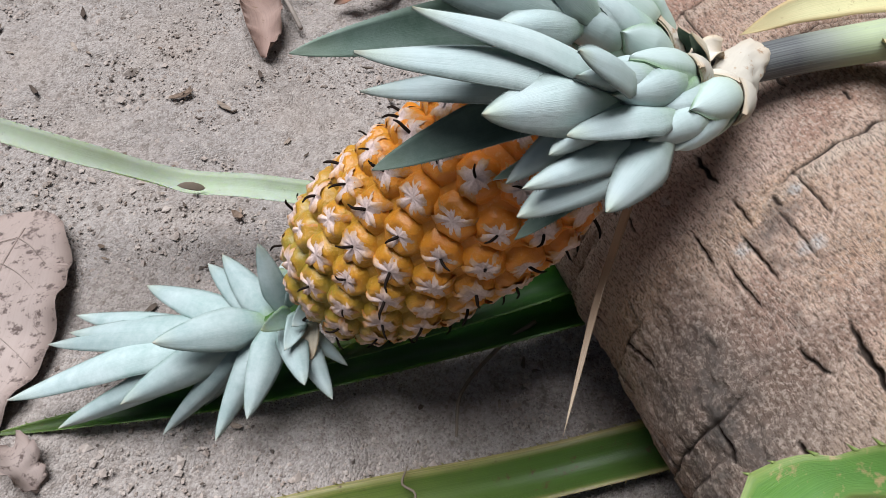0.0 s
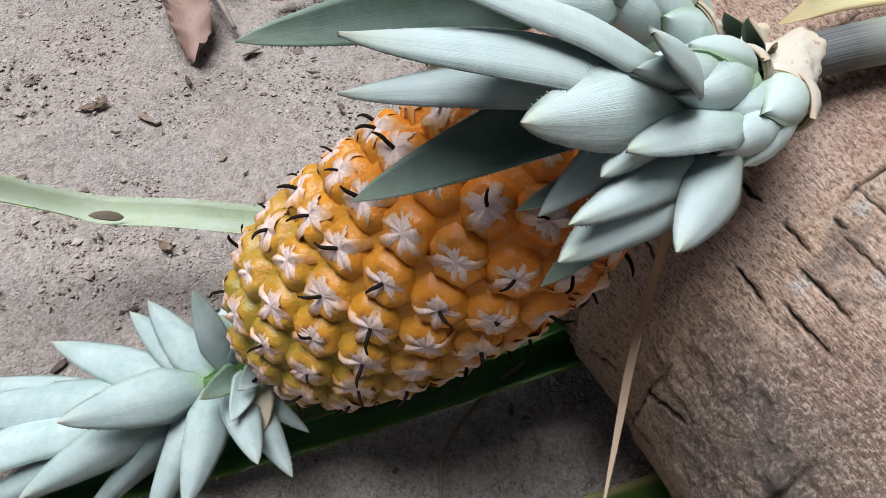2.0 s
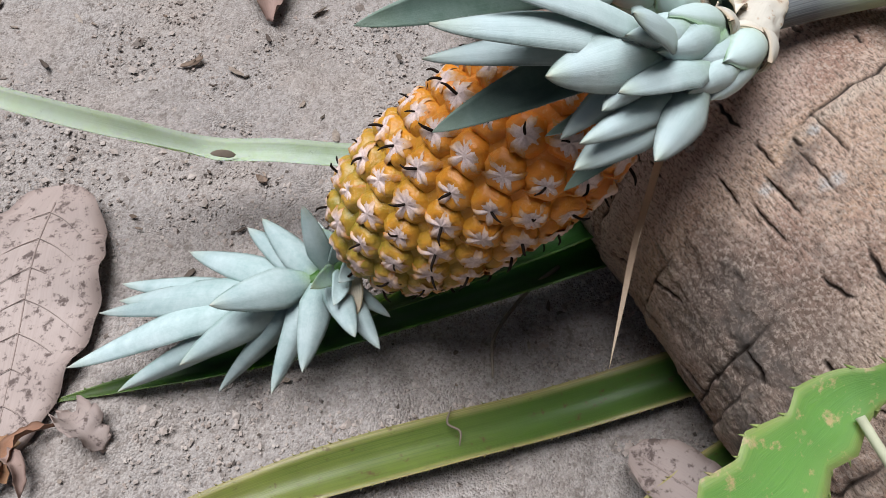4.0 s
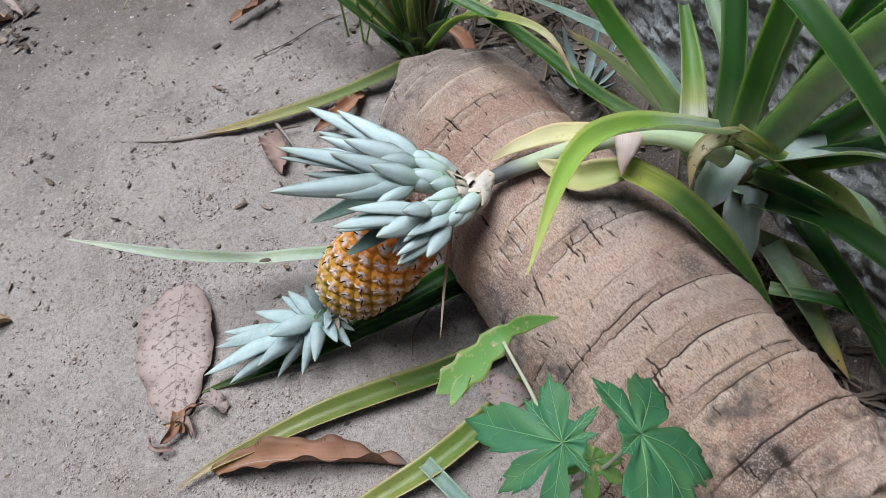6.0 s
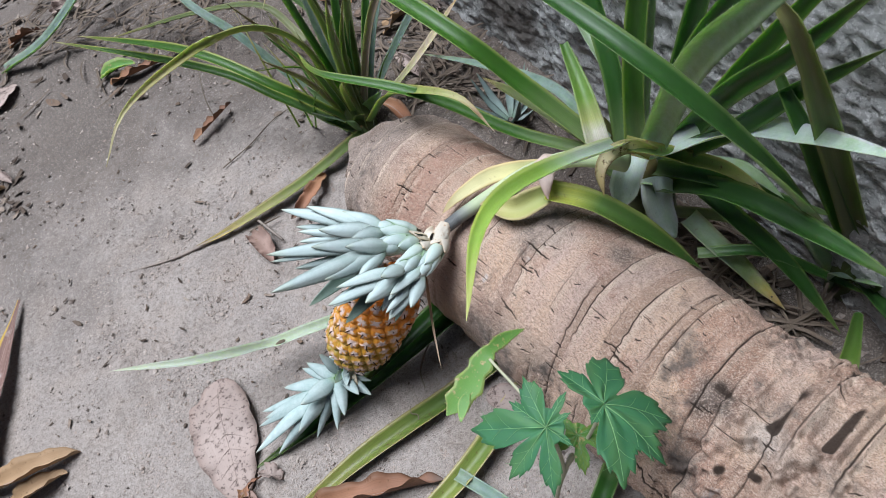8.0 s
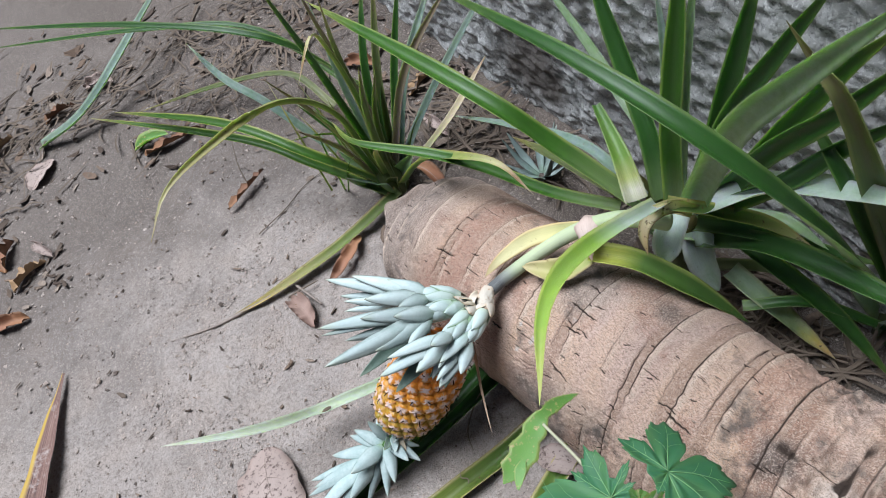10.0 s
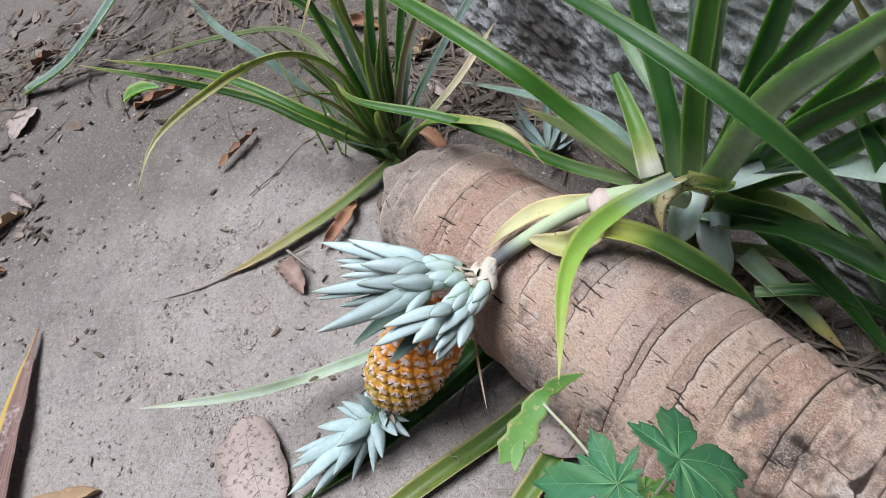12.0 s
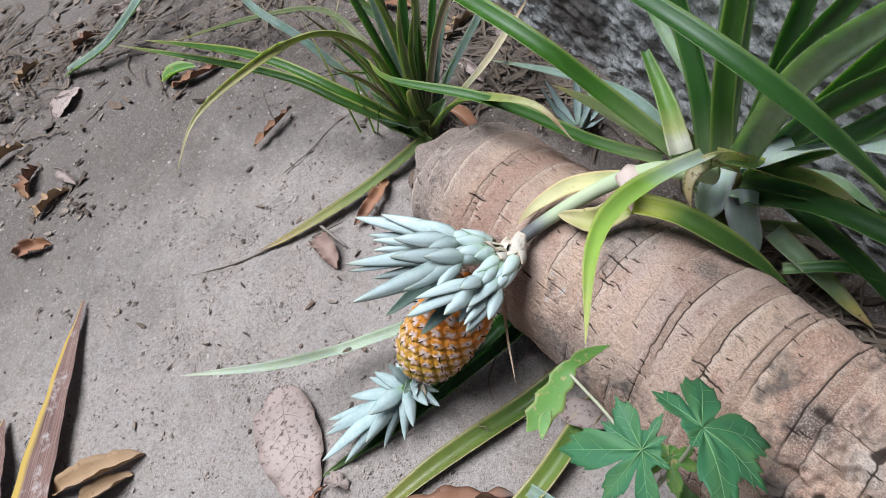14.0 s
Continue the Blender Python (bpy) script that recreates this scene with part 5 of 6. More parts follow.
leaf(MAIN, "grey", 0.0182, (0.554, 0.32, 0.188), (0.557, 0.468, 0.17), (0.509, 0.61, 0.14), (0.452, 0.755, 0.1), seed=1)
leaf(MAIN, "olive", 0.021, (0.541, 0.322, 0.184), (0.518, 0.453, 0.17), (0.501, 0.612, 0.12), seed=2)
leaf(MAIN, "fresh", 0.021, (0.521, 0.331, 0.182), (0.459, 0.402, 0.2), (0.401, 0.484, 0.23), (0.346, 0.544, 0.255), (0.264, 0.651, 0.26), (0.253, 0.735, 0.252), seed=3)
leaf(MAIN, "stub", 0.0315, (0.529, 0.302, 0.223), (0.547, 0.358, 0.257), (0.569, 0.436, 0.277), seed=4)
leaf(MAIN, "pale", 0.0185, (0.581, 0.315, 0.172), (0.604, 0.367, 0.225), (0.616, 0.453, 0.254), (0.619, 0.508, 0.290), (0.613, 0.582, 0.353), (0.609, 0.626, 0.391), seed=5)
leaf(MAIN, "dark", 0.0290, (0.573, 0.297, 0.196), (0.592, 0.347, 0.273), (0.608, 0.409, 0.337), (0.619, 0.469, 0.409), (0.628, 0.517, 0.466), seed=6)
leaf(MAIN, "fresh", 0.0270, (0.572, 0.273, 0.222), (0.584, 0.291, 0.345), (0.612, 0.309, 0.498), (0.626, 0.319, 0.574), seed=7)
leaf(MAIN, "pale", 0.0150, (0.582, 0.275, 0.208), (0.605, 0.292, 0.397), (0.623, 0.301, 0.495), (0.635, 0.306, 0.554), seed=8)
leaf(MAIN, "grey", 0.0125, (0.583, 0.300, 0.185), (0.617, 0.342, 0.387), (0.629, 0.366, 0.457), (0.636, 0.381, 0.499), seed=9)
leaf(MAIN, "dark", 0.0260, (0.588, 0.270, 0.206), (0.605, 0.253, 0.285), (0.631, 0.252, 0.394), (0.647, 0.243, 0.511), (0.655, 0.238, 0.570), seed=10)
leaf(MAIN, "pale", 0.0340, (0.572, 0.238, 0.254), (0.571, 0.175, 0.441), (0.581, 0.110, 0.554), (0.597, 0.066, 0.622), (0.605, 0.044, 0.656), seed=11)
leaf(MAIN, "dark", 0.0240, (0.590, 0.255, 0.222), (0.613, 0.231, 0.376), (0.639, 0.194, 0.484), (0.653, 0.169, 0.547), (0.661, 0.153, 0.585), seed=12)
leaf(MAIN, "fresh", 0.0260, (0.591, 0.243, 0.227), (0.611, 0.211, 0.288), (0.634, 0.162, 0.414), (0.649, 0.125, 0.501), (0.657, 0.102, 0.542), (0.664, 0.084, 0.574), seed=13)
leaf(MAIN, "dark", 0.0280, (0.593, 0.234, 0.228), (0.599, 0.224, 0.253), (0.617, 0.173, 0.368), (0.635, 0.119, 0.453), (0.650, 0.087, 0.511), (0.661, 0.062, 0.558), seed=27)
leaf(MAIN, "dark", 0.0260, (0.594, 0.228, 0.228), (0.624, 0.158, 0.322), (0.650, 0.118, 0.391), (0.665, 0.083, 0.439), (0.677, 0.055, 0.477), seed=28)
leaf(MAIN, "silver", 0.038, (0.578, 0.252, 0.200), (0.574, 0.216, 0.250), (0.614, 0.164, 0.305), (0.637, 0.076, 0.360), (0.659, -0.024, 0.408), seed=14)
leaf(MAIN, "scorched", 0.0238, (0.519, 0.221, 0.3), (0.581, 0.199, 0.25), (0.623, 0.159, 0.229), (0.657, 0.105, 0.191), seed=15)
leaf(MAIN, "dark", 0.0336, (0.577, 0.223, 0.165), (0.609, 0.14, 0.214), (0.629, 0.029, 0.246), (0.64, -0.078, 0.278), seed=16)
leaf(MAIN, "dark", 0.0252, (0.572, 0.233, 0.197), (0.61, 0.177, 0.206), (0.665, 0.12, 0.177), (0.715, 0.063, 0.164), seed=17)
leaf(MAIN, "tipped", 0.0294, (0.593, 0.192, 0.113), (0.601, 0.136, 0.1), (0.624, 0.092, 0.055), (0.642, 0.04, 0.028), seed=18)
leaf(MAIN, "dark", 0.0168, (0.575, 0.144, 0.1), (0.635, 0.097, 0.11), (0.689, 0.036, 0.08), (0.731, -0.013, 0.05), seed=19)
leaf(MAIN, "lime", 0.0315, (0.426, 0.263, 0.239), (0.469, 0.221, 0.224), (0.504, 0.168, 0.197), (0.555, 0.113, 0.127), seed=20)
leaf(MAIN, "silver", 0.0385, (0.543, 0.238, 0.248), (0.523, 0.225, 0.23), (0.503, 0.214, 0.195), seed=21)
leaf(MAIN, "silver", 0.042, (0.58, 0.236, 0.178), (0.571, 0.218, 0.15), (0.57, 0.184, 0.097), seed=22)
leaf(MAIN, "glow", 0.0238, (0.513, 0.228, 0.301), (0.371, 0.137, 0.458), (0.291, 0.071, 0.536), (0.24, 0.002, 0.545), seed=23)
leaf(MAIN, "dark", 0.028, (0.611, 0.234, 0.162), (0.628, 0.145, 0.14), (0.651, 0.065, 0.1), (0.664, -0.028, 0.05), seed=24)
leaf(MAIN, "pale", 0.021, (0.635, 0.231, 0.164), (0.653, 0.168, 0.2), (0.671, 0.111, 0.188), seed=25)
leaf(MAIN, "olive", 0.021, (0.585, 0.218, 0.101), (0.658, 0.184, 0.06), (0.707, 0.125, 0.03), seed=26)
leaf(RIGHT, "dark", 0.0275, (0.745, 0.04, 0.05), (0.694, 0.053, 0.143), (0.607, 0.072, 0.316), (0.545, 0.12, 0.425), (0.506, 0.202, 0.48), (0.479, 0.325, 0.498), (0.46, 0.491, 0.482), (0.451, 0.618, 0.458), seed=0)
leaf(RIGHT, "dark", 0.0252, (0.753, 0.036, 0.06), (0.655, 0.084, 0.336), (0.648, 0.131, 0.394), (0.66, 0.187, 0.431), seed=1)
leaf(RIGHT, "olive", 0.0290, (0.755, 0.029, 0.06), (0.625, 0.084, 0.466), (0.6, 0.117, 0.54), (0.586, 0.143, 0.582), seed=2)
leaf(RIGHT, "stub", 0.028, (0.627, -0.078, 0.02), (0.649, -0.056, 0.07), (0.666, -0.034, 0.12), seed=3)
leaf(RIGHT, "dark", 0.0252, (0.736, 0.027, 0.06), (0.741, 0.004, 0.16), (0.768, 0.005, 0.24), seed=4)
leaf(RIGHT, "dark", 0.021, (0.735, 0.023, 0.05), (0.707, -0.088, 0.08), (0.717, -0.169, 0.06), seed=5)
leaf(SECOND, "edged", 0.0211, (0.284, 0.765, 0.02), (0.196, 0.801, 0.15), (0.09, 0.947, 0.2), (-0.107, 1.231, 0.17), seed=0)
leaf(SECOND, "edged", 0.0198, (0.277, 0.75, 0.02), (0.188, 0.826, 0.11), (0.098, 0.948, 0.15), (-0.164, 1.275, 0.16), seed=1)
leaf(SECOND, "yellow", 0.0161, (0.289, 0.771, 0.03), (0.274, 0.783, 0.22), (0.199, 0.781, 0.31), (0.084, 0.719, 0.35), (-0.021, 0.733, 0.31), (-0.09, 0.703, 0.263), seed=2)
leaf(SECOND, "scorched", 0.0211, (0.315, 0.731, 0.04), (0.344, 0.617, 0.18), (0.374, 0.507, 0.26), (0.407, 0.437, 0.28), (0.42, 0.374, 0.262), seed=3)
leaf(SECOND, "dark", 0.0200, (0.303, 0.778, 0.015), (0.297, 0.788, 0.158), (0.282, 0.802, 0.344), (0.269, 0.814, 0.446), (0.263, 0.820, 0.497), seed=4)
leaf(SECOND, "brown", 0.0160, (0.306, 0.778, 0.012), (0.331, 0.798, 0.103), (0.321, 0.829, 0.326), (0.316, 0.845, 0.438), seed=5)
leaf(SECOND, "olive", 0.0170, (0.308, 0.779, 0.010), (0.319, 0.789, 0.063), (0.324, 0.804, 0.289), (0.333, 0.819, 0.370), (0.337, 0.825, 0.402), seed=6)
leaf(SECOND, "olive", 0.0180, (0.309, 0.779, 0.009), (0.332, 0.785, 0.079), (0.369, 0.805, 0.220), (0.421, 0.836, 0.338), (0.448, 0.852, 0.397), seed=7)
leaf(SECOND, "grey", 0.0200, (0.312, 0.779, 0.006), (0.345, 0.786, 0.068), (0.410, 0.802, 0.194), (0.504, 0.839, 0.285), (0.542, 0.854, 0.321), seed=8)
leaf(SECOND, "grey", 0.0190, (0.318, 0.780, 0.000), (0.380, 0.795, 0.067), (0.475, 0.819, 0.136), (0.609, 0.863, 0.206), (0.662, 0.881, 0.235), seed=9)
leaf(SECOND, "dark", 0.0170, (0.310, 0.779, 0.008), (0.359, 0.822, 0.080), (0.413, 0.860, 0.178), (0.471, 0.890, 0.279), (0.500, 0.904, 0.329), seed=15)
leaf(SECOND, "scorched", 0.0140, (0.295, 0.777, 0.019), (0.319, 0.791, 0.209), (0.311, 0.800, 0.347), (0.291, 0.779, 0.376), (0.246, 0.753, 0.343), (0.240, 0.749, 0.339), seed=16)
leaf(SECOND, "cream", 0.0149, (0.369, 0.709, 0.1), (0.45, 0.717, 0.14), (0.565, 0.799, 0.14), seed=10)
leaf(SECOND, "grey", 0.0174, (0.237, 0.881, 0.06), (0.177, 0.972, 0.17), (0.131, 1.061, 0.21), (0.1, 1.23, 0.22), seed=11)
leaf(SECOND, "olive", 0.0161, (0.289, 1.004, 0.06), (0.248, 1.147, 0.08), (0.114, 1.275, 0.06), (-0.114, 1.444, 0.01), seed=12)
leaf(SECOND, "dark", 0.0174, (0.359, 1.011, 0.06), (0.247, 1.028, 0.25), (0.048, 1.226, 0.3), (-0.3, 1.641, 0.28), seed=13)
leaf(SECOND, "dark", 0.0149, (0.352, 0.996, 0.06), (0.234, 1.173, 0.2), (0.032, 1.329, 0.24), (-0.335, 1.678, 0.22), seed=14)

# a dried, curled leaf at the heart of the large plant
v, f, uv = blade([(0.554, 0.216, 0.27), (0.534, 0.22, 0.294), (0.513, 0.221, 0.306), (0.496, 0.224, 0.3), (0.484, 0.222, 0.28), (0.479, 0.21, 0.249)], 0.019, "strap", 0.15, (-0.55, -0.55, 0.6), 0.0014, 30, 0.0, 0.01, 0.06, 4)
tagged(mesh_object("leaf", v, f, LEAF["dried"], MAIN, uv), "dried brown and cream curled leaf")

# short leaf bases round each heart
for plant, heart, count in ((MAIN, (0.585, 0.272, 0.15), 12), (SECOND, (0.30, 0.778, 0.03), 8), (RIGHT, (0.745, 0.035, 0.06), 8)):
    rng = np.random.default_rng(count)
    for k in range(count):
        a = k * 2.4
        o = np.array([math.cos(a), math.sin(a), 0.0])
        h = np.array(heart)
        size = rng.uniform(0.05, 0.10)
        leaf(plant, ("grey", "pale", "olive", "dark")[k % 4], 0.032, h + o * 0.012 - (0, 0, 0.04), h + o * 0.030 + (0, 0, 0.01), h + o * (0.03 + size * 0.5) + (0, 0, size * 0.75), seed=60 + k, n=16)

# more upright and browned leaves at the far plant
for k in range(11):
    rng = np.random.default_rng(900 + k)
    a = k * 2.4 + 0.4
    o = np.array([math.cos(a), math.sin(a), 0.0])
    h = np.array([0.30, 0.782, 0.02]) + o * 0.012
    reach, rise = rng.uniform(0.08, 0.24), rng.uniform(0.22, 0.40)
    if o[1] < -0.2 or o[0] < -0.6:
        reach, rise = reach * 0.5, rise * 0.8
    leaf(SECOND, ("dark", "brown", "olive", "grey", "fresh", "brown", "dark", "yellow")[k % 8], rng.uniform(0.014, 0.020), h, h + o * reach * 0.4 + (0, 0, rise * 0.6), h + o * reach + (0, 0, rise), seed=130 + k, n=20)

SUCKER = thing("pineapple_sucker", (0.53, 0.60, 0.0), "small blue-green pineapple sucker growing from the sand", "plant")
for k in range(11):
    a = k * 2.4
    o = np.array([math.cos(a), math.sin(a), 0.0])
    lean = 0.35 + 0.05 * k
    base = np.array([0.53, 0.60, 0.0]) + o * 0.006
    d = unit(o * lean + np.array([-0.05, -0.1, 1.0]))
    lance(SUCKER, GLAUCOUS, base, base + d * (0.13 - 0.004 * k), 0.016, -o + np.array([0, 0, 0.3]), -0.08, 500 + k, "lance", "leaf", 0.3)

# ---- leaves on the ground ----
tagged(leaf(None, "litter", 0.026, (0.298, 0.738, 0.016), (0.143, 0.705, 0.012), (-0.013, 0.698, 0.01), (-0.092, 0.709, 0.008), name="withered_leaf", seed=80, n=40), "long withered green-brown strap leaf lying on the sand", "leaf", "fallen strap leaves")
FALLEN = tagged(leaf(None, "fallen", 0.033, (0.36, 0.222, 0.005), (0.274, 0.212, -0.009), (0.194, 0.203, -0.014), (0.112, 0.192, 0.001), (0.031, 0.18, 0.013), (-0.048, 0.166, 0.014), (-0.105, 0.156, 0.012), (-0.154, 0.14, 0.009), name="fallen_leaf", seed=81, n=40), "long yellowing strap leaf with green middle on the sand", "leaf", "fallen strap leaves")
tagged(leaf(None, "fallen", 0.032, (0.37, 0.17, 0.004), (0.284, 0.146, 0), (0.16, 0.088, 0.008), (0.061, 0.058, 0.011), (-0.035, 0.021, 0.008), name="fallen_leaf", seed=82, n=40), "long yellowing strap leaf reaching from under the log", "leaf", "fallen strap leaves")
tagged(leaf(None, "dark", 0.032, (0.36, 0.33, 0.005), (0.297, 0.316, 0.006), (0.19, 0.295, 0.009), (0.097, 0.279, 0.009), (0.016, 0.267, 0.009), (-0.056, 0.261, 0.009), (-0.121, 0.258, 0.006), name="fallen_leaf", seed=83, n=40), "dark green strap leaf lying under the crown", "leaf", "fallen strap leaves")
tagged(leaf(None, "dark", 0.03, (0.36, 0.355, 0.006), (0.276, 0.331, 0.02), (0.172, 0.299, 0.03), (0.071, 0.276, 0.02), name="fallen_leaf", seed=84, n=40), "dark green strap leaf under the fruit", "leaf", "fallen strap leaves")
tagged(leaf(None, "grey", 0.018, (0.144, 0.088, 0.015), (0.176, 0.032, 0.012), (0.208, -0.03, 0.006), name="fallen_leaf", seed=85, n=40), "thin grey-green leaf on the sand", "leaf", "fallen strap leaves")
tagged(leaf(None, "dark", 0.026, (0.326, -0.014, 0.02), (0.287, -0.043, 0.03), (0.241, -0.07, 0.02), name="fallen_leaf", seed=86, n=40), "dark green leaf beside the log", "leaf", "fallen strap leaves")
ARCHED = tagged(leaf(None, "arched", 0.02, (0.15, 0.385, 0.035), (0.085, 0.385, 0.05), (0.04, 0.39, 0.058), (-0.007, 0.4, 0.057), (-0.056, 0.389, 0.102), (-0.105, 0.391, 0.135), (-0.156, 0.406, 0.156), (-0.212, 0.432, 0.163), name="strap_leaf", seed=87, n=40), "pale grey-green pointed leaf rising from behind the fruit", "leaf", "fallen strap leaves")
tagged(leaf(None, "grey", 0.03, (-0.364, 1.528, 0.01), (-0.199, 1.493, 0.06), (0.049, 1.656, 0.12), (0.131, 1.76, 0.13), name="strap_leaf", seed=88, n=40), "grey-blue leaf lying on the far sand", "leaf", "fallen strap leaves")


v, f, uv = tube([(0.130, 0.212, 0.0135), (0.126, 0.203, 0.0105), (0.133, 0.197, 0.0100), (0.131, 0.188, 0.0115)], [0.0004, 0.0008, 0.0008, 0.0004], 6, 14)
tagged(mesh_object("scar", v, f, TWIG, FALLEN, uv), "healed brown scar")
v, f, uv = blade([(0.012, 0.3935, 0.0615), (0.005, 0.390, 0.0685), (-0.002, 0.387, 0.0735)], 0.006, "ovate", 0.0, (0, -0.3, 1), 0.0008, 10)
tagged(mesh_object("blemish", v, f, TWIG, ARCHED, uv), "grey-brown blemish")


def litter(name, mat, width, points, label, fold=0.2, shape="ovate", wave=0.05, seed=0, n=26, twist=0.0, group="", stalk=0.0, rib=True, veins=0):
    """A dry fallen leaf with a raised midrib."""
    v, f, uv = blade(points, width, shape, fold, (0, 0, 1), 0.0009, n, 0.0, 0.01, wave, seed, twist)
    ob = mesh_object(name, v, f, mat, None, uv, at=points[0])
    tagged(ob, label, "leaf", group)
    if not rib:
        return ob
    c = curve(points, 12)
    q = c[1:11] + np.array([0, 0, 0.0004])
    if stalk:
        q = np.vstack([c[0] + (c[0] - c[2]) * stalk, c[0], q])
    v, f, uv = tube(q.tolist(), [0.0009, 0.0007, 0.0004], 6, 18)
    mesh_object("midrib", v, f, RIB, ob, uv)
    for k in range(veins):  # side veins, bowed towards the tip
        u = 0.14 + 0.70 * k / max(1, veins - 1)
        i = int(u * 11)
        along, p = unit(c[min(i + 2, 11)] - c[i]), c[i] * (1 - (u * 11 - i)) + c[min(i + 1, 11)] * (u * 11 - i)
        for sgn in (1, -1):
            out = np.cross(along, (0, 0, sgn))
            half = width * 0.40 * math.sin(math.pi * u**0.85) ** 0.55
            pts = [p + out * half * q + along * half * 0.75 * q**1.3 + np.array([0, 0, 0.0016 + 0.25 * fold * half * q]) for q in (0.0, 0.35, 0.7, 1.0)]
            v, f, uv = tube(pts, [0.00035, 0.00025, 0.00015], 5, 9)
            mesh_object("vein", v, f, RIB, ob, uv)
    return ob


def twig(mat, radii, points, label, name="twig"):
    v, f, uv = tube(points, radii, 7, 24)
    return tagged(mesh_object(name, v, f, mat, None, uv, at=points[0]), label, "twig")


litter("dry_leaf", PINK_LEAF, 0.104, [(-0.128, 0.432, 0.004), (-0.138, 0.370, 0.012), (-0.143, 0.300, 0.010), (-0.150, 0.226, 0.006)], "broad dry pinkish-grey leaf with dark specks on sand", 0.05, "ovate", 0.10, 1, 44, veins=7)
litter("dry_leaf", BROWN_LEAF, 0.022, [(-0.012, 0.965, 0.008), (0.040, 0.980, 0.016), (0.093, 1.000, 0.022)], "reddish-brown curled dry leaf on the sand", 0.4, "ovate", 0.32, 2, 24, 0.8, rib=False)
litter("dry_leaf", BROWN_LEAF, 0.024, [(0.190, 0.700, 0.012), (0.150, 0.672, 0.018), (0.096, 0.648, 0.010)], "brown curled dry leaf beside a withered strap leaf", 0.4, "ovate", 0.32, 3, 24, 0.7, rib=False)
litter("dry_leaf", DULL_LEAF, 0.036, [(0.020, 0.668, 0.006), (0.034, 0.630, 0.012), (0.036, 0.585, 0.006)], "small crumpled brown leaf among twigs", 0.4, "ovate", 0.32, 4, 22, rib=False)
litter("dry_leaf", BROWN_LEAF, 0.036, [(-0.105, 0.150, 0.006), (-0.05, 0.145, 0.016), (0.014, 0.128, 0.022), (0.07, 0.112, 0.014), (0.122, 0.095, 0.006)], "long rust-brown crumpled dry leaf on the sand", 0.55, "ovate", 0.27, 5, 60, 0.9)
litter("dry_leaf", STREAKED, 0.090, [(-0.612, 0.360, 0.010), (-0.556, 0.492, 0.016), (-0.487, 0.655, 0.018), (-0.428, 0.815, 0.010)], "long dry purple-brown leaf with yellow margin on the sand", 0.16, "spear", 0.03, 6, 40, rib=False)
litter("dry_leaf", STREAKED, 0.060, [(-0.665, 0.390, 0.010), (-0.640, 0.520, 0.016), (-0.610, 0.655, 0.010)], "dry brown streaked leaf lying beside another", 0.2, "broad", 0.05, 7, 30, rib=False)
litter("dry_leaf", TAN_LEAF, 0.042, [(-0.535, 0.468, 0.008), (-0.470, 0.452, 0.020), (-0.420, 0.446, 0.018), (-0.372, 0.446, 0.006)], "tan folded dry leaf on the sand", 0.55, "ovate", 0.10, 8, 30, 0.5)
litter("dry_leaf", TAN_LEAF, 0.034, [(-0.500, 0.420, 0.006), (-0.45, 0.418, 0.016), (-0.400, 0.425, 0.006)], "tan curled dry leaf on the sand", 0.5, "ovate", 0.12, 9, 26, 0.4)
litter("dry_leaf", PINK_LEAF, 0.042, [(0.235, 0.170, 0.006), (0.262, 0.140, 0.012), (0.290, 0.110, 0.006)], "pinkish dry leaf scrap under the seedling", 0.15, "ovate", 0.08, 10, 20)
for k, (x, y, a, w) in enumerate(((-0.158, 0.222, 4.1, 0.013), (-0.140, 0.214, 5.3, 0.010), (-0.150, 0.232, 3.3, 0.008), (-0.124, 0.226, 0.8, 0.009), (-0.168, 0.206, 2.4, 0.007))):
    d = np.array([math.cos(a), math.sin(a), 0.0]) * (0.022 - 0.003 * (k % 3))
    side = np.array([-d[1], d[0], 0.0]) * 0.5
    c = np.array([x, y, 0.007 + 0.002 * (k % 2)])
    litter("dry_leaf", (BROWN_LEAF, DULL_LEAF, TAN_LEAF)[k % 3], w, [tuple(c - d), tuple(c + side + (0, 0, 0.006)), tuple(c + d)], "torn curled brown leaf shred beside the pink leaf", 0.5, "broad", 0.3, 60 + k, 18, 1.0, "leaf shreds", rib=False)
litter("dry_leaf", PINK_LEAF, 0.024, [(-0.106, 0.250, 0.004), (-0.096, 0.236, 0.014), (-0.084, 0.220, 0.006)], "small crumpled pale leaf scrap on the sand", 0.4, "ovate", 0.32, 12, 18, 0.8, rib=False)
litter("green_leaf", WEED_LIGHT, 0.034, [(-0.150, 1.318, 0.006), (-0.108, 1.308, 0.016), (-0.062, 1.292, 0.016)], "small yellow-green fallen leaf on the sand", 0.5, "ovate", 0.05, 13, 20)
litter("dry_leaf", BROWN_LEAF, 0.030, [(-0.135, 1.285, 0.004), (-0.07, 1.262, 0.014), (0.02, 1.262, 0.006)], "brown curled dry leaf under a green one", 0.4, "ovate", 0.32, 14, 22, 0.8, rib=False)
litter("dry_leaf", PINK_LEAF, 0.060, [(-0.42, 1.40, 0.004), (-0.39, 1.43, 0.012), (-0.35, 1.47, 0.004)], "broad brown dry leaf on the far sand", 0.15, "ovate", 0.06, 15, 20)
litter("dry_leaf", BROWN_LEAF, 0.026, [(0.34, 0.70, 0.10), (0.355, 0.675, 0.09), (0.365, 0.64, 0.06)], "brown dead leaf caught at the plant's foot", 0.5, "ovate", 0.1, 16, 18)
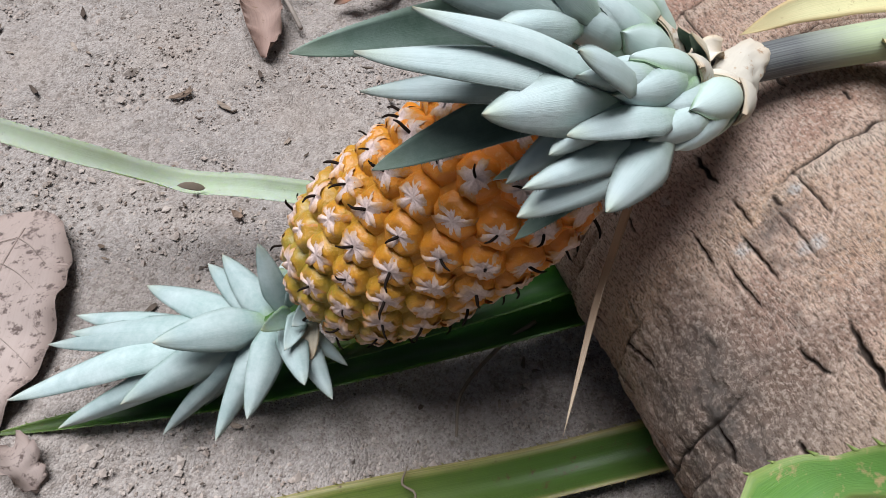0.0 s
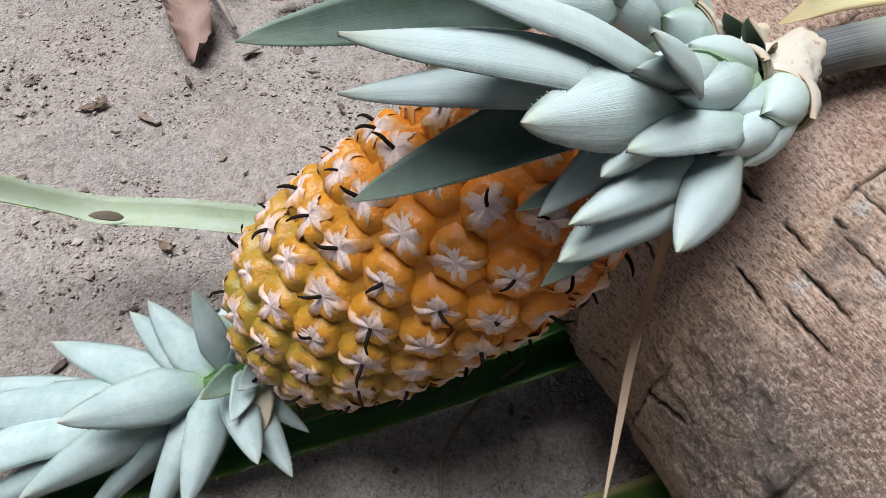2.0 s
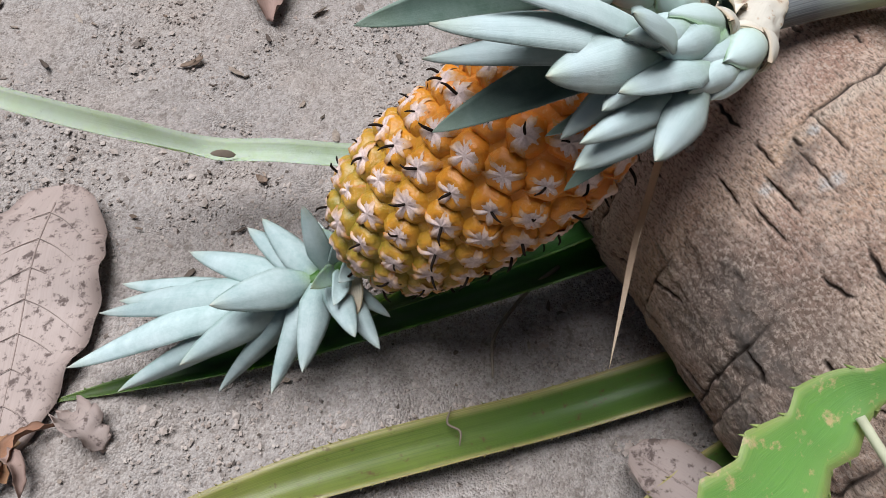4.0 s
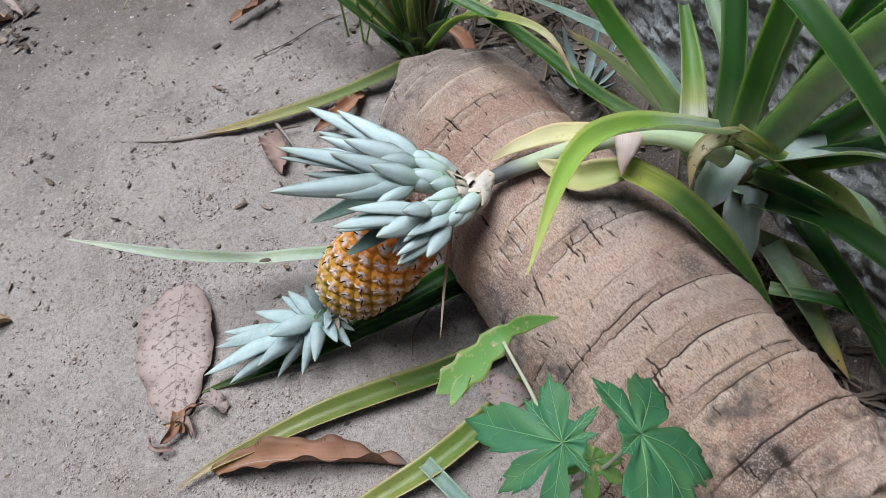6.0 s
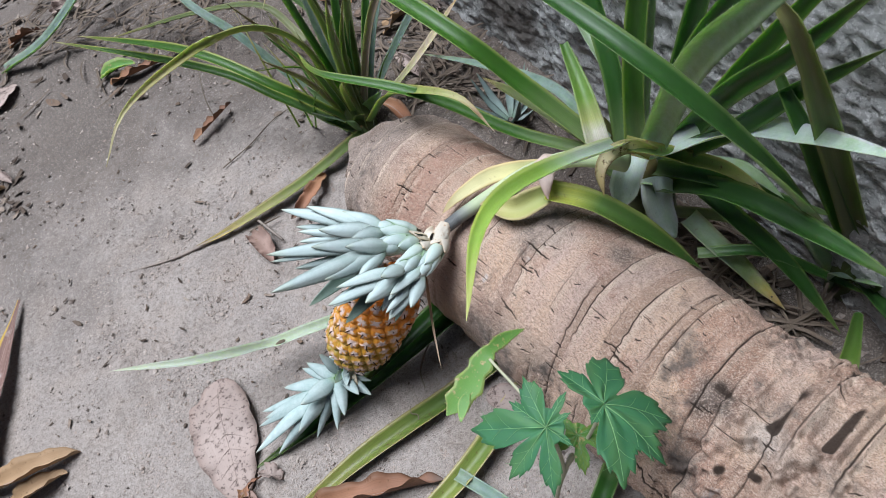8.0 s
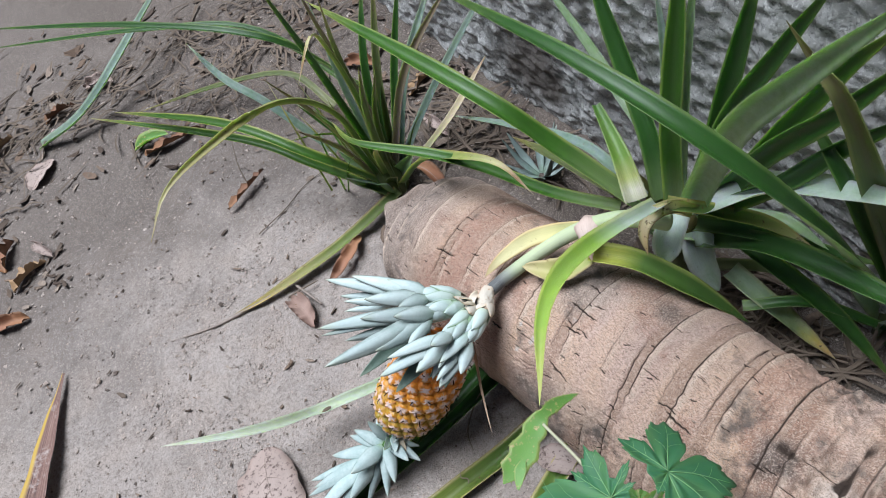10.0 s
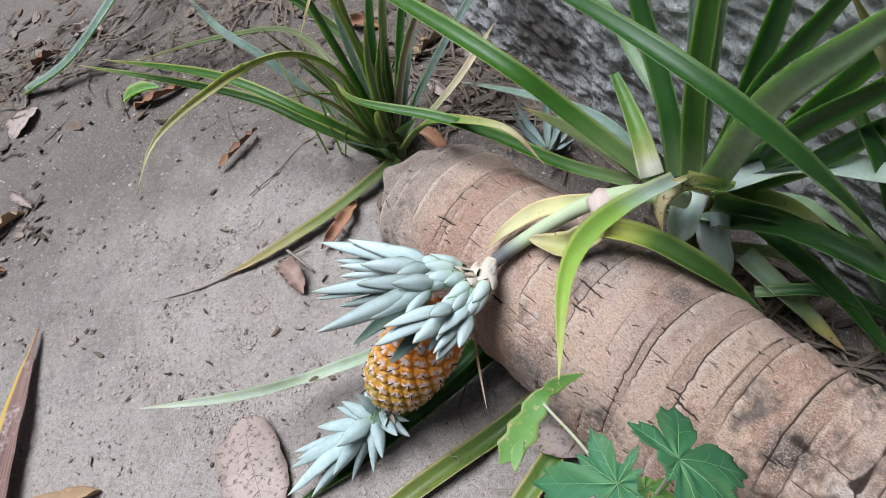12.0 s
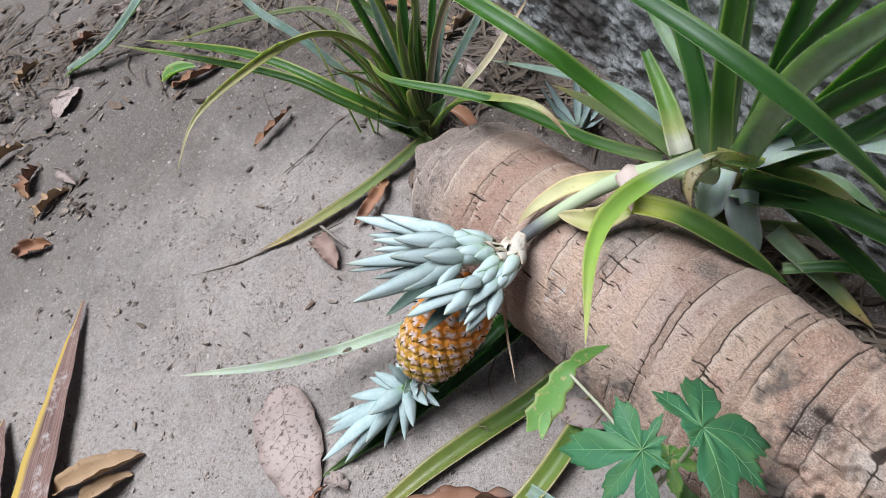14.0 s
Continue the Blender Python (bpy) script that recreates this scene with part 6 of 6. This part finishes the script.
for k, (x, y, a, w) in enumerate([(-0.46, 1.12, 0.4, 0.03), (-0.50, 1.22, 1.2, 0.04), (-0.42, 1.18, 2.0, 0.022), (-0.55, 1.35, 0.2, 0.03), (-0.30, 1.62, 0.1, 0.03), (-0.18, 1.66, 2.6, 0.03), (-0.47, 1.62, 0.7, 0.03), (-0.52, 1.02, 2.8, 0.03), (0.55, 0.92, 1.0, 0.025), (0.48, 0.98, 0.3, 0.025), (0.40, 1.15, 2.2, 0.03), (0.44, 0.85, 1.7, 0.022)]):
    d = np.array([math.cos(a), math.sin(a), 0]) * 0.045
    c = np.array([x, y, 0.007])
    litter("dry_leaf", (TAN_LEAF, BROWN_LEAF, PINK_LEAF)[k % 3], w, [tuple(c - d), tuple(c + (0, 0, 0.010)), tuple(c + d)], "curled dry leaf among the litter by the plants", 0.5, "ovate", 0.35, 20 + k, 22, 1.0, "leaf litter", rib=False)

twig(PALE_TWIG, [0.004, 0.003, 0.0016], [(-0.010, 0.700, 0.008), (-0.075, 0.705, 0.007), (-0.134, 0.715, 0.005), (-0.215, 0.742, 0.003)], "pale dry leaf tail lying on the sand")
twig(TWIG, [0.0014, 0.0012, 0.0008], [(0.047, 1.000, 0.006), (0.050, 1.04, 0.03), (0.065, 1.091, 0.055)], "thin bent twig standing in the sand")
twig(PALE_TWIG, [0.003, 0.0025, 0.002], [(0.040, 0.690, 0.008), (0.055, 0.645, 0.016), (0.066, 0.618, 0.008)], "short pale broken twig")
twig(TWIG, [0.002, 0.0018, 0.001], [(0.018, 0.676, 0.006), (0.048, 0.668, 0.014), (0.080, 0.672, 0.006)], "short dark broken twig")
twig(TWIG, [0.0016, 0.0014, 0.001], [(0.222, 0.300, 0.012), (0.196, 0.285, 0.010), (0.168, 0.258, 0.006), (0.161, 0.230, 0.004)], "thin curved root on the sand")
twig(TWIG, [0.0012, 0.001, 0.0006], [(0.02, 0.86, 0.004), (0.09, 0.88, 0.005), (0.15, 0.91, 0.004), (0.22, 0.92, 0.004)], "hair-thin root across the sand")
twig(PALE_TWIG, [0.0012, 0.001, 0.0006], [(0.150, 0.140, 0.004), (0.170, 0.125, 0.006), (0.195, 0.118, 0.004)], "thin straw on the sand")
for k in range(9):
    rng = np.random.default_rng(700 + k)
    b = np.array([0.19 + 0.02 * k * rng.uniform(0.6, 1.2), 0.86 + rng.normal() * 0.03, 0.0])
    d = np.array([rng.normal() * 0.06 - 0.03, rng.normal() * 0.07 + 0.03, rng.uniform(0.10, 0.24)])
    v, f, uv = blade([b, b + d * 0.55 + (0, 0, 0.02), b + d], 0.0042, "strap", 0.2, (0.3, -1, 0.2), 0.0006, 14, 0, 0.01, 0, k)
    tagged(mesh_object("grass_blade", v, f, LEAF["fresh" if k % 3 else "yellow"], None, uv, at=b), "thin upright green grass blade in the sand", "grass", "grass blades")


# ---- the seedling in front ----
SEEDLING = thing("seedling", (0.235, -0.015, 0.0), "young broadleaf seedling with lobed green leaves beside the log", "plant")


LOBE_TURN = (0, 0.08, 0.16, 0.20, 0.30, 0.36, 0.40, 0.50, 0.62)
LOBE_REACH = (1.0, 0.87, 0.80, 0.86, 0.74, 0.66, 0.70, 0.52, 0.0)


def lobed_leaf(mat, centre, normal, heading, size, lobes, seed, droop=0.25, heart=0.30):
    """A palmate leaf: broad toothed lobes, given as (turn, reach, breadth), round the point where the stalk meets it, with raised veins."""
    rng = np.random.default_rng(seed)
    m = frame_of(normal, heading)
    angles = np.linspace(-math.pi, math.pi, 241)
    r = np.full_like(angles, heart)
    for c, q, w in lobes:
        off = (angles - c + np.pi) % (2 * np.pi) - np.pi
        for sgn in (1, -1):
            x = np.where(off * sgn >= 0, np.abs(off), 9) / (0.82 * w * rng.uniform(0.92, 1.12))
            r = np.maximum(r, q * np.interp(x, LOBE_TURN, LOBE_REACH))
    r = r * (1 + 0.012 * rng.normal(size=len(r)))
    r[-1] = r[0]
    turns = np.array([c for c, *_ in lobes])
    rings = np.array([0.0, 0.15, 0.3, 0.45, 0.6, 0.75, 0.88, 1.0])

    def height(a, q):
        near = np.min(np.abs((turns - a + np.pi) % (2 * np.pi) - np.pi))
        return size * (0.10 * q * min(near, 0.5) - droop * q * q + 0.012 * math.sin(9 * a + 7 * q))

    verts, uv = [], []
    for sgn in (0, -1):
        for q in rings:
            for a, rr in zip(angles, r):
                p = q * rr
                verts.append(tuple(Vector(centre) + m @ Vector((p * size * math.cos(a), p * size * math.sin(a), height(a, p) + sgn * 0.0007))))
                uv.append((q, 0.5 + 0.45 * math.sin(a * 3)))
    na, nr = len(angles), len(rings)
    faces = []
    for layer in range(2):
        o = layer * na * nr
        for i in range(nr - 1):
            for j in range(na - 1):
                q = (o + i * na + j, o + (i + 1) * na + j, o + (i + 1) * na + j + 1, o + i * na + j + 1)
                faces.append(q if layer == 0 else q[::-1])
    e = (nr - 1) * na
    faces += [(e + j, na * nr + e + j, na * nr + e + j + 1, e + j + 1) for j in range(na - 1)]
    ob = mesh_object("leaf", verts, faces, mat, SEEDLING, uv)
    for c, q, w in lobes:
        pts = [tuple(Vector(centre) + m @ Vector((k * q * size * math.cos(c), k * q * size * math.sin(c), height(c, k * q) + 0.0003))) for k in np.linspace(0.0, 0.9, 7)]
        vv, ff, uu = tube(pts, [0.0005, 0.0003, 0.0002], 5, 10)
        mesh_object("vein", vv, ff, VEIN, ob, uu, at=SEEDLING.location)
        for k, sgn in ((0.3, 1), (0.42, -1), (0.55, 1), (0.66, -1)):  # side veins
            side = []
            for d in (0.0, 0.5, 1.0):
                a, p = c + sgn * d * 0.28 * w, q * (k + 0.20 * d)
                side.append(tuple(Vector(centre) + m @ Vector((p * size * math.cos(a), p * size * math.sin(a), height(a, p) + 0.0002))))
            vv, ff, uu = tube(side, [0.0002, 0.00013], 4, 6)
            mesh_object("vein", vv, ff, VEIN, ob, uu, at=SEEDLING.location)
    return ob


def stalk_of(points, radii):
    v, f, uv = tube(points, radii, 8, 20)
    return mesh_object("stem", v, f, PETIOLE, SEEDLING, uv)


lobed_leaf(WEED_GREEN, (0.262, -0.017, 0.315), (-0.35, -0.1, 1), (-0.2, 1, 0), 0.09, [(-0.31, 0.62, 0.95), (-1.32, 0.45, 0.5), (-1.85, 0.32, 0.5), (-2.95, 0.36, 0.5), (2.39, 0.72, 0.8), (1.62, 0.74, 0.75), (0.80, 1.0, 0.95), (0.22, 0.56, 0.5)], 1, 0.25, 0.20)
lobed_leaf(WEED_GREEN, (0.321, -0.025, 0.308), (0.7, 0, 1), (-0.2, 1, 0), 0.09, [(0.19, 0.62, 1.15), (-0.95, 0.86, 1.25), (-2.12, 0.97, 1.15), (-2.85, 0.88, 1.05), (2.66, 0.90, 1.15), (1.9, 0.34, 0.8)], 2, 0.2, 0.24)
v, f, uv = blade([(0.305, 0.110, 0.256), (0.283, 0.127, 0.226), (0.260, 0.133, 0.204), (0.236, 0.120, 0.202), (0.210, 0.104, 0.205), (0.1788, 0.092, 0.203)], 0.036, "forked", 0.06, (-0.30, -0.45, 0.85), 0.0006, 110, 0.0022, 0.011, 0.02, 6)
FOLDED = tagged(mesh_object("leaf", v, f, WEED_LIGHT, SEEDLING, uv), "yellow-green lobed leaf with browned margin, hanging folded")
v, f, uv = blade([(0.212, 0.100, 0.2045), (0.202, 0.091, 0.2045), (0.1893, 0.076, 0.203)], 0.015, "lance", 0.06, (-0.30, -0.45, 0.85), 0.0006, 24, 0.0016, 0.009, 0.02, 9)
mesh_object("leaf_lobe", v, f, WEED_LIGHT, FOLDED, uv, at=SEEDLING.location)
lobed_leaf(WEED_LIGHT, (0.289, -0.020, 0.250), (0.1, -0.2, 1), (-0.2, 1, 0), 0.042, [(-1.93, 0.7, 0.9), (-2.6, 0.8, 0.8), (2.6, 0.95, 0.9), (1.38, 0.75, 0.9), (0.0, 0.6, 0.9)], 3, 0.2, 0.3)
stalk_of([(0.235, -0.015, -0.005), (0.245, -0.022, 0.10), (0.262, -0.028, 0.19), (0.275, -0.027, 0.225)], [0.0035, 0.003, 0.0024])
stalk_of([(0.262, -0.028, 0.19), (0.264, -0.024, 0.26), (0.262, -0.017, 0.313)], [0.0024, 0.002, 0.0018])
stalk_of([(0.268, -0.028, 0.205), (0.298, -0.027, 0.25), (0.321, -0.025, 0.306)], [0.0024, 0.002, 0.0018])
stalk_of([(0.262, -0.028, 0.18), (0.268, 0.045, 0.20), (0.256, 0.124, 0.204)], [0.0024, 0.002, 0.0018])


# ---- loose stuff ----
def scatter(name, mat, count, size, region, seed, label, category, flat=0.6, dense=None, kinds=(0.7, 1.3)):
    """Many small angular grains or crumbs lying on the sand, joined."""
    rng = np.random.default_rng(seed)
    shape = np.array([(1, 0, 0), (-1, 0, 0), (0, 1, 0), (0, -1, 0), (0, 0, 1), (0, 0, -1)], dtype=float)
    tri = np.array([(0, 2, 4), (2, 1, 4), (1, 3, 4), (3, 0, 4), (2, 0, 5), (1, 2, 5), (3, 1, 5), (0, 3, 5)])
    x, y = rng.uniform(*region[0], count), rng.uniform(*region[1], count)
    if dense:
        keep = np.array([noise.noise(Vector((a * dense, b * dense, seed))) for a, b in zip(x, y)]) > rng.uniform(-0.5, 0.5, count)
        x, y = x[keep], y[keep]
    n = len(x)
    s = size * np.exp(rng.normal(size=n) * 0.42)
    pts = shape[None] * rng.uniform(*kinds, (n, 6, 3)) + rng.normal(size=(n, 6, 3)) * 0.18
    a = rng.uniform(0, 6.28, n)
    ca, sa = np.cos(a)[:, None], np.sin(a)[:, None]
    px, py = pts[..., 0] * ca - pts[..., 1] * sa, pts[..., 0] * sa + pts[..., 1] * ca
    z = ground_height(x, y)
    v = np.stack([px * s[:, None] + x[:, None], py * s[:, None] + y[:, None], pts[..., 2] * s[:, None] * flat + z[:, None] + s[:, None] * flat * 0.3], -1).reshape(-1, 3)
    f = (tri[None] + (np.arange(n) * 6)[:, None, None]).reshape(-1, 3)
    tagged(mesh_object(name, v, f.tolist(), mat, smooth=False), label, category, kind="stuff")


scatter("sand_grains", PEBBLE, 26000, 0.0009, ((-0.30, 0.36), (0.02, 0.80)), 1, "pale coarse sand grains on the trodden ground", "sand")
scatter("gravel", PEBBLE, 3200, 0.0021, ((-0.65, 0.75), (-0.2, 1.6)), 2, "small pale stones scattered over the sand", "gravel")
scatter("soil_crumbs", CRUMB, 26000, 0.0011, ((-0.65, 0.75), (-0.2, 1.7)), 3, "dark crumbs of soil and bark on the sand", "soil", 0.6, 6.0)
scatter("bark_crumbs", CRUMB, 700, 0.0026, ((-0.65, 0.75), (-0.2, 1.7)), 4, "larger dark bark crumbs on the sand", "soil", 0.5, 4.0)


def build_scraps():
    """Torn flakes of dead leaf and bark, thick under the plants and in the far litter, sparse on the open sand."""
    rng = np.random.default_rng(31)
    verts, faces = [], []
    spots = [(-0.48, 1.36, 0.10, 0.14, 60, 0.0040), (-0.30, 1.72, 0.30, 0.10, 170, 0.0045), (-0.60, 1.75, 0.16, 0.22, 110, 0.0045), (0.30, 1.42, 0.26, 0.12, 200, 0.0045), (0.50, 0.95, 0.12, 0.16, 130, 0.0045), (0.62, 0.15, 0.10, 0.18, 160, 0.0060), (-0.42, 1.10, 0.035, 0.05, 45, 0.0035), (0.02, 0.85, 0.35, 0.35, 300, 0.0016), (0.10, 0.50, 0.35, 0.30, 200, 0.0013)]
    for cx, cy, sx, sy, count, size in spots:
        for _ in range(count):
            x, y = cx + rng.normal() * sx, cy + rng.normal() * sy
            if x > 0.60 + 0.146 * (0.70 - y) or y < -0.2:
                continue
            q = size * math.exp(rng.normal() * 0.45)
            turn, tilt = rng.uniform(0, 6.28), rng.normal() * 0.25
            z = float(ground_height(x, y)) + 0.0035 + abs(tilt) * q * 0.5
            m = 7
            long, curl = rng.uniform(1.2, 3.6), rng.normal() * 0.25
            o = len(verts)
            for layer in (0.0, -0.0007):
                for k in range(m):
                    a = k * 2 * math.pi / m
                    r = q * rng.uniform(0.55, 1.1)
                    px_, py_ = r * math.cos(a) * long, r * math.sin(a)
                    verts.append((x + px_ * math.cos(turn) - py_ * math.sin(turn), y + px_ * math.sin(turn) + py_ * math.cos(turn), z + layer + tilt * py_ + abs(curl) * px_ * px_ / (q * long) + 0.12 * rng.normal() * q))
            faces.append(tuple(o + k for k in range(m)))
            faces.append(tuple(o + m + k for k in range(m))[::-1])
            faces += [(o + k, o + m + k, o + m + (k + 1) % m, o + (k + 1) % m) for k in range(m)]
    tagged(mesh_object("leaf_scraps", verts, faces, SCRAP, smooth=False), "torn brown scraps of dead leaf and bark on the sand", "litter", kind="stuff")


build_scraps()


def build_straw():
    rng = np.random.default_rng(12)
    verts, faces = [], []
    spots = [(0.62, 0.10, 0.08, 0.16, 170), (0.52, 0.82, 0.08, 0.18, 170), (0.20, 1.42, 0.26, 0.16, 200), (-0.40, 1.60, 0.2, 0.14, 90), (-0.60, 1.78, 0.16, 0.2, 120), (-0.1, 1.62, 0.3, 0.10, 120), (0.36, 1.0, 0.12, 0.12, 50), (0.66, 0.45, 0.05, 0.15, 50)]
    for cx, cy, sx, sy, count in spots:
        for _ in range(count):
            c = np.array([cx + rng.normal() * sx * 0.7, cy + rng.normal() * sy * 0.7, rng.uniform(0.003, 0.022)])
            if c[0] > 0.60 + 0.146 * (0.70 - c[1]):
                continue
            a = rng.uniform(0, 6.28)
            d = np.array([math.cos(a), math.sin(a), rng.normal() * 0.12]) * rng.uniform(0.02, 0.07)
            b = np.array([-d[1], d[0], 0]) * 0.25 * rng.normal()
            v, f, _ = blade([c - d, c + b, c + d], rng.uniform(0.002, 0.007), "strap", 0.3, (0, 0, 1), 0.0006, 6, 0, 0.01, 0.0, 1)
            v[:, 2] = np.maximum(v[:, 2], 0.001)
            o = len(verts)
            verts += v.tolist()
            faces += [tuple(i + o for i in q) for q in f]
    tagged(mesh_object("dry_straw", verts, faces, STRAW), "dry straw and dead leaf shreds between plants and wall", "straw", kind="stuff")


build_straw()
